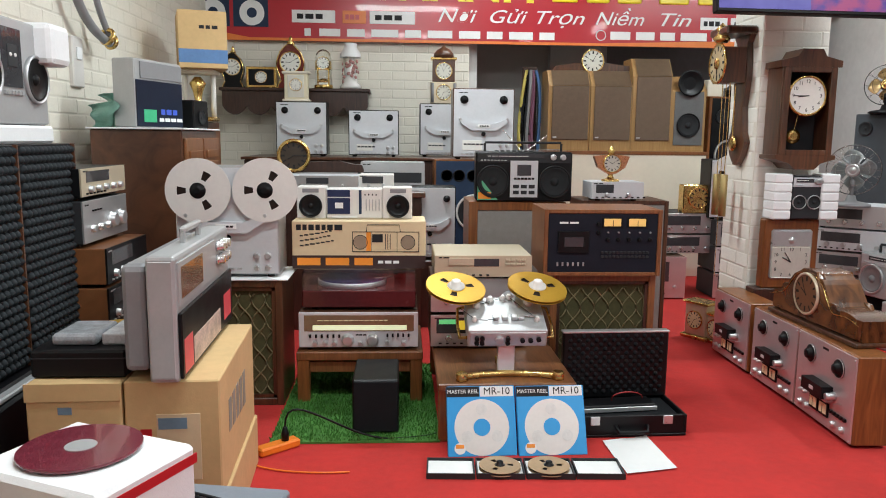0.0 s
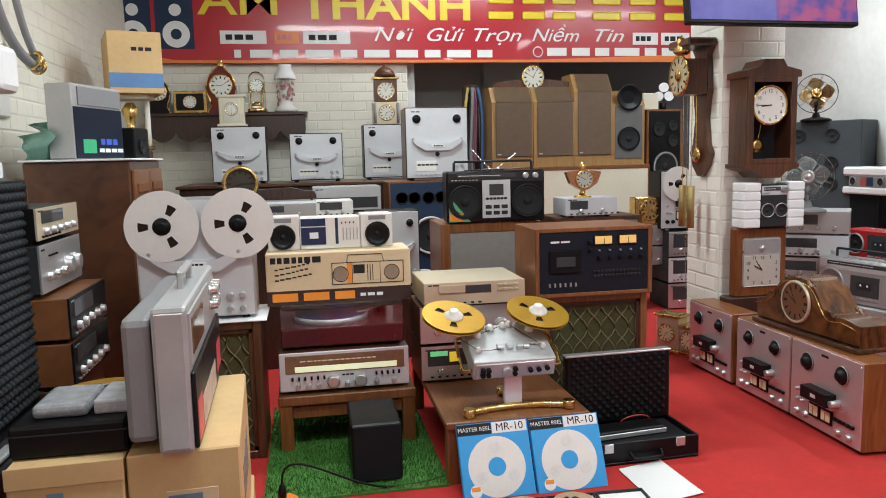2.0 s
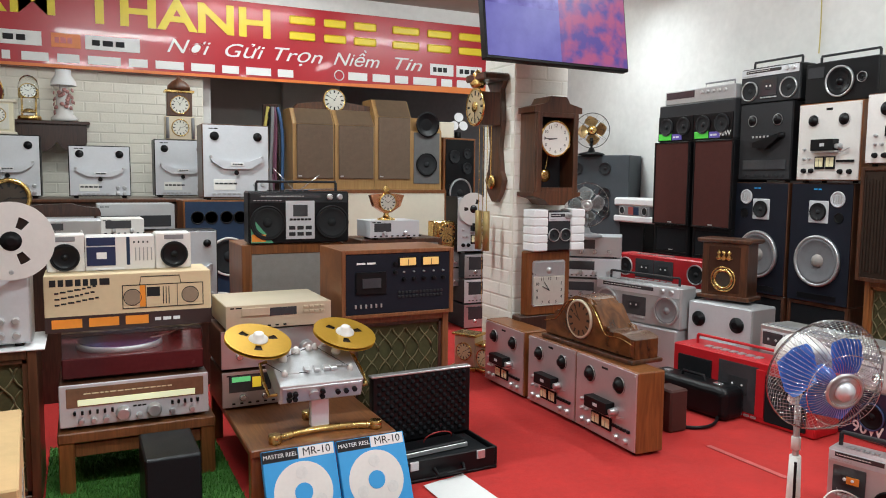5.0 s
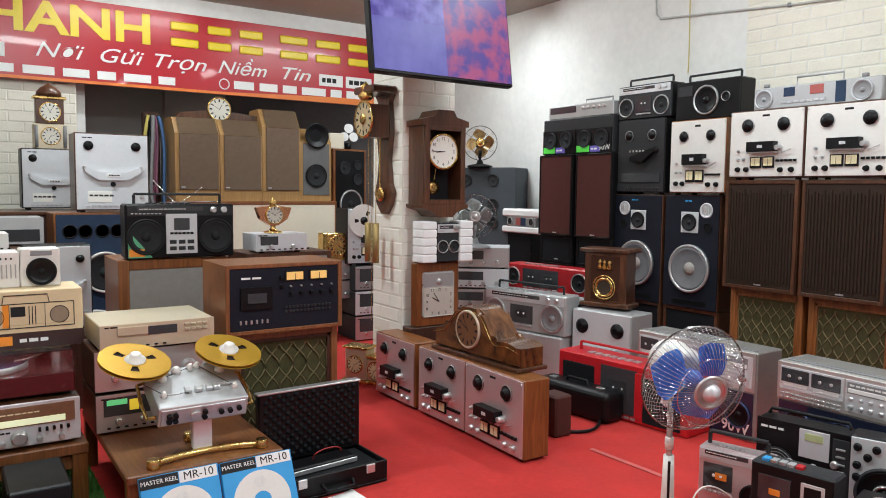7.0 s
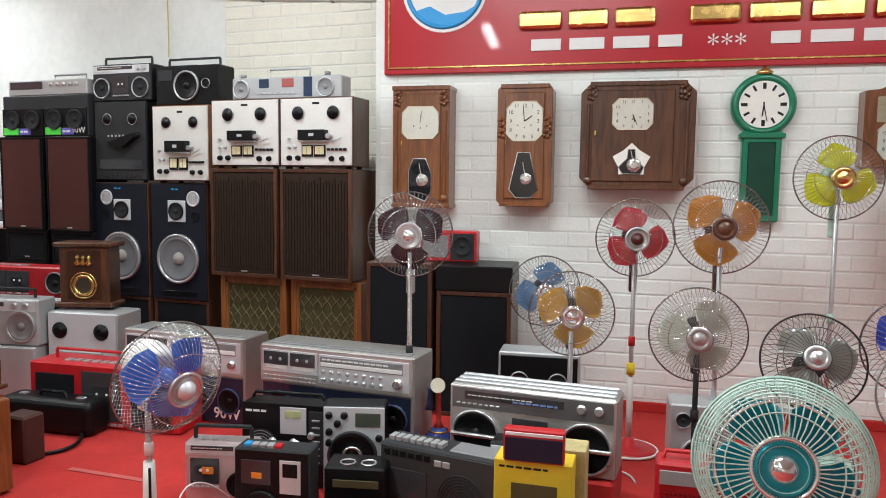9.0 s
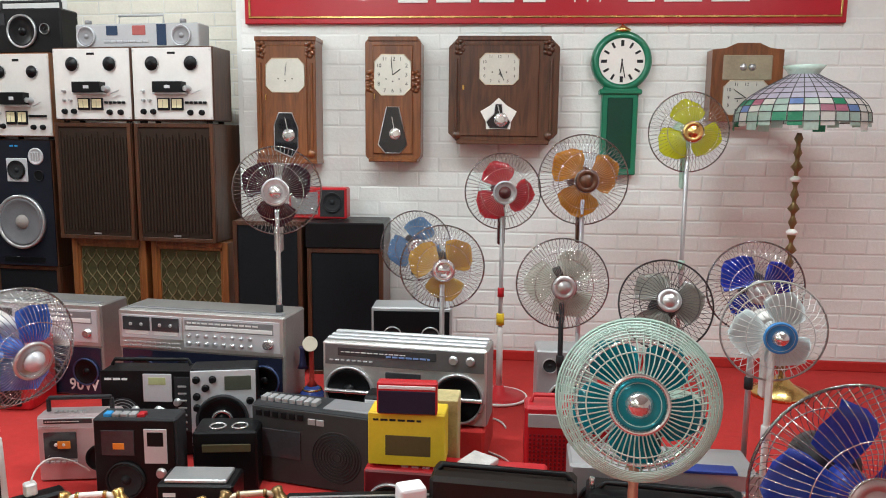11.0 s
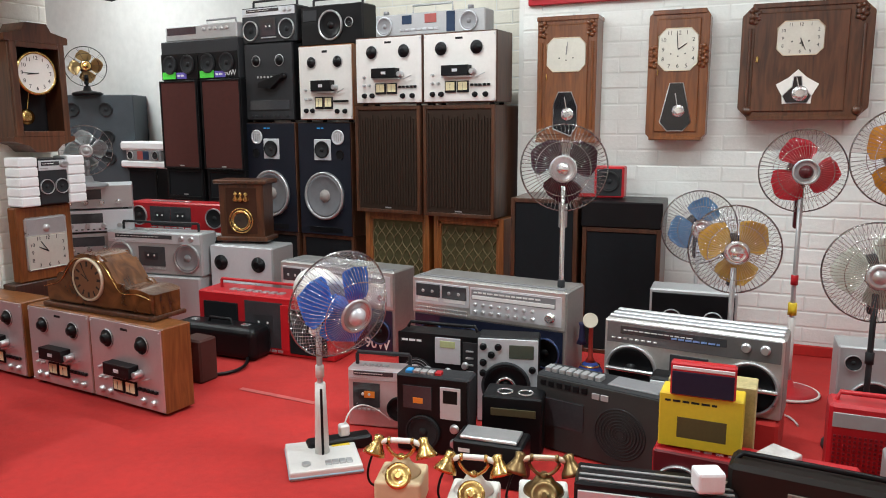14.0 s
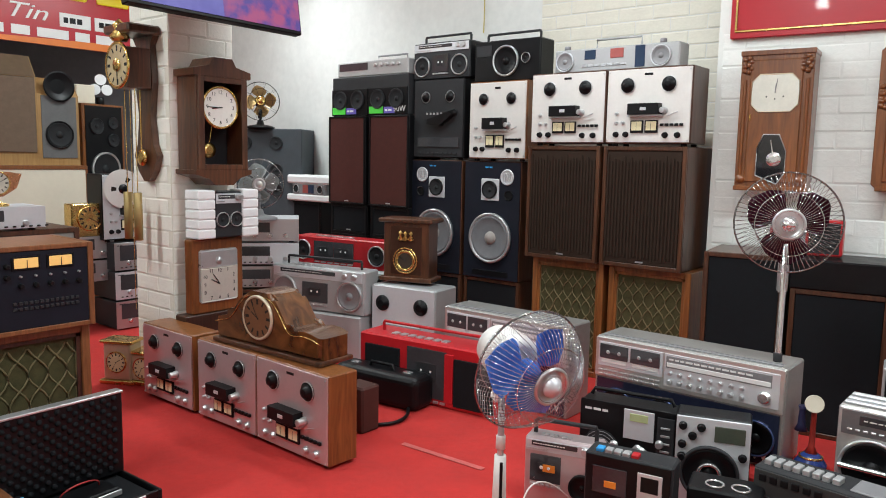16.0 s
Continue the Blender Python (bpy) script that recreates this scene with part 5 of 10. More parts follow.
# grey-grille speaker with the black and silver boombox
cloth_speaker(pose(0.93, 4.1, 0), 0.50, 0.785, 0.34, GRILLGR, TEAKV, "brown wooden speaker with pale grey grille", t=0.045)
bb = boombox(pose(0.955, 4.07, 0.79, 0, 0, -2), 0.49, 0.25, 0.14, BLACK, BLACK, "black and silver twin-speaker boombox with raised handle", (0.36, 0.36), 0.33, 0.40, 0.22, None, True, True, CONE, 2, stripm=DGREYP)
cp = plate(bb, "control_panel", -0.07, 0.02, 0.07, 0.205, SILVERL, 0.006, 0.004)
plate(cp, "cassette_door", -0.035, 0.13, 0.035, 0.185, SMOKE, 0.004, -0.002)
buttons(cp, [(-0.045 + i * 0.018, 0.115) for i in range(6)], 0.014, 0.01, BLACK, 0.004, "key", -0.002)
buttons(cp, [(-0.04, 0.075), (0.0, 0.075), (0.04, 0.075), (-0.04, 0.045), (0.0, 0.045), (0.04, 0.045)], 0.03, 0.018, DGREYP, 0.003, "key", -0.002)
stk = nb()
prism(stk, [(-0.235, 0.005), (-0.13, 0.005), (-0.225, 0.12), (-0.235, 0.12)], -0.002, 0.004)
sk_ = part("sticker", stk, mat("sticker_green", (0.10, 0.38, 0.22), 0.4), bb, "green and orange corner sticker")
plate(sk_, "sticker_patch", -0.232, 0.01, -0.165, 0.045, ORANGE, 0.001, -0.002)
part("raised_aerial", tube(nb(), [(0.0, 0.12, 0.25), (-0.1, 0.13, 0.36)], 0.0022), CHROME, bb)
part("raised_aerial", tube(nb(), [(0.02, 0.12, 0.25), (0.13, 0.13, 0.33)], 0.0022), CHROME, bb)

# navy studio speaker with tape deck on top
bl = thing("loudspeaker", "wooden studio speaker with navy baffle and large woofer", "speaker", pose(0.75, 5.19, 0))
case(bl, 0.40, 0.36, 0.965, TEAKV, 0.004, 0.012, "cabinet")
plate(bl, "baffle", -0.19, 0.01, 0.19, 0.955, BLUEF, 0.008, 0.012)
driver(bl, 0.06, 0.62, 0.12, CONE, WHITEP, 0.004)
driver(bl, 0.0, 0.25, 0.155, CONE, WHITEP, 0.004)
for x in (-0.12, -0.04, 0.05, 0.13):
    part("port", lathe(nb(), (x, 0.004, 0.86), "-y", [(0.04, 0), (0.04, 0.004), (0.033, 0.004), (0.033, -0.02)], 22), BLACK, bl)
plate(bl, "level_panel", -0.17, 0.43, -0.11, 0.50, WHITE, 0.002, 0.004)
reel_deck(pose(0.866, 5.2, 0.967), 0.40, 0.455, 0.22, SILVERL, WALNUTV, "gx", "silver tape deck with swept head bridge on the navy speaker")
reel_deck(pose(0.50, 4.6, 0.40), 0.30, 0.425, 0.2, SILVERL, BLACK, "gx", "silver tape deck half hidden behind the carton")
solid("low_plinth", box(nb(), -0.3, 0, 0, 0.3, 0.3, 0.399, 0.005), DARKWOOD, "dark wooden plinth under a tape deck", "plinth", pose(0.50, 4.58, 0))

# long cabinet along the back wall with tape decks
lc = thing("sideboard", "long dark wooden sideboard along the brick wall", "cabinet", pose(0.05, 5.80, 0))
part("body", box(nb(), -0.85, 0, 0, 0.95, 0.72, 0.935, 0.006), DARKWOOD, lc)
part("top", box(nb(), -0.87, -0.02, 0.935, 0.97, 0.74, 0.955, 0.004), WALNUT, lc)
for x, y, z, w, h in ((-0.406, 5.95, 0.957, 0.375, 0.40), (0.125, 5.98, 0.957, 0.375, 0.345), (0.66, 6.1, 0.957, 0.375, 0.405)):
    reel_deck(pose(x, y, z), w, h, 0.2, SILVERL, BLACK, "gx", "silver tape deck with black hubs on the sideboard", group="tape decks on the sideboard")

# wall shelf with scalloped apron, clocks on it
sh = thing("wall_shelf", "dark carved wooden wall shelf with scalloped apron", "shelf", pose(-0.52, 6.46, 1.44))
part("board", box(nb(), -0.60, 0, 0.02, 0.60, 0.275, 0.045, 0.004), DARKWOOD, sh)
out = [(-0.58, 0.02)]
for i in range(6):
    x0 = -0.58 + i * 1.16 / 6
    for k in range(8):
        q = k / 7
        out.append((x0 + q * 1.16 / 6, -0.10 - 0.07 * abs(math.sin(math.pi * q)) ** 0.7))
out.append((0.58, 0.02))
part("apron", prism(nb(), list(reversed(out)), 0.02, 0.045), DARKWOOD, sh)
for x in (-0.56, 0.56):
    part("bracket", box(nb(), x - 0.015, 0.04, -0.12, x + 0.015, 0.27, 0.02, 0.004), DARKWOOD, sh)


def balloon_clock(x, y, z, h, label, body=None):
    c = thing("bracket_clock", label, "clock", pose(x, y, z))
    s = h / 0.32
    out = []
    for k in range(13):
        q = k / 12
        out.append((0.075 * s * (0.75 + 0.35 * math.sin(math.pi * q * 1.25 - 0.55) ** 2 + (0.18 if q < 0.12 else 0)) * (1 if q < 0.85 else 1 - (q - 0.85) * 4.5), 0.26 * s * q))
    bm_ = nb()
    prism(bm_, [(-a, b_) for a, b_ in out] + [(a, b_) for a, b_ in reversed(out)], 0, 0.08 * s)
    part("case", bm_, body or mat("tortoise_red", (0.14, 0.02, 0.012), 0.25, vary=0.3, coat=0.5), c)
    dial(c, 0, 0.155 * s, 0.06 * s, -0.002, DIALW, GOLD, "marks", (9, 10))
    tr_ = nb()
    for sg_ in (-1, 1):
        tube(tr_, [(sg_ * a * 1.02, -0.002, b_) for a, b_ in out], 0.004 * s, 6)
    part("gilt_edge", tr_, GOLD, c)
    part("finial", lathe(nb(), (0, 0.04 * s, 0.26 * s), "z", [(0.02 * s, 0), (0.025 * s, 0.012 * s), (0.01 * s, 0.03 * s), (0.014 * s, 0.04 * s), (0.001, 0.06 * s)], 18), GOLD, c)
    return c


balloon_clock(-1.02, 6.52, 1.486, 0.33, "dark bracket clock with gilt edging on the shelf", BLACK)
balloon_clock(-0.56, 6.52, 1.486, 0.42, "red tortoiseshell bracket clock with gilt edging on the shelf")
dc = thing("desk_clock", "black and gold rectangular desk clock", "clock", pose(-0.79, 6.5, 1.486))
part("frame", box(nb(), -0.12, 0, 0, 0.12, 0.05, 0.165, 0.004), GOLD, dc)
part("face", box(nb(), -0.10, -0.004, 0.02, 0.10, 0.004, 0.145, 0.002), BLACK, dc)
dial(dc, 0, 0.082, 0.045, -0.005, DIALW, GOLD, "marks", (3, 40))
ac = thing("anniversary_clock", "gold clock under a clear glass dome", "clock", pose(-0.30, 6.55, 1.486))
part("base", cyl(nb(), (0, 0, 0), "z", 0.075, 0.03, 28), GOLD, ac)
part("movement", box(nb(), -0.04, -0.02, 0.15, 0.04, 0.03, 0.22, 0.005), GOLD, ac)
dial(ac, 0, 0.2, 0.045, -0.022, DIALW, GOLD, "marks", (10, 8))
part("pillar_rod", tube(nb(), [(-0.03, 0, 0.03), (-0.03, 0, 0.16)], 0.005), GOLD, ac)
part("pillar_rod", tube(nb(), [(0.03, 0, 0.03), (0.03, 0, 0.16)], 0.005), GOLD, ac)
part("pendulum", lathe(nb(), (0, 0, 0.05), "z", [(0.03, 0), (0.034, 0.012), (0.012, 0.03)], 20), GOLD, ac)
o = part("glass_dome", lathe(nb(), (0, 0, 0.03), "z", [(0.066, 0), (0.066, 0.2), (0.055, 0.25), (0.03, 0.275), (0.001, 0.283)], 28, False), GLASS, ac)
o.visible_shadow = False
pf = thing("porcelain_lamp", "white porcelain figure lamp with flowers and small shade", "lamp", pose(-0.08, 6.54, 1.486))
part("base", lathe(nb(), (0, 0, 0), "z", [(0.085, 0), (0.09, 0.02), (0.06, 0.05), (0.05, 0.12), (0.055, 0.17), (0.03, 0.22), (0.025, 0.26)], 24), mat("porcelain", (0.78, 0.77, 0.75), 0.2, vary=0.05, coat=0.5), pf)
fl = nb()
for i in range(26):
    a, z_ = random.uniform(0, 6.28), random.uniform(0.05, 0.22)
    lathe(fl, (0.06 * math.cos(a), -abs(0.06 * math.sin(a)), z_), (math.cos(a), -abs(math.sin(a)), 0.2), [(0.012, 0), (0.016, 0.006), (0.004, 0.010)], 6)
part("flower", fl, mat("flower_mix", (0.45, 0.22, 0.2), 0.5, vary=0.6, scale=40), pf, "small red and green porcelain flowers")
part("shade", lathe(nb(), (0, 0, 0.25), "z", [(0.085, 0), (0.08, 0.03), (0.05, 0.08), (0.052, 0.11)], 24, False), FOAM, pf)
cg = thing("carriage_clock", "cream framed carriage clock with glass front", "clock", pose(-0.445, 5.98, 1.358))
part("frame", box(nb(), -0.085, 0, 0, 0.085, 0.09, 0.215, 0.005), mat("cream_lacquer", (0.72, 0.66, 0.48), 0.35, vary=0.06), cg)
part("front_glass", box(nb(), -0.06, -0.004, 0.03, 0.06, 0.002, 0.19, 0.002), DIALG, cg)
dial(cg, 0, 0.12, 0.042, -0.004, DIALW, GOLD, "marks", (7, 30))
part("plinth", box(nb(), -0.1, -0.01, 0, 0.1, 0.1, 0.018, 0.004), CREAM, cg)
part("cornice", box(nb(), -0.1, -0.01, 0.2, 0.1, 0.1, 0.218, 0.004), CREAM, cg)
tc = thing("tower_clock", "brass and walnut tower clock on a square gold clock", "clock", pose(0.655, 6.15, 1.363))
part("lower_case", box(nb(), -0.10, 0, 0, 0.10, 0.1, 0.165, 0.004), CHAMP, tc)
dial(tc, 0, 0.085, 0.055, -0.002, DIALG, GOLD, "marks", (7, 12))
for x in (-0.085, 0.085):
    part("column", cyl(nb(), (x, -0.008, 0.01), "z", 0.011, 0.145, 14), GREYP, tc)
part("upper_case", box(nb(), -0.085, 0.005, 0.166, 0.085, 0.09, 0.33, 0.004), WALNUT, tc)
dial(tc, 0, 0.245, 0.06, 0.002, DIALG, GOLD, "marks", (11, 5))
part("gallery", box(nb(), -0.10, -0.005, 0.33, 0.10, 0.1, 0.348, 0.004), GOLD, tc)
part("cupola", lathe(nb(), (0, 0.045, 0.348), "z", [(0.08, 0), (0.075, 0.03), (0.05, 0.06), (0.02, 0.075), (0.001, 0.10)], 20), WALNUT, tc)

# middle table: long mantel clock and small sets
mt_ = thing("middle_table", "dark wooden table behind the boxes", "table", pose(-0.03, 4.5, 0))
part("top", box(nb(), -0.6, 0, 0.77, 0.50, 0.82, 0.80, 0.004), WALNUT, mt_)
part("panel", box(nb(), -0.58, 0.04, 0, 0.48, 0.8, 0.77, 0.003), DARKWOOD, mt_)
component(pose(-0.12, 4.58, 0.80), 0.42, 0.085, 0.25, SILVER, SILVERL, "slim silver tuner on the middle table", "tuner", 3, (0.3, 0.4, 0.6, 0.85), seed=15)
component(pose(0.19, 4.62, 0.80), 0.20, 0.09, 0.22, WHITEP, WHITEP, "small pale radio with wide window", "radio", 2, (0.1, 0.4, 0.7, 0.9), seed=16)
component(pose(0.28, 5.0, 0.80), 0.40, 0.15, 0.28, LGREYP, LGREYP, "grey turntable with closed lid", "turntable", 0, (0.05, 0.1, 0.95, 0.55), seed=17, wmat=DGREYP)
component(pose(-0.16, 5.0, 0.80), 0.45, 0.085, 0.28, LGREYP, DGREYP, "dark cassette deck under a clock", "cassette deck", 0, None, seed=18)
lm = thing("long_mantel_clock", "long dark wooden mantel clock with gold dial", "clock", pose(-0.17, 4.98, 0.886))
out = [(-0.32, 0), (-0.32, 0.03), (-0.24, 0.05), (-0.19, 0.09), (-0.13, 0.09), (-0.08, 0.06), (0.12, 0.07), (0.20, 0.05), (0.26, 0.045), (0.27, 0.02), (0.27, 0)]
part("case", prism(nb(), list(reversed(out)), 0.02, 0.1), DARKWOOD, lm)
dial(lm, -0.16, 0.10, 0.085, 0.018, mat("dark_dial", (0.06, 0.045, 0.035), 0.4), GOLD, "marks", (8, 15))
part("gold_rim", ring(nb(), (-0.16, 0.014, 0.10), "-y", 0.092, 0.012, 44, 8), GOLD, lm)

# beige speakers and cream cabinet in the alcove
cc = thing("cream_cabinet", "cream panelled cabinet with thin wooden edging", "cabinet", pose(2.12, 6.22, 0))
part("body", box(nb(), -0.66, 0, 0, 0.66, 0.5, 1.0, 0.004), CREAM, cc)
part("edging", box(nb(), -0.665, -0.006, 0.985, 0.665, 0.5, 1.012, 0.003), TEAK, cc)
part("edging_side", box(nb(), 0.65, -0.006, 0.3, 0.665, 0.01, 0.985, 0.002), TEAK, cc)
part("seam", box(nb(), -0.65, -0.003, 0.55, 0.65, 0.001, 0.556), BEIGES, cc)


def horn_top(x, w, h, label, bare=False):
    c = thing("loudspeaker", label, "speaker", pose(x, 6.30, 1.013), "oak speakers in the alcove")
    bm_ = nb()
    prof = [(0, 0), (0, h * 0.80), (0.10, h), (0.3, h), (0.3, 0)]
    a = [bm_.verts.new((-w / 2, y, z)) for y, z in prof]
    b2 = [bm_.verts.new((w / 2, y, z)) for y, z in prof]
    bm_.faces.new(list(reversed(a)))
    bm_.faces.new(b2)
    for i in range(5):
        bm_.faces.new((a[i], a[(i + 1) % 5], b2[(i + 1) % 5], b2[i]))
    part("cabinet", bm_, BEIGES, c)
    if bare:
        plate(c, "baffle", -w / 2 + 0.025, 0.05, w / 2 - 0.02, h * 0.79, mat("slate_baffle", (0.13, 0.13, 0.13), 0.6), 0.006, 0.0)
        driver(c, 0, h * 0.35, w * 0.34, CONE, BLACK, -0.006)
        part("horn", lathe(nb(), (0, 0.02, h * 0.9), "-y", [(0.05, 0), (0.1, 0.03), (0.105, 0.05), (0.09, 0.045), (0.05, 0.02)], 24), BLACK, c)
    else:
        g = plate(c, "grille", -w / 2 + 0.03, 0.085, w / 2 - 0.012, h * 0.80, GRILLTP, 0.012, 0.0, bev=0.004)
        u = nb()
        vs = [u.verts.new(v) for v in ((-w / 2 + 0.03, -0.012, h * 0.805), (w / 2 - 0.012, -0.012, h * 0.805), (w / 2 - 0.012, 0.085, h * 1.0), (-w / 2 + 0.03, 0.085, h * 1.0))]
        u.faces.new(vs)
        bmesh.ops.solidify(u, geom=u.faces[:], thickness=0.01)
        part("upper_grille", u, mat("tan_grille_cloth", (0.22, 0.145, 0.09), 0.9, vary=0.1, scale=30), c)
        plate(c, "badge", -w / 2 + 0.04, 0.10, -w / 2 + 0.07, 0.11, STEEL, 0.001, -0.012)


horn_top(1.665, 0.335, 0.635, "oak speaker with brown grille and sloping top")
horn_top(2.005, 0.335, 0.635, "oak speaker with brown grille and sloping top")
horn_top(2.335, 0.32, 0.735, "taller oak speaker with brown grille and sloping top")
horn_top(2.635, 0.28, 0.60, "oak speaker without grille, dark baffle and horn", True)
rc = thing("carved_clock", "carved wooden clock with round glass dial lying on speakers", "clock", pose(1.87, 6.4, 1.652))
out = [(-0.33, 0), (-0.30, 0.035), (-0.12, 0.06), (0.12, 0.06), (0.34, 0.035), (0.36, 0.0)]
part("case", prism(nb(), list(reversed(out)), 0.02, 0.1), CLOCKD, rc)
dial(rc, 0, 0.075, 0.085, 0.015, DIALG, GOLD, "marks", (1, 50))

# ---- far left: along the left wall ----
for i, y in enumerate((2.34, 2.72)):
    fs = thing("loudspeaker", "tall black speaker with dimpled foam front", "speaker", pose(-0.765, y, 0.42, 0, 0, 90), "foam-front speakers")
    case(fs, 0.37, 0.3, 0.655, BLACK, 0.004, 0.012, "cabinet")
    part("trim", box(nb(), 0.178, 0.0, 0.0, 0.185, 0.012, 0.655), WALNUT, fs)
    eg = nb()
    for a in range(13):
        for k in range(24):
            cx, cz = -0.165 + a * 0.0275, 0.02 + k * 0.0268
            lathe(eg, (cx + (0.0137 if k % 2 else 0), 0.012, cz), "-y", [(0.0145, 0), (0.012, 0.006), (0.005, 0.012), (0.001, 0.013)], 6, False)
    part("foam_front", eg, mat("dimpled_foam", (0.028, 0.032, 0.036), 0.8, vary=0.2, scale=20), fs, "dark dimpled foam")
    part("front_board", box(nb(), -0.183, 0.011, 0.003, 0.176, 0.013, 0.652), BLACKM, fs)
kb = thing("keyboard_case", "long black keyboard case with pale edge", "case", pose(-0.74, 2.35, 0, 0, 0, 90))
part("body", box(nb(), -0.55, 0.0, 0.0, 0.55, 0.36, 0.418, 0.01), BLACK, kb)
part("pale_edge", box(nb(), -0.55, -0.03, 0.40, 0.16, 0.0, 0.415, 0.004), LGREYP, kb)
part("ledge", box(nb(), -0.55, -0.04, 0.25, 0.55, 0.0, 0.398, 0.008), BLACK, kb)
wr = thing("wooden_rack", "wooden rack that carries the amplifiers", "rack", pose(-0.68, 3.07, 0, 0, 0, 90))
part("rack", box(nb(), -0.2, 0.02, 0, 0.24, 0.4, 0.44, 0.004), WALNUTV, wr)
for i, (z, h, f, bd, lb) in enumerate(((0.885, 0.105, CHAMP, BLACK, "champagne cassette deck on the stack"), (0.725, 0.155, SILVER, DGREYP, "silver amplifier with large knobs on the stack"), (0.585, 0.135, BLACK, TEAK, "amplifier with dark face in a wooden case"), (0.442, 0.14, BLACK, TEAK, "amplifier with dark face in a wooden case"))):
    component(pose(-0.735 + 0.07 * (i > 1), 3.07, z, 0, 0, 90), 0.40, h, 0.32, f, bd, lb, "amplifier", 5, (0.1, 0.5, 0.6, 0.9) if i != 1 else None, (0.3, 0.1) if i == 1 else None, 30 + i)
bcab = thing("louvred_cabinet", "tall reddish brown cabinet with louvred front", "cabinet", pose(-0.69, 4.22, 0, 0, 0, 90))
part("body", box(nb(), -0.33, 0.0, 0, 0.33, 0.42, 1.13, 0.006), WALNUT, bcab)
for x0 in (-0.31, 0.01):
    dr_ = part("door", box(nb(), x0, -0.015, 0.05, x0 + 0.30, 0.0, 1.09, 0.004), TEAK, bcab)
    lv = nb()
    for k in range(16):
        box(lv, x0 + 0.04, -0.024, 0.12 + k * 0.058, x0 + 0.26, -0.014, 0.16 + k * 0.058, 0.003)
    part("louvre", lv, TEAK, dr_)
wp = solid("white_paper", box(nb(), -0.35, -0.02, 0, 0.34, 0.43, 0.008, 0.002), FOAM, "white paper sheet over the cabinet top", "paper", pose(-0.69, 4.22, 1.1305, 0, 0, 90))
c2 = thing("louvred_cabinet", "narrow brown cabinet with louvred front", "cabinet", pose(-0.87, 5.15, 0, 0, 0, 90))
part("body", box(nb(), -0.24, 0.0, 0, 0.24, 0.36, 1.19, 0.006), WALNUT, c2)
dr_ = part("door", box(nb(), -0.21, -0.012, 0.05, 0.21, 0.0, 1.15, 0.004), TEAK, c2)
lv = nb()
for k in range(17):
    box(lv, -0.17, -0.02, 0.12 + k * 0.058, 0.17, -0.011, 0.16 + k * 0.058, 0.003)
part("louvre", lv, TEAK, dr_)
gd = thing("radio_set", "upright grey radio set with dark printed front", "radio", pose(-0.86, 4.14, 1.14, 0, 0, 74) @ Matrix.Diagonal((0.78, 0.72, 0.86, 1)))
part("body", box(nb(), -0.25, 0, 0, 0.25, 0.17, 0.375, 0.008), LGREYP, gd)
plate(gd, "front", -0.245, 0.005, 0.245, 0.26, mat("navy_print", (0.012, 0.018, 0.035), 0.3), 0.006, 0.0)
plate(gd, "panel", -0.2, 0.27, 0.245, 0.36, GREYP, 0.008, 0.0)
plate(gd, "green_patch", -0.18, 0.03, -0.05, 0.10, mat("green_print", (0.05, 0.42, 0.20), 0.4), 0.002, -0.006)
bars(gd, "text_bar", 0.0, 0.09, 0.03, 3, 0.06, mat("blue_print", (0.06, 0.12, 0.6), 0.4), -0.006, 3)
bars(gd, "text_bar", -0.02, 0.045, 0.02, 4, 0.05, WHITE, -0.006, 5)
gw = nb()
grid = []
for i in range(15):
    row = []
    for j in range(9):
        u, v = i / 14, j / 8
        row.append(gw.verts.new((0.20 * (u - 0.5) + 0.02 * math.sin(9 * v + 2 * u), 0.05 * math.sin(13 * u + 2.2 * v) * (0.5 + v) + 0.03 * math.cos(5 * v), 0.165 * v * (1 - 0.35 * abs(2 * u - 1.1)))))
    grid.append(row)
for i in range(14):
    for j in range(8):
        gw.faces.new((grid[i][j], grid[i + 1][j], grid[i + 1][j + 1], grid[i][j + 1])).smooth = True
bmesh.ops.solidify(gw, geom=gw.faces[:], thickness=0.003)
solid("green_wrap", gw, mat("pale_green_foam", (0.36, 0.62, 0.52), 0.35, vary=0.12, coat=0.3), "crumpled pale green packing sheet on the cabinet", "packing", pose(-1.04, 4.02, 1.14, 0, 0, 60))
sb = thing("small_radio", "small black radio on the cabinet", "radio", pose(-0.75, 4.48, 1.14, 0, 0, 80))
part("body", box(nb(), -0.09, 0, 0, 0.09, 0.1, 0.15, 0.006), BLACK, sb)
driver(sb, 0, 0.06, 0.04, CONE, RUBBER, 0)
gcl = thing("glass_dome_clock", "gold clock under glass with white columns", "clock", pose(-0.93, 5.12, 1.192))
part("base", box(nb(), -0.11, -0.09, 0, 0.11, 0.09, 0.025, 0.006), GOLD, gcl)
for x in (-0.085, 0.085):
    part("column", cyl(nb(), (x, 0.04, 0.025), "z", 0.016, 0.26, 16), DIALW, gcl)
part("movement", lathe(nb(), (0, 0, 0.03), "z", [(0.05, 0), (0.055, 0.05), (0.02, 0.09), (0.03, 0.15), (0.05, 0.2), (0.02, 0.24)], 18), GOLD, gcl)
part("roof", box(nb(), -0.12, -0.09, 0.285, 0.12, 0.09, 0.31, 0.006), CREAM, gcl)
nbx = thing("carton", "tan carton with a blue printed band", "box", pose(-0.90, 5.12, 1.503, 0, 0, 18))
part("carton", box(nb(), -0.14, -0.16, 0, 0.14, 0.2, 0.335, 0.003), CARD, nbx)
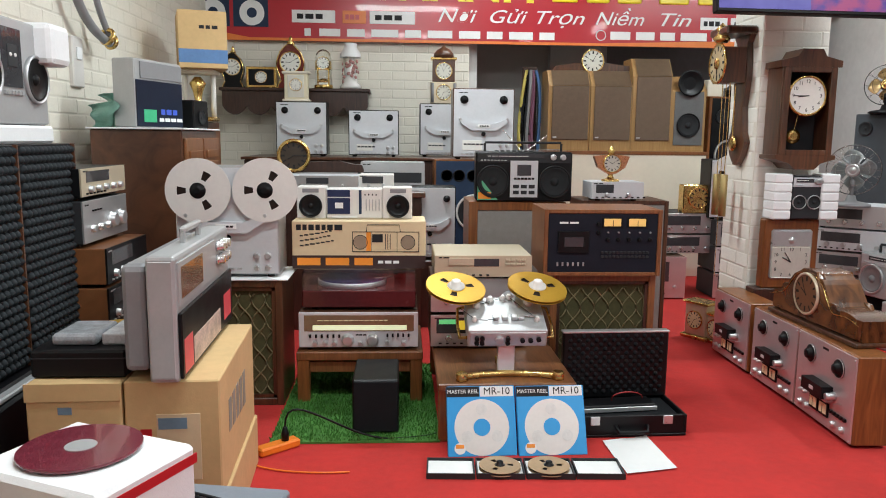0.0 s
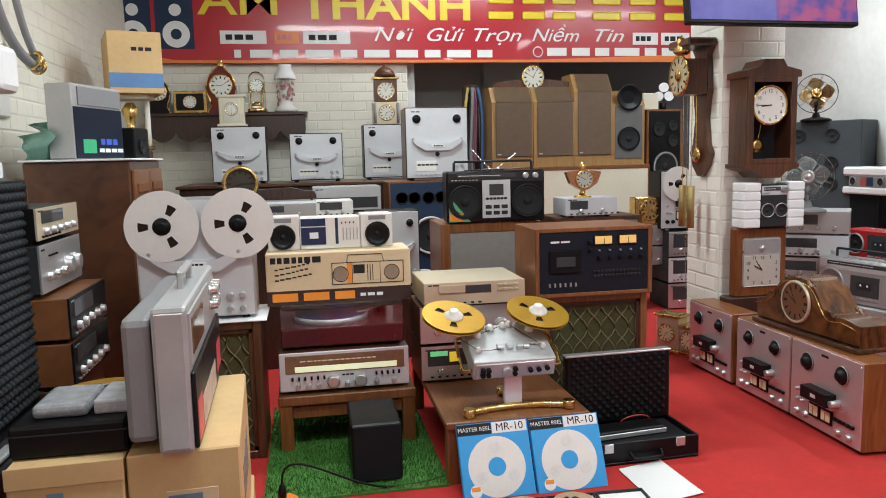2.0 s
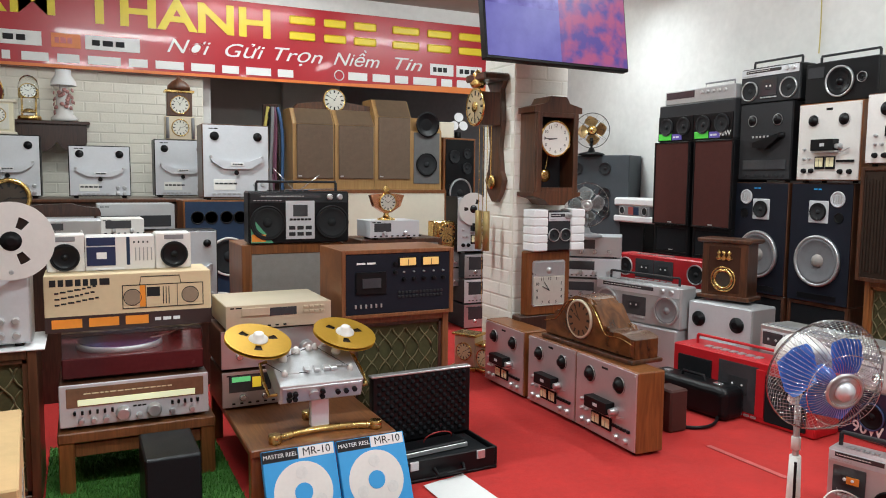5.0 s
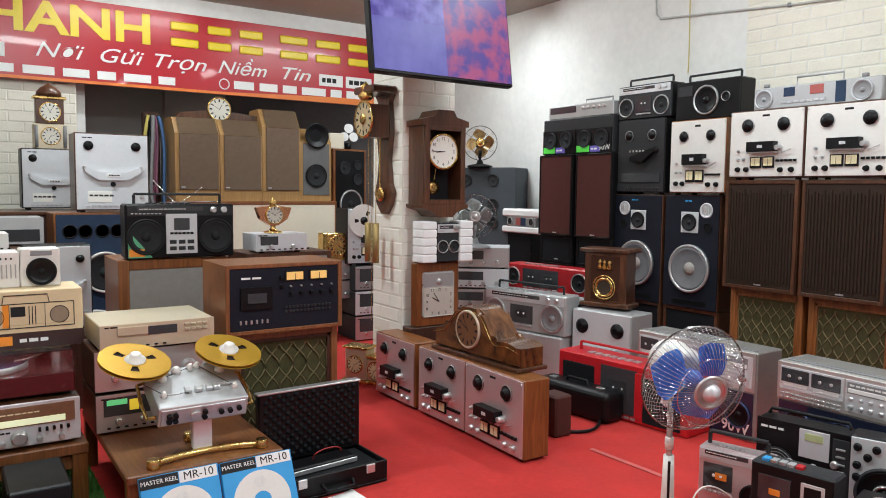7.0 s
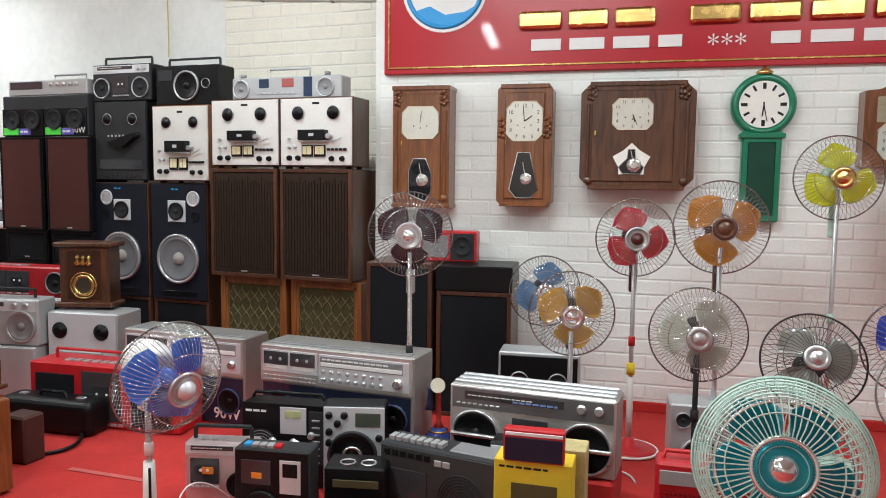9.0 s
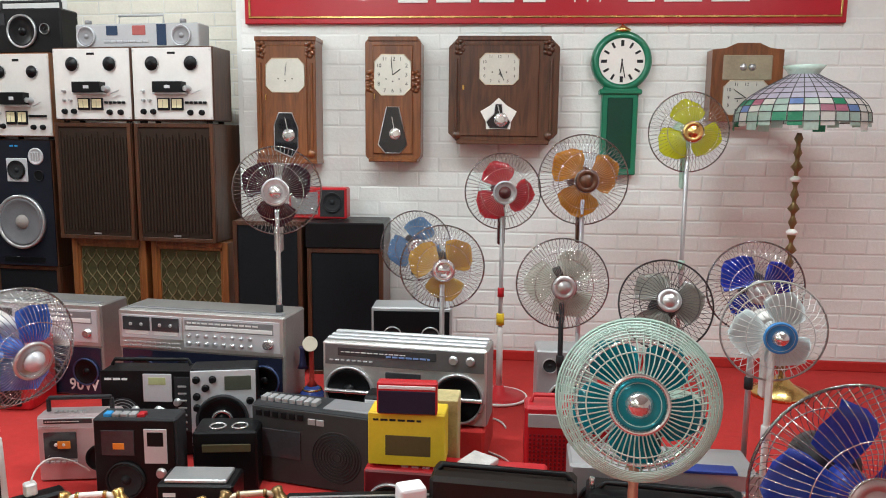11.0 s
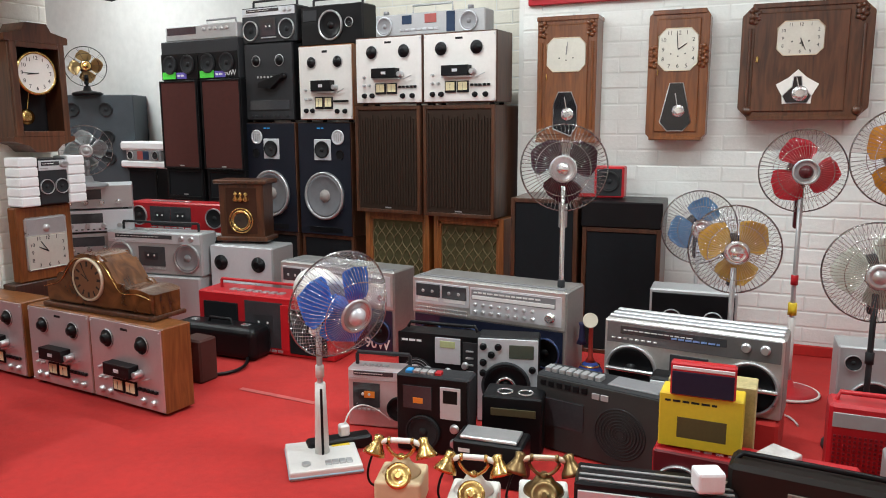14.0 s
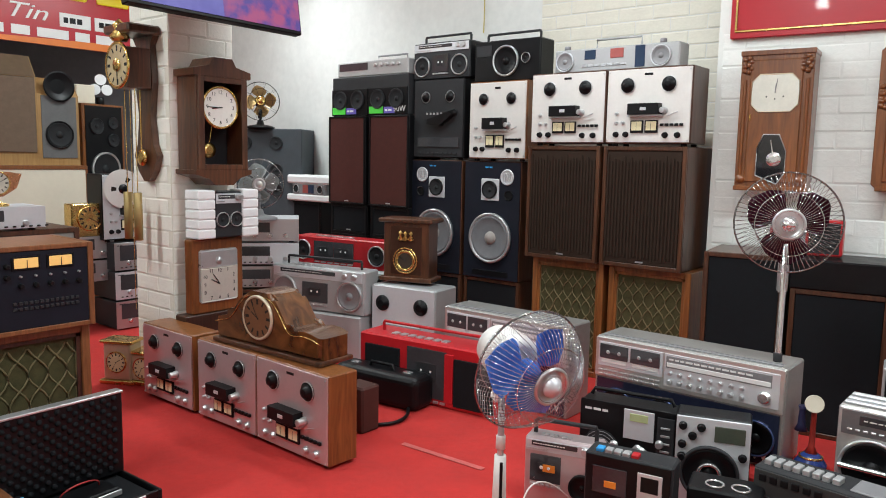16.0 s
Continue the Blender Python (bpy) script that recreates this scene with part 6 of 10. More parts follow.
plate(nbx, "blue_band", -0.14, 0.03, 0.14, 0.11, mat("band_blue", (0.10, 0.22, 0.45), 0.5), 0.001, -0.16)
part("blue_band", box(nb(), 0.1395, -0.16, 0.03, 0.1412, 0.2, 0.11), mat("band_blue", (0.10, 0.22, 0.45), 0.5), nbx)
bars(nbx, "text_bar", -0.02, 0.24, 0.02, 3, 0.04, INK, -0.16, 4)
# boombox on a foam shelf by the wall
fsf = solid("foam_block", box(nb(), -0.3, -0.02, 0, 0.22, 0.25, 0.055, 0.008), FOAM, "white packing foam on the speakers", "foam", pose(-0.82, 2.62, 1.076, 0, 0, 90))
bxl = boombox(pose(-0.80, 2.60, 1.132, 0, 0, 90), 0.44, 0.31, 0.14, LGREYP, GREYP, "silver boombox standing in packing foam", (0.36, 0.36), 0.33, 0.45, 0.0, (0.37, 0.63, 0.35, 0.9), False, False, BLACK, 5)
solid("foam_block", box(nb(), -0.05, -0.05, 0, 0.09, 0.2, 0.13, 0.02, 2), FOAM, "white packing foam over the boombox corner", "foam", pose(-0.80, 2.80, 1.32, 0, 0, 90))
cb = thing("wall_cable", "grey conduit with yellow ties hanging by the wall", "cable", pose(-1.2, 3.78, -0.06))
part("conduit", tube(nb(), bez((0.0, 0.0, 2.3), (0.05, 0.1, 1.9), (0.0, 0.2, 1.7), (0.06, 0.5, 1.62), 20), 0.022, 10), GREYP, cb)
part("conduit", tube(nb(), bez((0.02, 0.35, 2.3), (0.02, 0.36, 2.0), (0.03, 0.4, 1.8), (0.06, 0.5, 1.66), 14), 0.016, 10), GREYP, cb)
part("tie", ring(ring(nb(), (0.06, 0.47, 1.65), (0.3, 1, -0.3), 0.035, 0.012, 18, 6), (0.06, 0.52, 1.63), (0.3, 1, -0.2), 0.03, 0.012, 18, 6), GOLD, cb)
swb = thing("wall_switch", "white plastic switch box on the wall", "switch", pose(-1.225, 4.10, 1.33, 0, 0, 90))
part("box", box(nb(), -0.06, 0, 0, 0.06, 0.04, 0.24, 0.006), WHITEP, swb)
part("rocker", box(nb(), -0.025, -0.008, 0.13, 0.025, 0.0, 0.19, 0.003), FOAM, swb)

# cartons and radio in the foreground on the left
cx = thing("large_carton", "large tan carton with printed labels", "box", pose(-0.318, 2.155, 0, 0, 0, 3))
part("carton", box(nb(), -0.047, 0.0, 0, 0.19, 0.585, 0.488, 0.004), CARD, cx)
part("tape", box(nb(), 0.045, 0.0, 0.4875, 0.095, 0.584, 0.4888), mat("parcel_tape", (0.50, 0.33, 0.14), 0.25), cx, "brown parcel tape along the lid")
part("lower_flap", box(nb(), -0.05, -0.008, 0, 0.198, 0.593, 0.17, 0.004), CARD, cx)
plate(cx, "label", 0.03, 0.22, 0.14, 0.40, CARDL, 0.001, 0.0)
bars(cx, "text_bar", 0.035, 0.375, 0.03, 1, 0.1, mat("label_blue", (0.16, 0.25, 0.33), 0.6), -0.001, 3)
bars(cx, "text_bar", -0.042, 0.35, 0.022, 2, 0.026, RED, 0.0, 5)
words("lettering", "30", 0.09, mat("label_blue", (0.16, 0.25, 0.33), 0.6), cx, pose(-0.008, -0.001, 0.26), 0.0006)
tx = nb()
for i in range(5):
    box(tx, 0.189, 0.12 + i * 0.06, 0.30 - i * 0.004, 0.1915, 0.16 + i * 0.06, 0.39)
part("side_lettering", tx, mat("label_grey", (0.28, 0.26, 0.22), 0.6), cx)
c3 = thing("carton", "tan carton with a small blue mark beside the large carton", "box", pose(-0.487, 2.145, 0, 0, 0, 2))
part("carton", box(nb(), -0.116, 0, 0, 0.116, 0.46, 0.486, 0.004), CARD, c3)
plate(c3, "blue_mark", -0.04, 0.405, -0.005, 0.425, mat("label_blue", (0.16, 0.25, 0.33), 0.6), 0.0008, 0.0)
part("lid_flap", box(nb(), -0.118, -0.003, 0.44, 0.118, 0.0, 0.4875, 0.001), CARD, c3)
bt = thing("record_player_case", "black box with clear-wrapped accessories on top", "box", pose(-0.487, 2.185, 0.4885))
part("body", box(nb(), -0.12, 0, 0, 0.12, 0.3, 0.072, 0.006), BLACK, bt)
part("lid_line", box(nb(), -0.1215, -0.0015, 0.05, 0.1215, 0.3, 0.053), DGREYP, bt)
part("wrapped_pack", box(nb(), -0.085, 0.04, 0.072, 0.035, 0.2, 0.105, 0.014, 3), mat("plastic_wrap", (0.30, 0.31, 0.33), 0.15, vary=0.3, scale=30, bump=0.4, bscale=40), bt)
part("wrapped_pack", box(nb(), 0.042, 0.05, 0.072, 0.118, 0.2, 0.105, 0.006, 2), mat("plastic_wrap2", (0.5, 0.51, 0.53), 0.15, vary=0.25, scale=30, bump=0.4, bscale=40), bt)
gy = thing("small_reel", "gold tape reel lying behind the black box", "reel", pose(-0.49, 2.50, 0.487))
reel_disc(gy, 0, 0, 0.12, GOLDR, 0, "z", "reel").matrix_basis = pose(0, 0, 0.05)
part("pad", box(nb(), -0.12, -0.1, 0, 0.1, 0.1, 0.04, 0.005), YELP, gy)
# large grey portable radio with a darker rear shell
pj = thing("portable_radio", "large grey portable radio standing on the carton", "radio", pose(-0.228, 2.462, 0.489, 0, 0, 92) @ Matrix.Diagonal((1.1, 0.75, 0.90, 1)))
part("body", box(nb(), -0.30, 0.0, 0, 0.30, 0.10, 0.36, 0.012, 2), LGREYP, pj)
part("rear_shell", box(nb(), -0.29, 0.10, 0.03, 0.295, 0.185, 0.335, 0.02, 2), GREYP, pj)
part("end_panel", box(nb(), -0.303, 0.012, 0.015, -0.298, 0.09, 0.345, 0.002), LGREYP, pj)
plate(pj, "dark_front", -0.295, 0.01, 0.295, 0.2, BLACK, 0.012, 0.0, bev=0.004)
plate(pj, "tuner_panel", -0.29, 0.215, 0.1, 0.34, LGREYP, 0.006, 0.0)
plate(pj, "tuner_window", -0.27, 0.235, -0.06, 0.325, mat("dial_dark", (0.2, 0.12, 0.07), 0.15), 0.003, -0.006)
knobs(pj, [(0.14, 0.31), (0.18, 0.31), (0.22, 0.31), (0.14, 0.265), (0.18, 0.265), (0.22, 0.265)], 0.018, CHROME, 0.03, y=-0.002)
plate(pj, "red_sticker", -0.28, 0.02, -0.2, 0.12, mat("pink_sticker", (0.7, 0.08, 0.10), 0.4), 0.001, -0.012)
plate(pj, "photo_sticker", -0.19, 0.02, 0.12, 0.10, mat("mixed_sticker", (0.55, 0.42, 0.36), 0.4, vary=0.5, scale=25), 0.001, -0.012)
plate(pj, "red_sticker", 0.17, 0.04, 0.27, 0.13, mat("pink_sticker", (0.7, 0.08, 0.10), 0.4), 0.001, -0.012)
part("handle", box(box(box(nb(), -0.09, 0.04, 0.39, 0.09, 0.065, 0.41, 0.006), -0.09, 0.043, 0.355, -0.07, 0.062, 0.395, 0.003), 0.07, 0.043, 0.355, 0.09, 0.062, 0.395, 0.003), LGREYP, pj)
tk = thing("tote_box", "white box with red stripe carrying a wrapped record", "box", pose(-0.29, 1.68, 0.33, 0, 0, -25))
part("box", box(nb(), -0.16, -0.1, 0, 0.16, 0.16, 0.16, 0.01), FOAM, tk)
part("red_stripe", box(nb(), 0.158, -0.1, 0.12, 0.1615, 0.16, 0.14), RED, tk)
bars(tk, "text_bar", -0.1, 0.05, 0.05, 3, 0.07, mat("blue_print", (0.06, 0.12, 0.6), 0.4), -0.1, 3)
part("record", cyl(nb(), (-0.02, 0.04, 0.165), "z", 0.115, 0.006, 48), mat("maroon_vinyl", (0.16, 0.02, 0.035), 0.2, vary=0.25, scale=30, coat=0.6), tk, "dark red record in clear wrap")
part("record_label", cyl(nb(), (-0.02, 0.04, 0.171), "z", 0.03, 0.0015, 28), LGREYP, tk)
solid("side_table", box(nb(), -0.25, -0.45, 0, 0.22, 0.2, 0.329, 0.006), DARKWOOD, "dark low table under the white box", "table", pose(-0.30, 1.62, 0, 0, 0, -20))
ct = thing("cassette_box", "clear cassette on a tan carton", "cassette", pose(-0.33, 1.36, 0.33, 0, 0, -15))
part("carton", box(nb(), -0.12, -0.1, 0, 0.14, 0.1, 0.09, 0.004), CARD, ct)
part("cassette", box(nb(), -0.08, -0.06, 0.09, 0.02, 0.01, 0.105, 0.002), DGREYP, ct)
solid("grey_box", box(nb(), -0.12, -0.12, 0, 0.12, 0.14, 0.30, 0.006), mat("slate_plastic", (0.20, 0.23, 0.27), 0.35, vary=0.1), "flat slate-grey box beside the cartons", "box", pose(-0.06, 1.82, 0, 0, 0, -10))
pc = thing("extension_lead", "black extension lead coiled on the grey box", "cable", pose(-0.1, 1.80, 0.30))
cbm = nb()
for i in range(4):
    ring(cbm, (0.01 * i, 0.012 * i, 0.01 + 0.006 * i), (0.3, 0.5, 1), 0.045 + 0.006 * i, 0.005, 24, 6)
part("cord", cbm, BLACK, pc)

# floor: turf, subwoofer, power strip, leads
gr = thing("turf_mat", "square of bright green artificial turf", "mat", pose(0.17, 3.37, 0))
part("backing", box(nb(), -0.31, -0.47, 0.001, 0.31, 0.47, 0.008), GRASS, gr)
gbm = nb()
rg = random.Random(3)
for i in range(9000):
    x, y = rg.uniform(-0.31, 0.31), rg.uniform(-0.47, 0.47)
    a, h = rg.uniform(0, 6.28), rg.uniform(0.010, 0.020)
    dx, dy = 0.0022 * math.cos(a), 0.0022 * math.sin(a)
    lx, ly = rg.uniform(-0.008, 0.008), rg.uniform(-0.008, 0.008)
    gbm.faces.new([gbm.verts.new(v) for v in ((x - dx, y - dy, 0.007), (x + dx, y + dy, 0.007), (x + lx, y + ly, 0.007 + h))])
tagged(part("turf_blade", gbm, GRASS, gr), kind="stuff")
sw = thing("subwoofer", "small black subwoofer on the turf", "subwoofer", pose(0.242, 2.97, 0.012))
part("body", box(nb(), -0.086, 0, 0, 0.086, 0.27, 0.205, 0.006), BLACK, sw)
part("grille_panel", box(nb(), -0.082, -0.006, 0.005, 0.082, 0.001, 0.20, 0.003), BLACKM, sw)
ps = thing("power_strip", "orange power strip with a black plug", "power strip", pose(-0.10, 2.85, 0, 0, 0, 40))
part("strip", box(nb(), -0.08, -0.025, 0, 0.08, 0.025, 0.03, 0.006), mat("orange_plastic", (0.85, 0.22, 0.02), 0.4), ps)
part("plug", cyl(nb(), (0.03, 0, 0.03), "z", 0.014, 0.05, 14, 0.008), BLACK, ps)
part("lead", tube(nb(), bez((0.03, 0, 0.08), (0.03, 0.0, 0.25), (0.2, -0.12, 0.02), (0.36, -0.2, 0.006)), 0.004), BLACK, ps)
part("lead", tube(nb(), bez((0.36, -0.2, 0.006), (0.45, -0.26, 0.008), (0.5, -0.3, 0.006), (0.62, -0.25, 0.008)), 0.004), BLACK, ps)
part("lead", tube(nb(), bez((-0.08, 0, 0.012), (-0.2, 0.0, 0.006), (-0.1, -0.2, 0.005), (0.08, -0.32, 0.005)), 0.003), mat("orange_plastic", (0.85, 0.22, 0.02), 0.4), ps)

# ---- pillar ----
vc = thing("vienna_wall_clock", "tall carved wall clock with brass dial and hanging weights", "clock", pose(2.125, 4.195, 0.98, 0, 0, -90))
out = [(-0.02, 0.0), (-0.07, 0.05), (-0.10, 0.12), (-0.07, 0.17), (-0.05, 0.30), (-0.075, 0.45), (-0.06, 0.62), (-0.09, 0.66), (0.09, 0.66), (0.06, 0.62), (0.075, 0.45), (0.05, 0.30), (0.07, 0.17), (0.10, 0.12), (0.07, 0.05), (0.02, 0.0)]
part("backboard", prism(nb(), out, -0.03, 0.0), CLOCKD, vc)
part("canopy", box(nb(), -0.11, -0.16, 0.66, 0.11, 0.0, 0.70, 0.008), CLOCKD, vc)
part("movement_box", box(nb(), -0.07, -0.15, 0.42, 0.07, -0.03, 0.60, 0.005), CLOCKD, vc)
dial(vc, 0, 0.52, 0.095, -0.151, mat("ivory_brass_dial", (0.66, 0.55, 0.34), 0.35, 0.5), GOLD, "marks", (6, 30))
part("crest", lathe(nb(), (0, -0.14, 0.625), "z", [(0.03, 0), (0.045, 0.02), (0.02, 0.05), (0.03, 0.07), (0.002, 0.10)], 14), GOLD, vc)
part("centre_boss", lathe(nb(), (0, -0.158, 0.52), "-y", [(0.03, 0), (0.028, 0.004), (0.005, 0.006)], 20), GOLD, vc)
part("pendulum", tube(nb(), [(0, -0.05, 0.42), (0, -0.05, 0.13)], 0.004), GOLD, vc)
part("pendulum_bob", lathe(nb(), (0, -0.045, 0.11), "-y", [(0.04, 0), (0.04, 0.006), (0.02, 0.012)], 24), GOLD, vc)
for x in (-0.045, 0.045):
    part("chain", tube(nb(), [(x, -0.1, 0.42), (x, -0.1, -0.05)], 0.0025), GOLD, vc)
    part("weight", cyl(nb(), (x, -0.1, -0.27), "z", 0.019, 0.22, 22), mat("aged_brass", (0.42, 0.31, 0.13), 0.42, 0.6), vc, "aged brass weight")
part("chain", tube(nb(), [(0.0, -0.1, 0.42), (0.0, -0.1, -0.6)], 0.002), GOLD, vc)

pk = thing("pendulum_wall_clock", "dark carved wall clock with glazed door and pendulum", "clock", pose(2.30, 4.035, 0.99))
for a in ((-0.135, -0.15, 0.04, -0.115, 0, 0.49), (0.115, -0.15, 0.04, 0.135, 0, 0.49)):
    part("side", box(nb(), *a, 0.003), CLOCKD, pk)
part("back", box(nb(), -0.115, -0.02, 0.04, 0.115, 0, 0.49), mat("clock_back", (0.02, 0.018, 0.02), 0.5), pk)
part("crown", prism(nb(), list(reversed([(-0.15, 0.47), (-0.15, 0.50), (-0.07, 0.52), (-0.05, 0.555), (0.05, 0.555), (0.07, 0.52), (0.15, 0.50), (0.15, 0.47)])), -0.165, 0.0), CLOCKD, pk)
part("foot", prism(nb(), list(reversed([(-0.15, 0.05), (-0.15, 0.03), (-0.08, 0.01), (-0.05, -0.02), (0.05, -0.02), (0.08, 0.01), (0.15, 0.03), (0.15, 0.05)])), -0.165, 0.0), CLOCKD, pk)
dr2 = part("door_frame", box(box(box(box(nb(), -0.13, -0.165, 0.05, -0.10, -0.15, 0.47, 0.002), 0.10, -0.165, 0.05, 0.13, -0.15, 0.47, 0.002), -0.10, -0.165, 0.05, 0.10, -0.15, 0.075, 0.002), -0.10, -0.165, 0.445, 0.10, -0.15, 0.47, 0.002), CLOCKD, pk)
dial(pk, 0.0, 0.335, 0.090, -0.135, DIALW, GOLD, "arabic", (8.75, 45))
part("pendulum_rod", tube(nb(), [(0, -0.07, 0.26), (-0.02, -0.07, 0.15)], 0.003), GOLD, pk)
part("pendulum_bob", lathe(nb(), (-0.02, -0.068, 0.14), "-y", [(0.036, 0), (0.036, 0.006), (0.018, 0.012)], 26), GOLD, pk)

# square clock and boombox between foam blocks, stacked by the pillar
sqs = thing("wall_clock", "square wooden clock with silvered dial leaning on the pillar", "clock", pose(2.29, 3.98, 0.37))
part("case", box(nb(), -0.14, -0.06, 0, 0.14, 0.0, 0.35, 0.006), CLOCKW, sqs)
part("bezel", box(nb(), -0.105, -0.068, 0.05, 0.105, -0.055, 0.30, 0.01), STEEL, sqs)
part("dial_plate", box(nb(), -0.10, -0.071, 0.055, 0.10, -0.066, 0.215, 0.006), DIALG, sqs)
for k in range(1, 13):
    a = math.pi / 2 - k * math.pi / 6
    s_ = 1 / max(abs(math.cos(a)), abs(math.sin(a)))
    words("numeral", str(k), 0.024, INK, sqs, pose(0.078 * min(s_, 1.25) * math.cos(a), -0.072, 0.135 + 0.064 * min(s_, 1.2) * math.sin(a)), 0.0004)
hm_ = nb()
tube(hm_, [(0, -0.073, 0.135), (-0.045, -0.073, 0.16)], 0.0025, 4)
tube(hm_, [(0, -0.073, 0.135), (-0.035, -0.073, 0.185)], 0.002, 4)
part("pointer", hm_, INK, sqs)
part("bell", lathe(nb(), (0, -0.062, 0.245), "-y", [(0.02, 0), (0.016, 0.012), (0.003, 0.016)], 20), STEEL, sqs)
st_ = solid("wooden_stand", box(nb(), -0.18, -0.03, 0, 0.2, 0.06, 0.369, 0.004), DARKWOOD, "dark wooden stand beneath the clock", "stand", pose(2.29, 3.94, 0))
bx2 = boombox(pose(2.335, 3.885, 0.723), 0.15, 0.215, 0.09, DGREYP, DGREYP, "black radio cassette held between foam blocks", (0.5, 0.5), 0.26, 0.4, 0.25, None, False, False, CONE, 9)
for x in (2.21, 2.45):
    fb = thing("foam_block", "stack of white packing foam blocks", "foam", pose(x, 3.90, 0.723), "foam blocks")
    for k in range(5):
        part("block", box(nb(), -0.046, -0.02, k * 0.045, 0.046, 0.09, k * 0.045 + 0.0445, 0.007, 2), FOAM, fb)

tv = thing("television", "wall television showing four purple camera pictures", "television", pose(2.125, 3.60, 1.66, -8, 0, 3))
part("bezel", box(nb(), -0.43, 0, 0, 0.43, 0.045, 0.52, 0.004), BLACK, tv)
scn = part("screen", box(nb(), -0.42, -0.003, 0.016, 0.42, 0.0005, 0.51), TV, tv, "lit screen in four quarters")
part("mount", box(nb(), -0.1, 0.045, 0.2, 0.2, 0.42, 0.4, 0.01), BLACK, tv)

# ---- clocks on the white wall ----
def cut_dial(root, x, z, a, b, y, numerals, shown):
    """An oblong clock dial with cut corners, winding holes and pointers."""
    k = min(a, b) * 0.38
    bm_ = nb()
    prism(bm_, [(x - a + k, z - b), (x + a - k, z - b), (x + a, z - b + k), (x + a, z + b - k), (x + a - k, z + b), (x - a + k, z + b), (x - a, z + b - k), (x - a, z - b + k)], y - 0.004, y)
    o = part("dial", bm_, DIALG, root)
    ou = [(x - a + k, z - b), (x + a - k, z - b), (x + a, z - b + k), (x + a, z + b - k), (x + a - k, z + b), (x - a + k, z + b), (x - a, z + b - k), (x - a, z - b + k)]
    part("bezel", tube(nb(), [(px, y - 0.003, pz) for px, pz in ou + ou[:1]], 0.003, 6), CHAMP, o)
    for i in range(1, 13):
        t = math.pi / 2 - i * math.pi / 6
        e = min(1 / max(abs(math.cos(t)), abs(math.sin(t))), 1.22)
        if numerals:
            words("numeral", str(i), b * 0.27, INK, o, pose(x + a * 0.76 * e * math.cos(t), y - 0.0045, z + b * 0.78 * e * math.sin(t)), 0.0004)
    for hx in (-0.36, 0.0, 0.36):
        part("winding_hole", cyl(nb(), (x + hx * a, y - 0.0035, z - b * (0.2 if hx else 0.32)), "-y", 0.0035, 0.001, 10), INK, o)
    pt = nb()
    for val, ln, wd in ((shown[0] / 12, 0.5, 0.05), (shown[1] / 60, 0.75, 0.035)):
        t = math.pi / 2 - val * 2 * math.pi
        tube(pt, [(x, y - 0.0065, z), (x + a * ln * math.cos(t), y - 0.0065, z + b * ln * math.sin(t))], b * wd * 0.5, 4)
    part("pointer", pt, INK if numerals else GREYP, o)
    return o


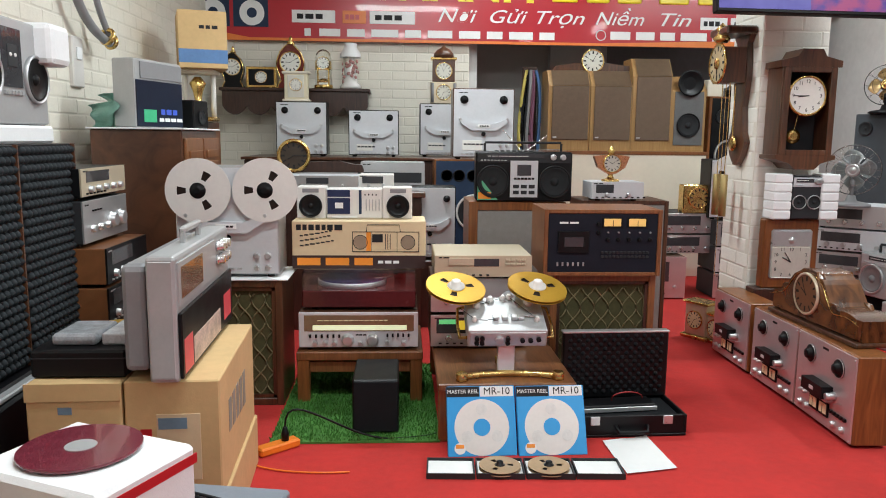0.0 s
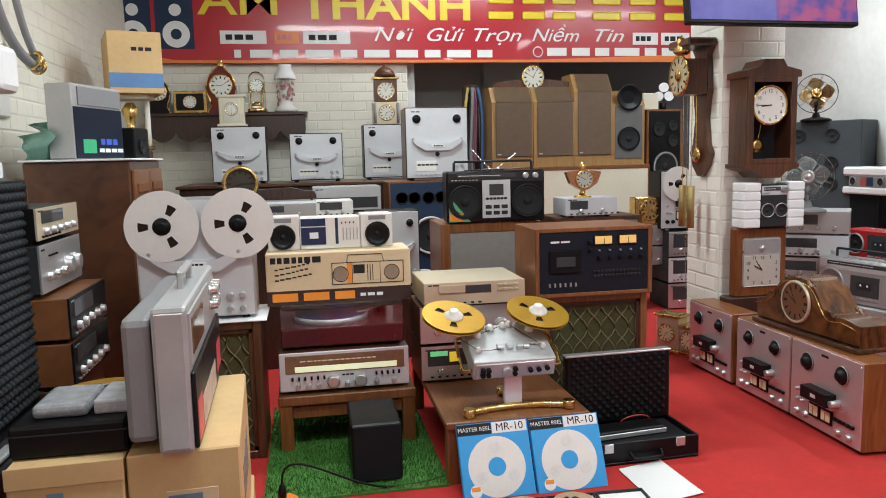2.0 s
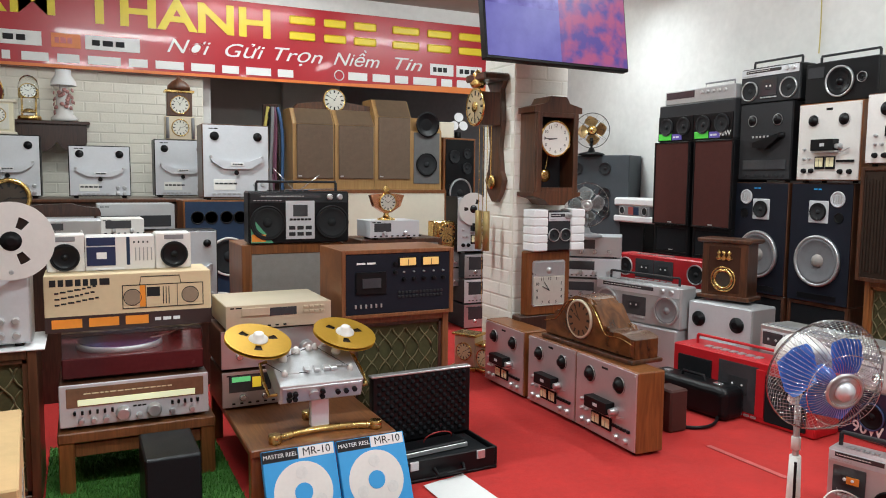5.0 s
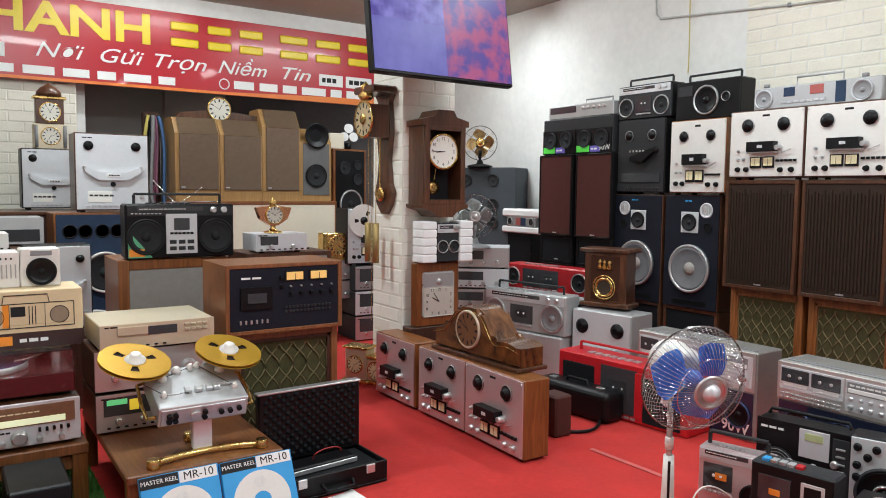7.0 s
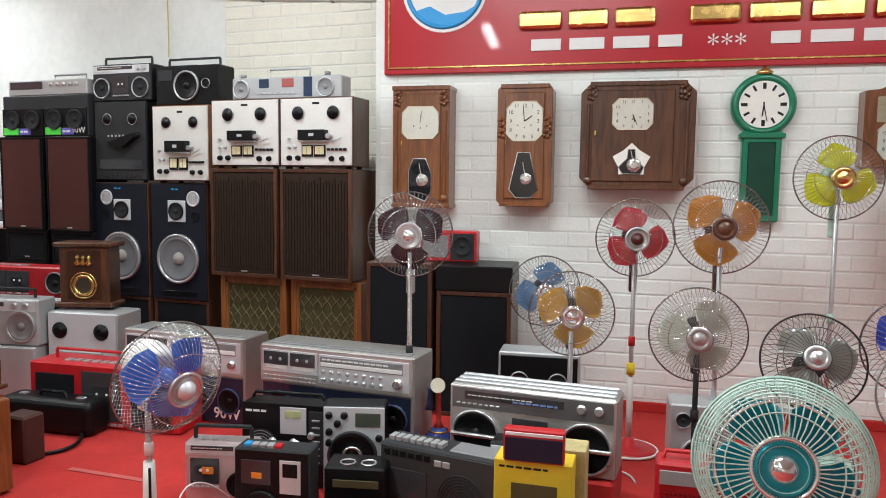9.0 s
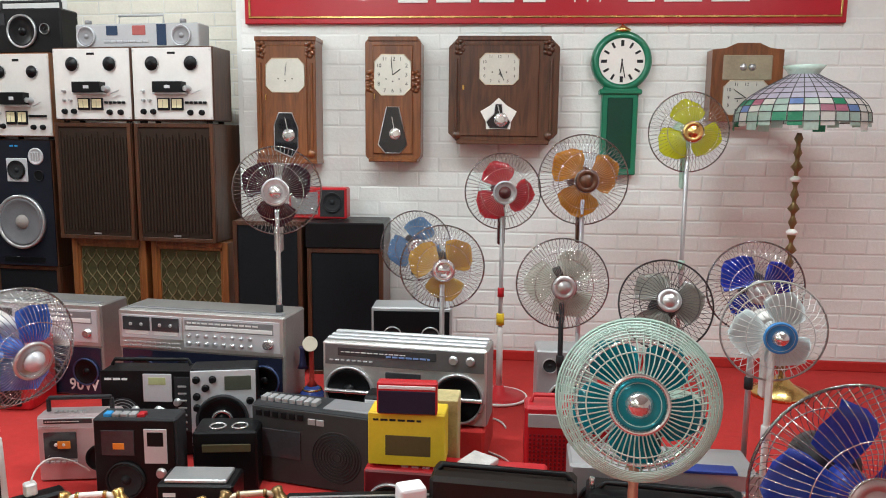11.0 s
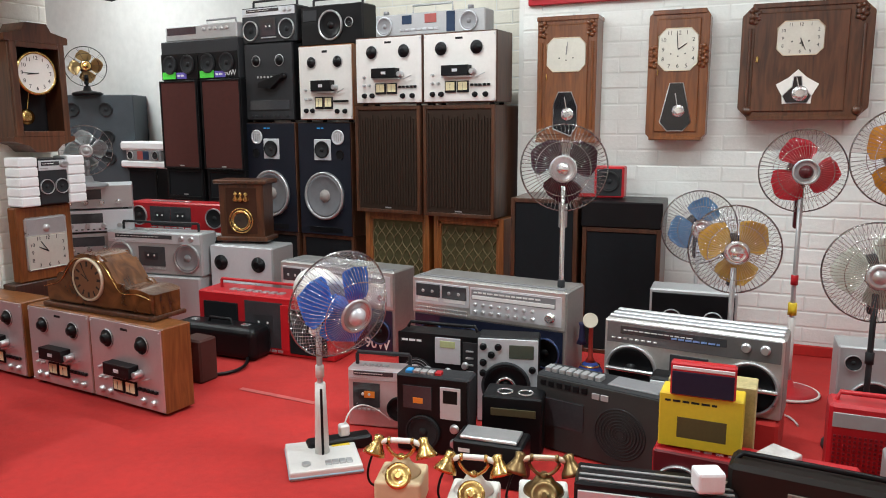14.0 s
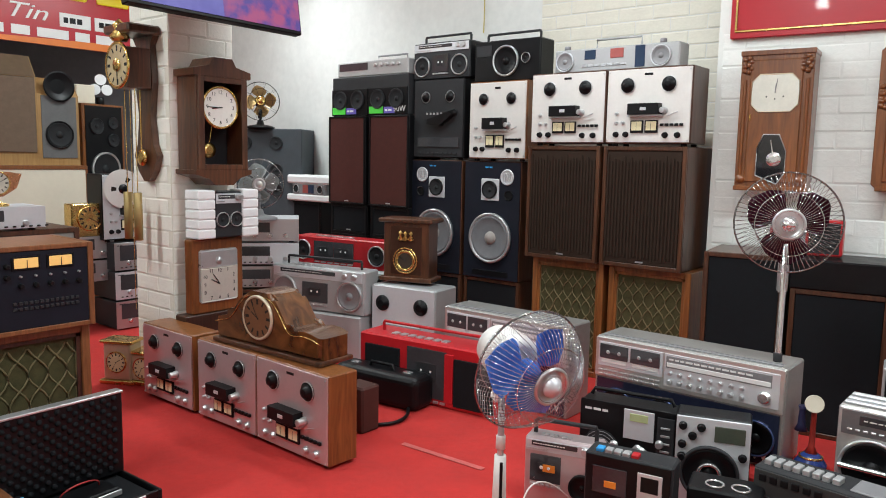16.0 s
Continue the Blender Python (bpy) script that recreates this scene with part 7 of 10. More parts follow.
def box_clock(u0, u1, z0, z1, d, label, octo, win, wood_m=CLOCKW, carve=True, cut=0.0, time=(12, 5), side=0.0, oct_z=1.0, numerals=True, star=False):
    w, h = u1 - u0, z1 - z0
    c = thing("wall_clock", label, "clock", on_wall((u0 + u1) / 2, z0), "clocks on the white wall")
    k = cut
    o_ = [(-w / 2 + k, 0), (w / 2 - k, 0), (w / 2, k), (w / 2, h - k), (w / 2 - k, h), (-w / 2 + k, h), (-w / 2, h - k), (-w / 2, k)] if k else [(-w / 2, 0), (w / 2, 0), (w / 2, h), (-w / 2, h)]
    bm_ = nb()
    prism(bm_, o_, -d, 0)
    bmesh.ops.bevel(bm_, geom=bm_.edges[:], offset=0.003, segments=1, affect="EDGES")
    part("case", bm_, wood_m, c)
    part("cornice", box(nb(), -w / 2 + k - 0.004, -d - 0.006, h - 0.016, w / 2 - k + 0.004, 0, h + 0.006, 0.003), wood_m, c)
    part("plinth", box(nb(), -w / 2 + k - 0.004, -d - 0.006, -0.008, w / 2 - k + 0.004, 0, 0.012, 0.003), wood_m, c)
    part("hook", tube(nb(), [(0, -0.01, h), (0, -0.01, h + 0.03)], 0.004), STEEL, c)
    ds = w * side
    part("door", box(nb(), -w * 0.36 + ds, -d - 0.008, 0.03, w * 0.36 + ds, -d + 0.002, h - 0.035, 0.004), wood_m, c)
    cut_dial(c, ds, h * 0.70, octo, octo * oct_z, -d - 0.007, numerals, time)
    if star:
        sv = nb()
        prism(sv, [(ds + a * w, b_ * h) for a, b_ in ((-0.11, 0.13), (0.11, 0.13), (0.115, 0.20), (0.165, 0.30), (0.07, 0.36), (0.0, 0.43), (-0.07, 0.36), (-0.165, 0.30), (-0.115, 0.20))], -d - 0.009, -d - 0.007)
        part("window_lining", sv, DIALW, c, "white scalloped lining round the pendulum window")
    wn = nb()
    prism(wn, [(ds + a * w, b_ * h) for a, b_ in win], -d - 0.011, -d - 0.007)
    g_ = part("pendulum_window", wn, mat("clock_glass", (0.015, 0.014, 0.016), 0.08, vary=0.2, coat=0.8), c, "dark bevelled pendulum window")
    part("pendulum_bob", lathe(nb(), (ds + 0.012, -d - 0.011, h * 0.22), "-y", [(min(0.034, w * 0.11), 0), (min(0.032, w * 0.10), 0.003), (0.012, 0.005)], 24), CHROME, g_)
    part("pendulum_rod", tube(nb(), [(ds + 0.012, -d - 0.0125, h * 0.22), (ds - 0.004, -d - 0.0125, h * 0.36)], 0.003, 6), CHROME, g_)
    part("window_rim", tube(nb(), [(ds + a * w, -d - 0.011, b_ * h) for a, b_ in win + [win[0]]], 0.0025, 5), STEEL, g_)
    part("latch", box(nb(), -w * 0.335 + ds, -d - 0.02, h * 0.50, -w * 0.315 + ds, -d - 0.006, h * 0.55, 0.002), GOLD, c)
    if carve:
        for sx in (-1, 1):
            for zc_ in ((0.88, 0.93) if carve == 1 else (0.60, 0.65, 0.70)):
                cvm = nb()
                for k_ in range(5):
                    a = k_ * 1.256
                    lathe(cvm, (sx * w * 0.40 + 0.016 * math.cos(a), -d, zc_ * h + 0.016 * math.sin(a)), "-y", [(0.013, 0), (0.010, 0.008), (0.002, 0.011)], 8)
                part("carved_flower", cvm, wood_m, c)
            if carve == 1:
                cvm = nb()
                tube(cvm, [(sx * w * 0.43, -d - 0.002, h * 0.1), (sx * w * 0.43, -d - 0.002, h * 0.8)], 0.008, 6)
                lathe(cvm, (sx * w * 0.42, -d, h * 0.07), "-y", [(0.022, 0), (0.018, 0.008), (0.003, 0.012)], 10)
                part("carved_rail", cvm, wood_m, c)
    return c


hexw = [(-0.16, 0.12), (0.0, 0.05), (0.16, 0.12), (0.20, 0.25), (0.10, 0.38), (-0.08, 0.38), (-0.20, 0.28)]
box_clock(-1.65, -1.355, 1.005, 1.60, 0.14, "brown carved wall clock with square silvered dial", 0.095, [(-0.2, 0.10), (0.1, 0.04), (0.2, 0.12), (0.2, 0.28), (0.1, 0.40), (-0.12, 0.40), (-0.2, 0.30)], CLOCKW, 1, time=(12.1, 1), oct_z=0.84, numerals=False)
box_clock(-1.115, -0.845, 1.02, 1.60, 0.13, "orange-brown wall clock with octagonal dial and fan window", 0.088, [(-0.26, 0.13), (-0.13, 0.06), (0.13, 0.06), (0.26, 0.13), (0.11, 0.44), (-0.11, 0.44)], CLOCKW, 2, 0.02, (1.9, 59), oct_z=1.08)
box_clock(-0.71, -0.19, 1.11, 1.60, 0.15, "wide dark veneered wall clock with small star window", 0.092, [(-0.08, 0.135), (0.08, 0.135), (0.11, 0.20), (0.04, 0.28), (0.03, 0.37), (-0.03, 0.37), (-0.04, 0.28), (-0.11, 0.20)], CLOCKD, 1, 0.045, (5.6, 27), side=-0.04, oct_z=0.78, star=True)
gcl2 = thing("wall_clock", "round green-framed wall clock with Roman dial and long case", "clock", on_wall(0.11, 0.96))
part("case", box(nb(), -0.085, -0.06, 0, 0.085, 0, 0.42, 0.006), GREENL, gcl2)
part("case_panel", box(nb(), -0.06, -0.064, 0.03, 0.06, -0.058, 0.37, 0.004), mat("dark_green_glass", (0.01, 0.06, 0.04), 0.15, coat=0.5), gcl2)
part("shelf", box(nb(), -0.10, -0.07, 0.385, 0.10, 0, 0.41, 0.005), GREENL, gcl2)
part("frame", lathe(nb(), (0, 0, 0.54), "-y", [(0.142, 0), (0.142, 0.05), (0.128, 0.07), (0.112, 0.065), (0.108, 0.05)], 44), GREENL, gcl2)
dial(gcl2, 0, 0.54, 0.108, -0.055, DIALW, None, "marks", (6.2, 28))
part("crest", lathe(nb(), (0, -0.04, 0.675), "z", [(0.03, 0), (0.04, 0.012), (0.01, 0.03), (0.002, 0.04)], 14), GOLD, gcl2)
kc = thing("wall_clock", "brown wall clock with arched top and square dial", "clock", on_wall(0.68, 1.22))
part("case", prism(nb(), list(reversed([(-0.162, 0), (-0.162, 0.33), (-0.1, 0.337), (-0.05, 0.36), (0.05, 0.36), (0.1, 0.337), (0.162, 0.33), (0.162, 0)])), -0.1, 0), CLOCKW, kc)
part("glass_panel", box(nb(), -0.112, -0.106, 0.19, 0.112, -0.098, 0.305, 0.004), mat("pale_clock_glass", (0.34, 0.29, 0.20), 0.1, coat=0.7, vary=0.2), kc)
cut_dial(kc, 0, 0.11, 0.104, 0.078, -0.1, True, (8.75, 52))
for x in (-0.02, 0.02):
    part("bell", lathe(nb(), (x, -0.104, 0.25), "-y", [(0.018, 0), (0.012, 0.01), (0.002, 0.013)], 16), STEEL, kc)

# ---- right side: towers of speakers, tape decks and boomboxes ----
for y in (2.83, 2.38):
    lattice_speaker(pose(3.66, y, 0, 0, 0, -90), 0.42, 0.60, 0.33, "oak floor speaker with green leaf lattice grille", TEAKV, LATT, "oak lattice speakers")
for y in (2.855, 2.415):
    cloth_speaker(pose(3.62, y, 0.602, 0, 0, -90), 0.42, 0.585, 0.32, RIDGE, WALNUTV, "dark brown speaker with ridged grille on an oak speaker", None, "dark ridged speakers", True)
for y in (2.835, 2.405):
    reel_deck(pose(3.60, y, 1.188, 0, 0, -90), 0.425, 0.365, 0.20, WHITEP, WALNUTV, "small", "white-faced tape deck with black hubs on the dark speakers", group="white tape decks")
sbx = thing("boombox", "long silver radio cassette with round tweeters", "boombox", pose(3.65, 2.61, 1.554, 0, 0, -90))
part("body", box(nb(), -0.33, 0, 0, 0.33, 0.11, 0.115, 0.006), LGREYP, sbx)
for x in (-0.27, 0.24):
    driver(sbx, x, 0.055, 0.05, GREYP, SILVERL, -0.001, "speaker")
    part("tweeter", cyl(nb(), (x, 0.02, 0.115), "z", 0.016, 0.02, 18), GREYP, sbx)
plate(sbx, "blue_door", -0.16, 0.06, -0.10, 0.105, BLUEF, 0.003, 0.0)
plate(sbx, "red_door", -0.02, 0.06, 0.05, 0.105, mat("dull_red", (0.35, 0.08, 0.07), 0.4), 0.003, 0.0)
plate(sbx, "dark_panel", 0.11, 0.01, 0.16, 0.11, BLUEF, 0.003, 0.0)
buttons(sbx, [(-0.16 + i * 0.035, 0.03) for i in range(7)], 0.028, 0.012, STEEL, 0.004)
part("handle", tube(nb(), [(-0.12, 0.05, 0.115), (-0.12, 0.05, 0.16), (0.12, 0.05, 0.16), (0.12, 0.05, 0.115)], 0.006, 8), LGREYP, sbx)

for y, fl in ((3.785, -1), (3.37, 1)):
    cloth_speaker(pose(3.74, y, 0, 0, 0, -90), 0.39, 0.425, 0.3, BLACKM, WALNUTV, "dark low speaker under a larger one", None, "low dark speakers")
    three_way(pose(3.72, y, 0.426, 0, 0, -90), 0.39, 0.675, 0.32, "black three-way speaker with large grey woofer", fl, "three-way speakers")
reel_deck(pose(3.72, 3.78, 1.103, 0, 0, -90), 0.385, 0.475, 0.24, DGREYP, BLACK, "black", "dark grey tape deck with black head arm")
reel_deck(pose(3.70, 3.335, 1.103, 0, 0, -90), 0.39, 0.44, 0.24, WHITEP, TEAKV, "small", "white-faced tape deck with wooden sides")
boombox(pose(3.74, 3.78, 1.58, 0, 0, -90), 0.43, 0.215, 0.14, DGREYP, BLACK, "dark grey boombox with carrying handle", (0.34, 0.34), 0.28, 0.36, 0.25, (0.36, 0.64, 0.2, 0.66), True, False, CONE, 21)
b1 = boombox(pose(3.74, 3.31, 1.545, 0, 0, -90), 0.44, 0.225, 0.15, BLACK, BLACK, "black radio with one large round speaker and handle", None, 0.3, 0.4, 0.0, None, True, False, CONE, 22)
driver(b1, 0.0, 0.11, 0.085, BLACK, STEEL, 0.003, "speaker")
driver(b1, 0.13, 0.12, 0.028, BLACK, STEEL, 0.003, "tweeter")
plate(b1, "tuner_window", -0.20, 0.14, -0.10, 0.20, DGREYP, 0.003, 0.003)
for y in (4.515, 4.14):
    cloth_speaker(pose(3.70, y, 0.60, 0, 0, -90), 0.335, 0.2, 0.28, BLACKM, BLACK, "small black speaker with silver badge", None, "small black speakers")
    cloth_speaker(pose(3.70, y, 0.0, 0, 0, -90), 0.335, 0.599, 0.28, BLACKM, BLACK, "black floor speaker in a tall stack", None, "black floor speakers")
    cloth_speaker(pose(3.68, y, 0.802, 0, 0, -90), 0.335, 0.57, 0.28, GRILLBR, BLACK, "upright speaker with reddish brown grille", None, "red-brown speakers", t=0.01)
gx = thing("stereo_system", "silver stereo with black speakers and green cartons labels", "stereo", pose(3.70, 4.345, 1.375, 0, 0, -90))
part("body", box(nb(), -0.34, 0.01, 0, 0.34, 0.2, 0.25, 0.006), DGREYP, gx)
for x0 in (-0.335, 0.005):
    plate(gx, "speaker_front", x0, 0.005, x0 + 0.33, 0.17, BLACK, 0.008, 0.01)
    driver(gx, x0 + 0.085, 0.10, 0.06, CONE, DGREYP, 0.001, "speaker")
    driver(gx, x0 + 0.245, 0.10, 0.06, CONE, DGREYP, 0.001, "speaker")
    plate(gx, "green_label", x0 + 0.01, 0.01, x0 + 0.13, 0.055, mat("lime_print", (0.10, 0.75, 0.08), 0.4), 0.003, 0.001)
    plate(gx, "violet_label", x0 + 0.14, 0.01, x0 + 0.23, 0.05, mat("violet_print", (0.16, 0.12, 0.55), 0.4), 0.003, 0.001)
    bars(gx, "text_bar", x0 + 0.15, 0.03, 0.012, 2, 0.03, WHITE, -0.002, 3)
words("power_mark", "90W", 0.05, WHITE, gx, pose(0.28, -0.004, 0.035), 0.0005)
tp_ = part("tuner_unit", box(nb(), -0.30, 0.02, 0.251, 0.33, 0.2, 0.345, 0.006), LGREYP, gx)
plate(tp_, "tuner_window", -0.28, 0.29, -0.02, 0.335, SMOKE, 0.003, 0.02)
knobs(tp_, [(0.05 + i * 0.05, 0.315) for i in range(5)], 0.012, STEEL, 0.012, y=0.02)
part("handle", tube(nb(), [(0.0, 0.1, 0.345), (0.0, 0.1, 0.38), (0.25, 0.1, 0.38), (0.25, 0.1, 0.345)], 0.006, 8), GREYP, gx)

# things behind and right of the pillar
cloth_speaker(pose(3.88, 5.25, 0.37, 0, 0, -90), 0.50, 0.41, 0.15, BLACKM, BLACK, "plain black speaker box")
solid("wood_block", box(nb(), -0.3, 0, 0, 0.3, 0.16, 0.369, 0.004), TEAK, "brown wooden box under a black speaker", "box", pose(3.88, 5.25, 0, 0, 0, -90))
fo = thing("packed_radio", "small red and blue radio in white packing foam", "radio", pose(3.84, 5.09, 0.782, 0, 0, -90))
part("foam_base", box(nb(), -0.24, 0, 0, 0.24, 0.16, 0.05, 0.01), FOAM, fo)
part("radio_body", box(nb(), -0.18, 0.005, 0.05, 0.18, 0.12, 0.125, 0.006), GREYP, fo)
plate(fo, "red_patch", -0.06, 0.06, 0.0, 0.12, mat("dull_red", (0.35, 0.08, 0.07), 0.4), 0.003, 0.005)
plate(fo, "blue_patch", 0.0, 0.06, 0.06, 0.12, BLUEF, 0.003, 0.005)
for x in (-0.13, 0.13):
    driver(fo, x, 0.09, 0.03, CONE, STEEL, 0.004, "speaker")
part("foam_top", box(nb(), -0.24, 0, 0.125, 0.24, 0.16, 0.19, 0.014), FOAM, fo)
dk = thing("loudspeaker", "large dark blue-grey speaker cabinet with two ports", "speaker", pose(3.78, 5.46, 0, 0, 0, -60))
case(dk, 0.52, 0.28, 1.305, mat("slate_cabinet", (0.06, 0.07, 0.08), 0.5, vary=0.1), 0.006, 0.0, "cabinet")
for x, z in ((-0.18, 1.2), (0.06, 1.2), (0.06, 1.0), (0.06, 0.85)):
    driver(dk, x, z, 0.05, CONE, DGREYP, -0.001, "driver")
fan(pose(3.74, 5.50, 1.306, 0, 0, -35), 0.14, mat("brass_blade", (0.45, 0.30, 0.14), 0.3, 0.8), 0.20, "antique black desk fan with brass blades", BLACK, 4, BLACK, base_m=BLACK, wires=10, hub=GOLD)
am = [(0.355, 0.13, WALNUT, SILVER), (0.487, 0.13, SILVERL, SILVERL), (0.618, 0.135, SILVERL, SILVER)]
cloth_speaker(pose(2.86, 4.33, 0, 0, 0, -40), 0.44, 0.354, 0.3, BLACKM, WALNUTV, "dark speaker at the bottom of a stack")
for i, (z, h, b_, f_) in enumerate(am):
    component(pose(2.86, 4.33, z, 0, 0, -40), 0.40, h, 0.3, f_, b_, "silver component in a stack behind the pillar", "amplifier", 4, (0.1, 0.4, 0.6, 0.85), seed=50 + i, group="stack behind the pillar")
gf = fan(pose(2.80, 4.28, 0.754, 0, 0, -35), 0.135, mat("grey_blade", (0.32, 0.34, 0.34), 0.35, 0.5), 0.2, "small grey metal desk fan", STEEL, 4, GREYP, base_m=GREYP, wires=18, hub=STEEL)
# stack left of the pillar
sx_ = [(2.12, 5.35, 0.0, 0.40, 0.30, PINKS, "rose-faced amplifier on the carpet"), (2.36, 5.45, 0.302, 0.42, 0.14, SILVER, "silver component in the stack beside the pillar"), (2.36, 5.45, 0.444, 0.42, 0.15, SILVER, "silver component in the stack beside the pillar")]
for i, (x, y, z, w, h, f_, lb) in enumerate(sx_):
    component(pose(x, y, z), w, h, 0.34, f_, WALNUT if i != 2 else DGREYP, lb, "amplifier", 4, (0.1, 0.4, 0.7, 0.88), seed=60 + i)
for i in range(3):
    component(pose(2.72, 5.35, 0.0 + i * 0.185), 0.40, 0.182, 0.3, SILVER if i != 1 else SILVERL, DGREYP, "silver cassette deck in the stack by the pillar", "cassette deck", 3, (0.08, 0.35, 0.5, 0.9), seed=70 + i, group="cassette decks by the pillar")
reel_deck(pose(2.66, 5.4, 0.556), 0.36, 0.42, 0.2, SILVERL, BLACK, "small", "tape deck with one white reel beside the pillar", [(-0.06, 0.33, 0.12, WHITEP)])
bc = thing("brass_clock", "square polished brass clock on the stack", "clock", pose(2.42, 5.45, 0.596))
part("case", box(nb(), -0.11, 0, 0, 0.11, 0.1, 0.20, 0.006), GOLD, bc)
dial(bc, 0, 0.11, 0.07, -0.002, GOLD, GOLD, "marks", (4, 20))
s5 = thing("loudspeaker", "wooden speaker with bare drivers in the alcove", "speaker", pose(3.06, 6.5, 0, 0, 0, 14))
case(s5, 0.38, 0.3, 1.465, TEAKV, 0.004, 0.01, "cabinet")
plate(s5, "baffle", -0.165, 0.82, 0.165, 1.45, BLACK, 0.006, 0.01)
driver(s5, 0.0, 0.98, 0.13, CONE, STEEL, 0.003)
driver(s5, -0.07, 1.30, 0.06, CONE, DGREYP, 0.003, "midrange")
driver(s5, 0.08, 1.33, 0.045, CONE, DGREYP, 0.003, "tweeter")
driver(s5, 0.08, 1.20, 0.05, CONE, DGREYP, 0.003, "midrange")
sf = thing("small_fan", "small fan with white blades on the wooden speaker", "fan", pose(3.1, 6.62, 1.467, 0, 0, -15))
part("stand", cyl(nb(), (0, 0.03, 0), "z", 0.03, 0.06, 16), BLACK, sf)
for k in range(3):
    a = radians(90 + 120 * k)
    part("blade", lathe(nb(), (0.05 * math.cos(a), 0, 0.14 + 0.05 * math.sin(a)), (0.2 * math.cos(a), -1, 0.2), [(0.042, 0), (0.042, 0.003)], 18), FOAM, sf)
tin = solid("cream_tin", box(nb(), -0.07, -0.05, 0, 0.07, 0.05, 0.14, 0.006), CREAM, "small cream tin on the wooden speaker", "tin", pose(2.96, 6.62, 1.467))
# leads and straps hang beside the oak speakers
hl = thing("hanging_leads", "bundle of dark and coloured leads hanging from a hook", "cable", pose(1.38, 6.45, 0.9))
rg = random.Random(8)
cols = [BLACK, DGREYP, mat("lead_violet", (0.24, 0.10, 0.16), 0.5), mat("lead_blue", (0.06, 0.14, 0.3), 0.5), mat("lead_yellow", (0.5, 0.42, 0.1), 0.5), GREYP]
for i in range(20):
    x0, y0 = rg.uniform(-0.07, 0.07), rg.uniform(-0.05, 0.05)
    z1 = rg.uniform(0.0, 0.35)
    part("lead", tube(nb(), bez((x0 * 0.6, y0, 0.75), (x0 * 1.5 + 0.02, y0, 0.55), (x0 * 1.3 - 0.03, y0, z1 + 0.1), (x0 * 1.2, y0, z1), 12), rg.uniform(0.006, 0.014), 6), cols[i % 6], hl)
solid("lead_post", box(nb(), -0.06, 0.06, -0.9, 0.06, 0.12, 0.78, 0.005), DARKWOOD, "dark post that carries the leads", "post", pose(1.38, 6.45, 0.9))

# ---- tape decks and clock on the carpet ----
for x, y, rz in ((1.968, 3.01, -92), (1.975, 3.425, -90), (1.975, 3.865, -90)):
    reel_deck(pose(x, y, 0, 0, 0, rz), 0.43 if y < 3.2 else 0.40, 0.345, 0.145, PINKS, TEAKV, "small", "rose-silver tape deck with walnut case on the carpet", group="tape decks on the carpet")
tm = thing("tambour_mantel_clock", "shaded brown tambour mantel clock with gilt bezel", "clock", pose(1.985, 3.215, 0.347, 0, 0, -88) @ Matrix.Scale(1.15, 4))
out = []
for k in range(41):
    x = -0.27 + 0.54 * k / 40
    z = 0.088 + 0.118 * math.exp(-((x + 0.03) / 0.125) ** 4) + 0.014 * math.sin((abs(x) - 0.12) * 21) * (abs(x) > 0.12)
    out.append((x, z))
bm = nb()
prism(bm, [(0.27, 0.012), (-0.27, 0.012)] + out, 0.03, 0.165)
bmesh.ops.bevel(bm, geom=[e for e in bm.edges if abs(e.verts[0].co.y - e.verts[1].co.y) < 1e-5], offset=0.014, segments=3, affect="EDGES")
part("case", bm, wood("tambour_wood", (0.040, 0.013, 0.004), (0.19, 0.072, 0.022), 0.25, (3, 8, 3), 0.6), tm)
part("plinth", box(nb(), -0.278, 0.02, 0, 0.278, 0.172, 0.016, 0.005, 2), CLOCKD, tm)
dial(tm, -0.03, 0.118, 0.070, 0.028, mat("tambour_dial", (0.17, 0.075, 0.035), 0.35), CHAMP, "marks", (10, 55))
ed = nb()
tube(ed, [(x, 0.028, z - 0.016) for x, z in out], 0.0016, 5)
part("gilt_line", ed, GOLD, tm)
for k, (x, y) in enumerate(((1.98, 4.31), (2.05, 4.20))):
    bq = thing("brass_clock", "square brass-framed clock standing on the carpet", "clock", pose(x, y, 0, 0, 0, -60 - 10 * k), "brass clocks on the carpet")
    part("case", box(nb(), -0.07, 0, 0.02, 0.07, 0.1, 0.2 - 0.05 * k, 0.006), CHAMP, bq)
    part("base", box(nb(), -0.09, -0.012, 0, 0.09, 0.115, 0.022, 0.005), GOLD, bq)
    part("top", box(nb(), -0.085, -0.01, 0.2 - 0.05 * k, 0.085, 0.11, 0.215 - 0.05 * k, 0.005), GOLD, bq)
    dial(bq, 0, 0.11 - 0.025 * k, 0.048, -0.001, CREAMD, GOLD, "marks", (2, 35))

# ---- boomboxes on the carpet, right ----
rb = boombox(pose(3.30, 4.18, 0.455, 0, 0, -82), 0.70, 0.17, 0.15, RED, RED, "long red boombox on a white cloth", (0.2, 0.2), 0.36, 0.5, 0.0, (0.22, 0.66, 0.15, 0.85), False, False, CONE, 31, tapes=2)
solid("white_stand", box(nb(), -0.36, -0.02, 0, 0.36, 0.22, 0.455, 0.01), FOAM, "boxes under a white cloth", "stand", pose(3.30, 4.18, 0, 0, 0, -82))
mc = thing("mantel_clock", "dark wooden mantel clock with brass dial and figures", "clock", pose(3.18, 3.53, 0.455, 0, 0, -72))
part("case", box(nb(), -0.13, 0, 0.02, 0.13, 0.13, 0.315, 0.004), CLOCKD, mc)
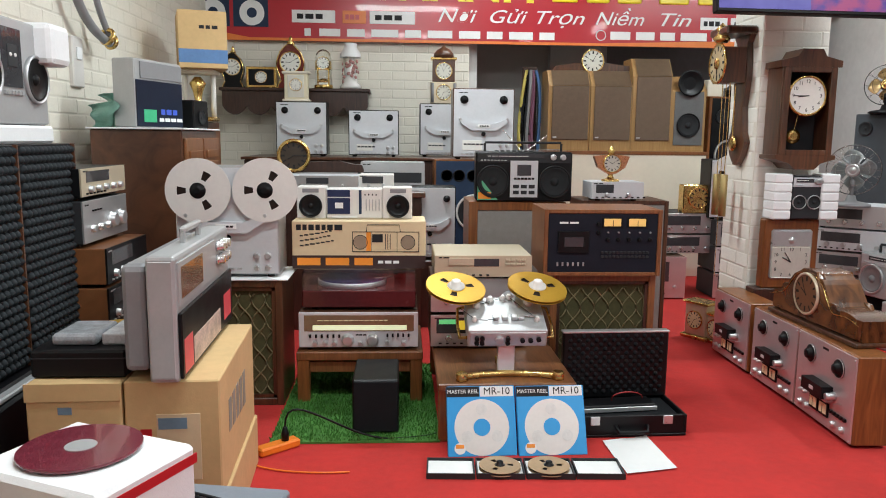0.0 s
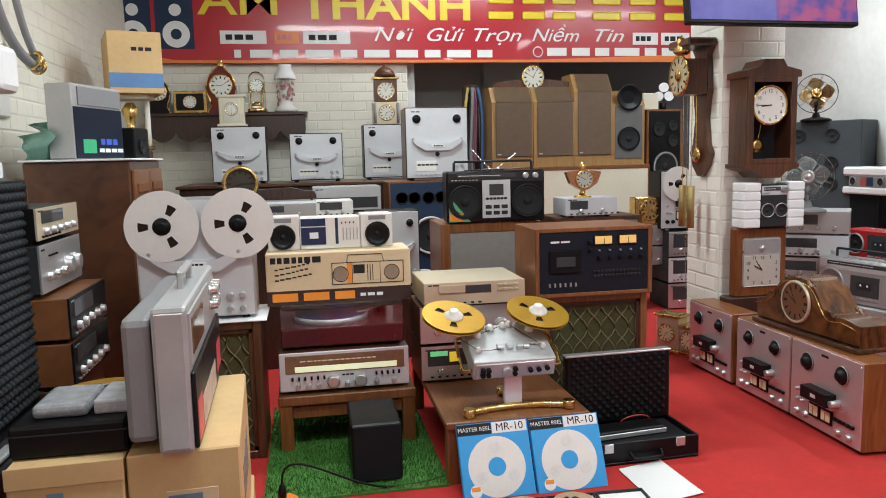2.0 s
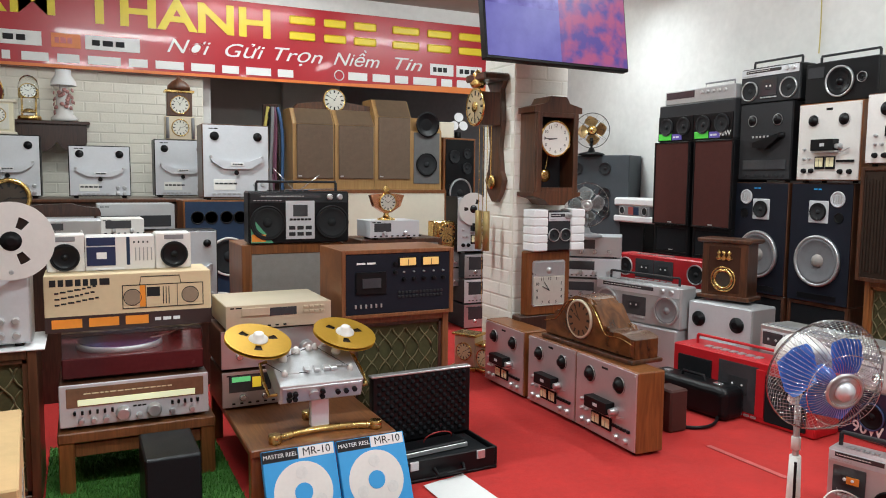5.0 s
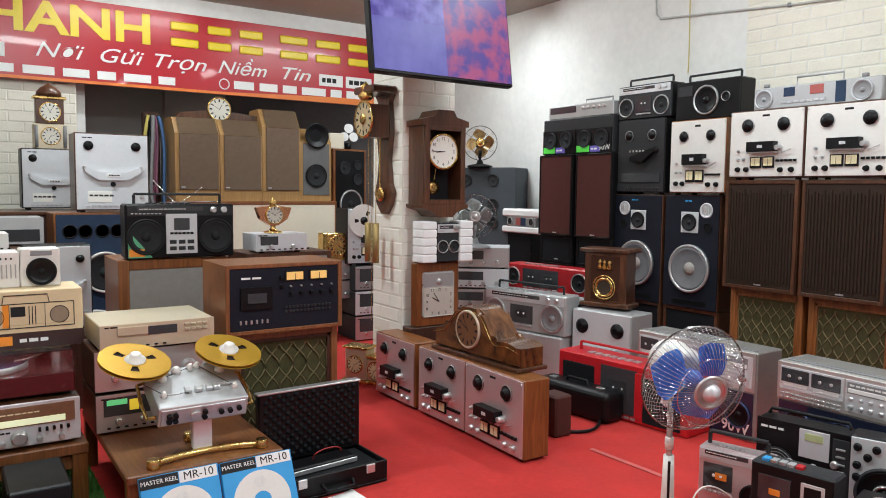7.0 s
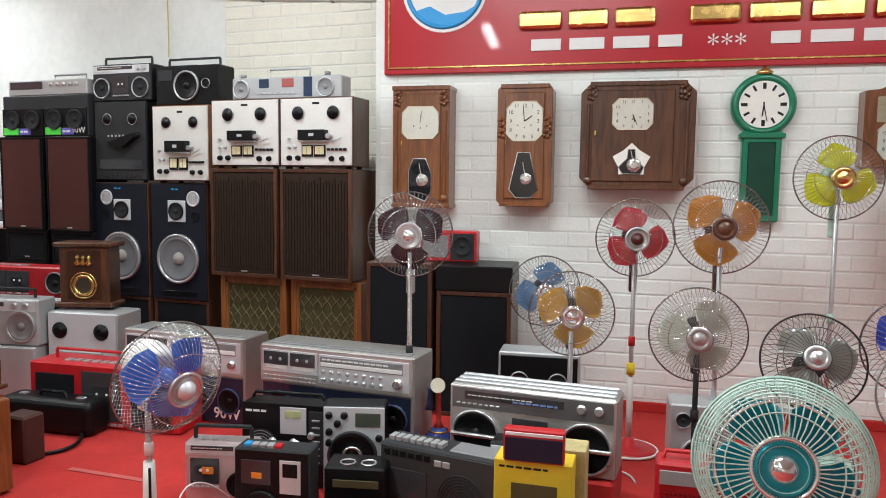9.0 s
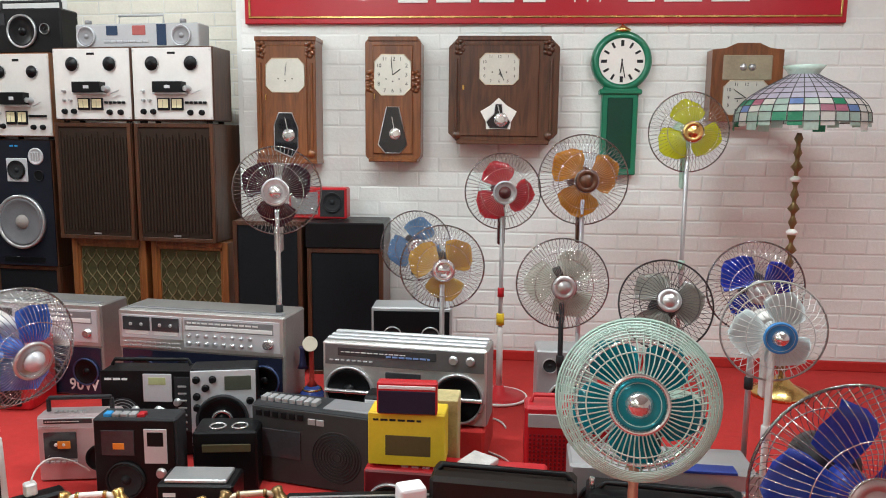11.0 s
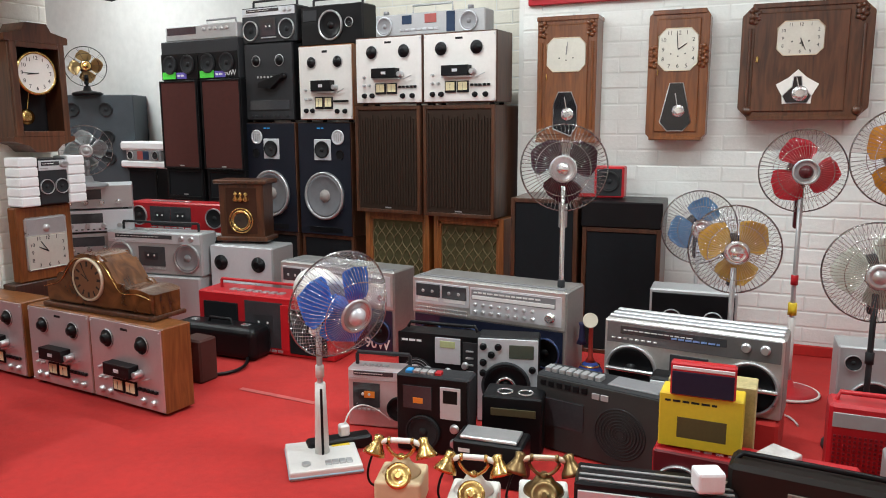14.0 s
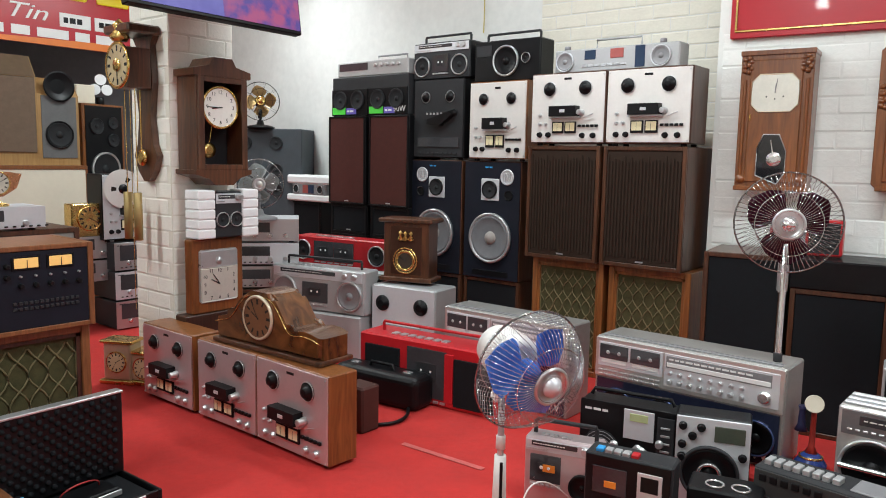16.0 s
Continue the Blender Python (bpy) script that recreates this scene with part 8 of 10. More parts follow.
part("base", box(nb(), -0.15, -0.015, 0, 0.15, 0.145, 0.024, 0.005), CLOCKD, mc)
part("cornice", box(nb(), -0.155, -0.02, 0.315, 0.155, 0.15, 0.338, 0.006), CLOCKD, mc)
part("recess", box(nb(), -0.09, -0.004, 0.04, 0.09, 0.004, 0.295, 0.003), mat("clock_recess", (0.05, 0.02, 0.012), 0.4), mc)
dial(mc, 0, 0.115, 0.065, -0.005, mat("dark_dial", (0.06, 0.045, 0.035), 0.4), GOLD, "marks", (10, 50))
part("brass_ring", ring(nb(), (0, -0.008, 0.115), "-y", 0.05, 0.01, 34, 6), GOLD, mc)
for x in (-0.03, 0.0, 0.03):
    part("ornament", lathe(nb(), (x, -0.006, 0.22), "z", [(0.012, 0), (0.018, 0.01), (0.006, 0.03), (0.012, 0.04), (0.001, 0.055)], 12), GOLD, mc)
sd = thing("reel_tape_deck", "silver tape deck lying open with two black hubs", "tape deck", pose(3.1, 3.48, 0.0, 0, 0, -82))
case(sd, 0.40, 0.22, 0.44, LGREYP, 0.008, 0.008)
plate(sd, "faceplate", -0.195, 0.006, 0.195, 0.434, SILVERL, 0.006, 0.008)
for x in (-0.125, 0.115):
    part("reel_hub", lathe(nb(), (x, 0.002, 0.345), "-y", [(0.042, 0), (0.042, 0.006), (0.02, 0.008), (0.018, 0.022)], 26), BLACK, sd)
plate(sd, "head_cover", -0.12, 0.18, 0.12, 0.24, LGREYP, 0.02, 0.002)
gbx = boombox(pose(2.95, 3.98, 0.0, 0, 0, -78), 0.62, 0.24, 0.15, LGREYP, LGREYP, "silver boombox with large round speaker", (0.3, 0.3), 0.34, 0.42, 0.26, (0.34, 0.62, 0.2, 0.66), True, False, GREYP, 33)
gbx.location.z = 0.265
solid("silver_box", box(nb(), -0.2, 0, 0, 0.22, 0.26, 0.263, 0.008), LGREYP, "plain silver case under a boombox", "case", pose(2.95, 3.90, 0, 0, 0, -78))
solid("black_box", box(nb(), -0.2, 0, 0, 0.2, 0.2, 0.26, 0.006), BLACK, "black case under a boombox", "case", pose(2.97, 4.35, 0, 0, 0, -78))
bkd = thing("loudspeaker", "black and silver speaker edge behind a boombox", "speaker", pose(3.12, 3.86, 0, 0, 0, -82))
part("cabinet", box(nb(), -0.16, 0.0, 0, 0.16, 0.12, 0.45, 0.006), BLACK, bkd)
driver(bkd, 0.08, 0.36, 0.05, CONE, STEEL, -0.001)
bg = boombox(pose(2.76, 3.02, 0.0, 0, 0, -84), 0.78, 0.285, 0.19, RED, RED, "large red boombox with black cassette panel", None, 0.42, 0.48, 0.0, (0.36, 0.64, 0.12, 0.9), True, False, DGREYP, 35, tapes=1, hm=RED)
for x in (-0.25, 0.25):
    plate(bg, "speaker_grille", x - 0.10, 0.02, x + 0.10, 0.235, BLACKM, 0.01, 0.004)
plate(bg, "red_panel", 0.10, 0.03, 0.145, 0.25, RED, 0.008, 0.004)
ic = thing("instrument_case", "black rounded instrument case with chrome latches", "case", pose(2.60, 3.20, 0.0, 0, 0, -84))
part("body", box(nb(), -0.24, 0, 0, 0.24, 0.15, 0.155, 0.035, 4), BLACK, ic)
part("handle", tube(nb(), [(-0.07, 0.07, 0.15), (-0.06, 0.07, 0.175), (0.06, 0.07, 0.175), (0.07, 0.07, 0.15)], 0.008, 8), BLACK, ic)
for x in (-0.15, 0.15):
    part("latch", box(nb(), x - 0.02, 0.05, 0.15, x + 0.02, 0.08, 0.162, 0.003), CHROME, ic)
part("strap", tube(nb(), bez((0.2, 0.0, 0.02), (0.3, -0.12, 0.01), (0.24, -0.22, 0.01), (0.12, -0.24, 0.006)), 0.008, 6), BLACK, ic)
lb_ = solid("leather_box", box(nb(), -0.06, 0, 0, 0.06, 0.1, 0.19, 0.008), mat("brown_leather", (0.07, 0.03, 0.025), 0.5), "small dark leather radio case", "case", pose(2.3, 3.02, 0, 0, 0, -90))


def system90(m, w, h, label, seed):
    r = thing("stereo_system", label, "stereo", m, "silver stereo systems")
    case(r, w, 0.2, h, mat("stereo_silver", (0.36, 0.35, 0.335), 0.38, 0.5), 0.006, 0.01, "body")
    plate(r, "upper_front", -w / 2 + 0.004, h * 0.56, w / 2 - 0.004, h - 0.004, mat("stereo_front", (0.58, 0.57, 0.55), 0.32, 0.6), 0.008, 0.01)
    plate(r, "lower_front", -w / 2 + 0.012, 0.01, w / 2 - 0.012, h * 0.54, mat("blue_smoke2", (0.018, 0.022, 0.045), 0.12, vary=0.2, coat=0.6), 0.006, 0.01)
    part("top_groove", box(box(nb(), -w / 2 + 0.02, 0.03, h - 0.001, w / 2 - 0.02, 0.045, h + 0.004, 0.001), -w / 2 + 0.02, 0.06, h - 0.001, w / 2 - 0.02, 0.066, h + 0.002), GREYP, r)
    plate(r, "cassette_panel", -w * 0.475, h * 0.68, -w * 0.105, h * 0.945, SILVERL, 0.003, 0.002)
    plate(r, "tuner_panel", -w * 0.095, h * 0.60, w * 0.475, h * 0.945, SILVERL, 0.003, 0.002)
    tw_ = plate(r, "tuner_window", -w * 0.085, h * 0.80, w * 0.44, h * 0.925, GREYP, 0.002, -0.001)
    plate(tw_, "tuner_scale", -w * 0.08, h * 0.81, w * 0.435, h * 0.855, WHITE, 0.001, -0.003)
    bars(tw_, "scale_mark", -w * 0.07, h * 0.89, h * 0.018, 12, w * 0.03, WHITE, -0.003, seed, split=True)
    for k in range(2):
        q = plate(r, "cassette_door", -w * 0.465 + k * w * 0.18, h * 0.77, -w * 0.30 + k * w * 0.18, h * 0.925, SMOKE, 0.004, -0.001)
        plate(q, "cassette_label", -w * 0.455 + k * w * 0.18, h * 0.72, -w * 0.31 + k * w * 0.18, h * 0.765, WHITE, 0.001, -0.001)
        knobs(q, [(-w * 0.415 + k * w * 0.18, h * 0.84), (-w * 0.35 + k * w * 0.18, h * 0.84)], 0.007, LGREYP, 0.002, "spool", -0.005)
    for zr in (0.585, 0.63):
        buttons(r, [(-w * 0.46 + i * w * 0.03, h * zr) for i in range(12)], w * 0.024, h * 0.02, STEEL, 0.005, "key", 0.002)
    knobs(r, [(-w * 0.06 + i * w * 0.052, h * 0.745) for i in range(8)], 0.007, STEEL, 0.012, y=-0.001)
    knobs(r, [(-w * 0.06 + i * w * 0.052, h * 0.655) for i in range(8)], 0.009, STEEL, 0.012, y=-0.001)
    knobs(r, [(w * 0.41, h * 0.70)], 0.020, CHROME, 0.018, "volume_knob", -0.001)
    for x in (-w * 0.36, -w * 0.1, w * 0.14, w * 0.38):
        driver(r, x, h * 0.28, min(h * 0.2, w * 0.09), BLACK, mat("navy_rim", (0.06, 0.09, 0.2), 0.25, 0.4), 0.004, "speaker")
    words("power_mark", "90W", h * 0.17, WHITE, r, pose(w * 0.36, 0.0015, h * 0.13), 0.0006, bold=0.001)
    return r


solid("riser", box(nb(), 2.62, 0.74, 0, 2.90, 2.16, 0.14, 0.01), CARPET, "low riser covered in red carpet under the stereos", "riser")
system90(pose(2.70, 1.82, 0.141, 0, 0, -91), 0.67, 0.335, "wide silver stereo system marked for ninety watts", 41)
system90(pose(3.0, 2.775, 0, 0, 0, -90), 0.68, 0.41, "silver stereo system behind the red boombox", 42)
b9 = boombox(pose(2.64, 1.03, 0.141, 0, 0, -91), 0.59, 0.275, 0.16, mat("stereo_front", (0.58, 0.57, 0.55), 0.32, 0.6), mat("stereo_silver", (0.36, 0.35, 0.335), 0.38, 0.5), "very large silver boombox with black round speakers", (0.34, 0.34), 0.33, 0.36, 0.30, (0.39, 0.61, 0.36, 0.64), False, False, BLACK, 43, stripm=mat("band_grey", (0.17, 0.17, 0.175), 0.3, 0.4))
bars(b9, "blue_mark", -0.06, 0.232, 0.006, 7, 0.018, mat("scale_blue", (0.20, 0.32, 0.62), 0.4), -0.003, 5, split=True)
plate(b9, "lit_cassette", -0.05, 0.115, 0.05, 0.15, mat("cassette_blue", (0.05, 0.09, 0.24), 0.2), 0.002, -0.002)
# pale silver rails added for the white highlights along the top
for ty in (0.03, 0.075, 0.125):
    part("top_rail", box(nb(), -0.285, ty, 0.274, 0.285, ty + 0.022, 0.283, 0.003), SILVERL, b9)
for s_ in (-1, 1):
    part("speaker_bar", tube(nb(), [(s_ * 0.19 - 0.09, -0.012, 0.10), (s_ * 0.19 + 0.09, -0.012, 0.10)], 0.008, 8), CHROME, b9)
r5 = thing("radio", "black multiband radio with silver dial panel", "radio", pose(2.50, 1.92, 0.0, 0, 0, -80))
case(r5, 0.33, 0.12, 0.305, BLACK, 0.006, 0.008)
plate(r5, "front", -0.16, 0.005, 0.16, 0.31, BLACK, 0.006, 0.008)
plate(r5, "dial_panel", -0.01, 0.20, 0.09, 0.30, SILVERL, 0.004, 0.002)
plate(r5, "dial_window", 0.01, 0.262, 0.07, 0.288, mat("dial_green", (0.45, 0.5, 0.25), 0.4), 0.002, -0.002)
knobs(r5, [(0.04, 0.17), (-0.04, 0.17), (-0.03, 0.13), (0.11, 0.2), (0.12, 0.15), (0.0, 0.12)], 0.014, STEEL, 0.016, y=0.002)
knobs(r5, [(0.045, 0.15)], 0.03, STEEL, 0.02, "tuning_knob", 0.002)
plate(r5, "band_panel", 0.10, 0.09, 0.155, 0.29, DGREYP, 0.003, 0.002)
buttons(r5, [(0.127, 0.10 + i * 0.026) for i in range(7)], 0.03, 0.007, STEEL, 0.004, "key", -0.001)
bars(r5, "lettering", -0.145, 0.28, 0.008, 3, 0.022, WHITE, 0.002, 6)
part("speaker_mesh", cyl(nb(), (-0.085, 0.003, 0.15), "-y", 0.062, 0.003, 30), DGREYP, r5)
for k in range(5):
    part("mesh_ring", ring(nb(), (-0.085, -0.001, 0.15), "-y", 0.012 + 0.011 * k, 0.0012, 26, 4), GREYP, r5)
part("handle", tube(nb(), [(-0.14, 0.06, 0.315), (-0.13, 0.06, 0.335), (0.13, 0.06, 0.335), (0.14, 0.06, 0.315)], 0.007, 8), BLACK, r5)
r5b = thing("radio", "silver-faced radio with large black round speaker", "radio", pose(2.53, 1.645, 0.0, 0, 0, -72))
case(r5b, 0.225, 0.11, 0.325, BLACK, 0.006, 0.008)
plate(r5b, "front", -0.11, 0.005, 0.11, 0.32, SILVERL, 0.006, 0.008)
driver(r5b, -0.005, 0.145, 0.09, BLACK, DGREYP, 0.002, "speaker")
part("speaker_ring", ring(nb(), (-0.005, -0.009, 0.145), "-y", 0.032, 0.006, 26, 6), CHROME, r5b)
plate(r5b, "dial_window", 0.005, 0.25, 0.095, 0.30, mat("dial_smoke", (0.07, 0.08, 0.06), 0.2), 0.003, 0.002)
knobs(r5b, [(-0.09, 0.29), (-0.06, 0.26), (-0.09, 0.23), (-0.035, 0.29), (0.09, 0.21), (-0.09, 0.19)], 0.013, BLACK, 0.014, y=0.002)
r6 = boombox(pose(2.27, 2.03, 0.0, 0, 0, -74), 0.25, 0.225, 0.09, PINKS, PINKS, "small rose-silver radio cassette with black handle", (0.3, 0.3), 0.01, 0.4, 0.2, (0.08, 0.5, 0.35, 0.75), True, False, CONE, 51)
driver(r6, 0.07, 0.08, 0.045, BLACK, RUBBER, 0.003, "speaker")
plate(r6, "orange_window", -0.06, 0.115, -0.02, 0.14, ORANGE, 0.001, -0.003)
r7 = thing("boombox", "black upright radio cassette with coloured keys", "boombox", pose(2.17, 1.76, 0.0, 0, 0, -80))
case(r7, 0.255, 0.10, 0.27, DGREYP, 0.006, 0.008)
plate(r7, "front", -0.122, 0.005, 0.122, 0.265, BLACK, 0.006, 0.008)
q = plate(r7, "cassette_door", -0.10, 0.155, 0.0, 0.235, SMOKE, 0.004, 0.002)
plate(q, "orange_window", -0.065, 0.175, -0.03, 0.195, ORANGE, 0.001, -0.002)
plate(r7, "silver_panel", 0.03, 0.13, 0.10, 0.24, SILVERL, 0.003, 0.002)
plate(r7, "dial_window", 0.04, 0.185, 0.09, 0.23, BLACK, 0.001, -0.001)
driver(r7, -0.03, 0.075, 0.06, CONE, RUBBER, 0.002, "speaker")
knobs(r7, [(0.08, 0.10), (0.08, 0.05)], 0.016, STEEL, 0.012, y=0.002)
for k, c_ in enumerate((BLUE, LGREYP, LGREYP, LGREYP, RED)):
    part("key", box(nb(), -0.10 + k * 0.026, 0.02, 0.268, -0.078 + k * 0.026, 0.05, 0.28, 0.002), c_, r7)
r7b = thing("radio", "black flat-topped radio with two round dials", "radio", pose(2.28, 1.52, 0.0, 0, 0, -76))
case(r7b, 0.20, 0.13, 0.205, BLACK, 0.006, 0.004)
for x in (-0.03, 0.04):
    part("top_dial", ring(nb(), (x, 0.05, 0.207), "z", 0.024, 0.004, 24, 6), CHROME, r7b)
plate(r7b, "scale", -0.07, 0.14, 0.08, 0.165, mat("dial_olive", (0.09, 0.075, 0.04), 0.3), 0.003, 0.002)
r8 = thing("boombox", "grey radio cassette with ribbed round speaker", "boombox", pose(2.37, 1.265, 0.0, 0, 0, -97))
case(r8, 0.44, 0.13, 0.265, DGREYP, 0.008, 0.008)
plate(r8, "front", -0.215, 0.005, 0.215, 0.255, mat("charcoal_face", (0.045, 0.046, 0.046), 0.5), 0.006, 0.008)
plate(r8, "cassette_door", -0.2, 0.09, -0.04, 0.185, SMOKE, 0.005, 0.002)
for k in range(8):
    part("speaker_rib", ring(nb(), (0.085, 0.001, 0.115), "-y", 0.014 + 0.01 * k, 0.0025, 34, 4), DGREYP, r8)
buttons(r8, [(-0.19 + i * 0.03, 0.235) for i in range(6)], 0.02, 0.02, BLACK, 0.006, "key", 0.002)
buttons(r8, [(0.0, 0.225), (0.03, 0.225)], 0.026, 0.02, LGREYP, 0.004, "key", 0.002)
for i in range(8):
    part("top_key", box(nb(), -0.2 + i * 0.026, 0.03, 0.262, -0.18 + i * 0.026, 0.07, 0.28, 0.002), LGREYP, r8)
part("top_panel", box(nb(), 0.03, 0.02, 0.262, 0.2, 0.11, 0.27, 0.003), GREYP, r8)
rb2 = boombox(pose(2.15, 0.77, 0.0, 0, 0, -88), 0.52, 0.19, 0.13, mat("dark_red_face", (0.16, 0.015, 0.02), 0.35), RED, "dark red boombox under the yellow carton", (0.3, 0.3), 0.36, 0.45, 0.0, (0.36, 0.62, 0.2, 0.7), False, False, CONE, 53)
yb = thing("radio_carton", "yellow printed carton with a radio picture", "box", pose(2.17, 0.91, 0.198, 0, 0, -86))
part("carton", box(nb(), -0.11, 0, 0, 0.11, 0.10, 0.155, 0.003), YELP, yb)
plate(yb, "printed_radio", -0.06, 0.03, 0.07, 0.09, mat("print_brown", (0.12, 0.085, 0.035), 0.5), 0.001, 0.0)
bars(yb, "text_bar", -0.095, 0.135, 0.006, 6, 0.022, INK, 0.0, 3)
sr = thing("pocket_radio", "small red and black pocket radio", "radio", pose(2.155, 0.905, 0.355, 0, 0, -84))
part("body", box(nb(), -0.085, 0, 0, 0.085, 0.035, 0.095, 0.005), RED, sr)
plate(sr, "dark_front", -0.08, 0.005, 0.08, 0.07, mat("navy_face", (0.02, 0.022, 0.045), 0.3), 0.003, 0.0)
plate(sr, "pale_strip", -0.08, 0.075, 0.08, 0.085, WHITE, 0.002, 0.0)
kg = solid("printed_carton", box(nb(), -0.12, 0.0, 0, 0.12, 0.10, 0.36, 0.003), mat("olive_print", (0.50, 0.42, 0.20), 0.5, vary=0.3, scale=18), "olive printed carton behind the pocket radio", "box", pose(2.28, 0.90, 0.0, 0, 0, -86))
sm = boombox(pose(2.46, 0.98, 0.0, 0, 0, -88), 0.28, 0.29, 0.1, BLACK, BLACK, "black radio with chrome rings between larger sets", (0.5, 0.5), 0.3, 0.4, 0.3, None, False, False, CONE, 55)
rl = thing("radio", "flat black radio lying in the row", "radio", pose(2.05, 1.50, 0.0, 0, 0, -80))
part("body", box(nb(), -0.11, 0, 0, 0.11, 0.12, 0.14, 0.006), BLACK, rl)
part("chrome_top", box(nb(), -0.09, 0.01, 0.14, 0.09, 0.1, 0.152, 0.003), STEEL, rl)
bars(rl, "lettering", -0.09, 0.11, 0.012, 1, 0.05, WHITE, 0.0, 3)
lrd = thing("boombox", "long black boombox lying low in front", "boombox", pose(1.90, 0.965, 0.0, 0, 0, -76))
case(lrd, 0.40, 0.13, 0.185, BLACK, 0.006, 0.006)
for ty in (0.02, 0.05, 0.09):
    part("chrome_strip", box(nb(), -0.19, ty, 0.184, 0.19, ty + 0.008, 0.189, 0.001), STEEL, lrd)
solid("foam_block", box(nb(), -0.035, -0.03, 0, 0.035, 0.03, 0.055, 0.008, 2), FOAM, "small white foam block on a black boombox", "foam", pose(1.965, 0.85, 0.19, 0, 0, -60))
plate(lrd, "silver_strip", -0.19, 0.13, 0.19, 0.165, SILVERL, 0.004, 0.004)
driver(lrd, -0.13, 0.06, 0.045, CONE, STEEL, 0.003, "speaker")
driver(lrd, 0.13, 0.06, 0.045, CONE, STEEL, 0.003, "speaker")
r10 = thing("radio", "brown-black long radio with ribbed grille", "radio", pose(1.99, 0.62, 0.0, 0, 0, -90))
case(r10, 0.38, 0.12, 0.255, mat("brown_black", (0.018, 0.014, 0.012), 0.45), 0.012, 0.006)
plate(r10, "grille", -0.05, 0.06, 0.17, 0.21, mat("taupe_grille", (0.22, 0.19, 0.16), 0.5), 0.004, 0.004)
gb_ = nb()
for i in range(14):
    box(gb_, -0.04 + i * 0.015, -0.003, 0.065, -0.034 + i * 0.015, 0.002, 0.205)
part("grille_rib", gb_, DGREYP, r10)
part("handle", tube(nb(), [(-0.18, 0.06, 0.245), (-0.16, 0.06, 0.268), (0.16, 0.06, 0.268), (0.18, 0.06, 0.245)], 0.008, 8), BLACK, r10)
rr = thing("radio", "bright red plastic radio with perforated front", "radio", pose(2.57, 0.45, 0.0, 0, 0, -84))
case(rr, 0.30, 0.11, 0.26, RED, 0.010, 0.004)
pf_ = nb()
for i in range(20):
    for k in range(11):
        box(pf_, -0.135 + i * 0.0138, -0.002, 0.02 + k * 0.0138, -0.128 + i * 0.0138, 0.004, 0.027 + k * 0.0138)
part("perforation", pf_, mat("deep_red", (0.2, 0.005, 0.01), 0.5), rr)
plate(rr, "dial_strip", -0.14, 0.19, 0.14, 0.235, LGREYP, 0.004, 0.003)
part("handle", tube(nb(), [(-0.13, 0.05, 0.255), (-0.12, 0.05, 0.285), (0.12, 0.05, 0.285), (0.13, 0.05, 0.255)], 0.008, 8), RED, rr)
ls = thing("loudspeaker", "small silver speaker near the wall", "speaker", pose(3.1, 0.47, 0.0, 0, 0, -82))
case(ls, 0.24, 0.16, 0.30, LGREYP, 0.006, 0.004)
driver(ls, 0.0, 0.10, 0.08, CONE, STEEL, 0.003)
driver(ls, -0.07, 0.24, 0.03, CONE, STEEL, 0.003, "tweeter")
sbk = thing("boombox", "large grey boombox with blue label beside the fans", "boombox", pose(2.26, 0.19, 0.0, 0, 0, -86))
case(sbk, 0.52, 0.18, 0.21, LGREYP, 0.008, 0.006)
driver(sbk, -0.16, 0.09, 0.08, CONE, BLACK, 0.003, "speaker")
driver(sbk, 0.16, 0.09, 0.08, CONE, BLACK, 0.003, "speaker")
part("blue_label", box(nb(), 0.0, 0.0, 0.205, 0.2, 0.05, 0.213, 0.001), mat("label_navy", (0.02, 0.05, 0.28), 0.4), sbk)
# black towers under the wall sign with small red radio
cloth_speaker(pose(3.48, 1.88, 0.0, 0, 0, -82), 0.325, 0.737, 0.34, BLACKM, WALNUTV, "tall black-grilled speaker with walnut sides", None, "tall black speakers", badge=False)
cloth_speaker(pose(3.54, 1.52, 0.0, 0, 0, -82), 0.36, 0.61, 0.31, BLACKM, WALNUTV, "tall black-grilled speaker with walnut sides", None, "tall black speakers", badge=False)
solid("black_box", box(nb(), -0.185, 0, 0, 0.185, 0.3, 0.122, 0.006), BLACK, "flat black unit on the speaker", "unit", pose(3.53, 1.52, 0.611, 0, 0, -82))
r3 = thing("boombox", "small red boombox on the black speakers", "boombox", pose(3.62, 1.68, 0.739, 0, 0, -82) @ Matrix.Scale(1.07, 4))
part("body", box(nb(), -0.13, 0, 0, 0.13, 0.1, 0.14, 0.006), RED, r3)
driver(r3, 0.065, 0.075, 0.045, CONE, DGREYP, -0.001, "speaker")
plate(r3, "speaker_plate", 0.01, 0.01, 0.12, 0.13, DGREYP, 0.002, 0.0)
plate(r3, "silver_panel", -0.12, 0.02, 0.0, 0.12, GREYP, 0.003, 0.0)
bs_ = thing("loudspeaker", "black twin speaker box beside the fans", "speaker", pose(3.20, 1.125, 0.0, 0, 0, -82))
case(bs_, 0.34, 0.16, 0.42, LGREYP, 0.006, 0.01)
plate(bs_, "front", -0.16, 0.02, 0.16, 0.405, BLACK, 0.006, 0.01)
driver(bs_, -0.08, 0.30, 0.04, CONE, STEEL, 0.004)
driver(bs_, 0.08, 0.30, 0.04, CONE, STEEL, 0.004)

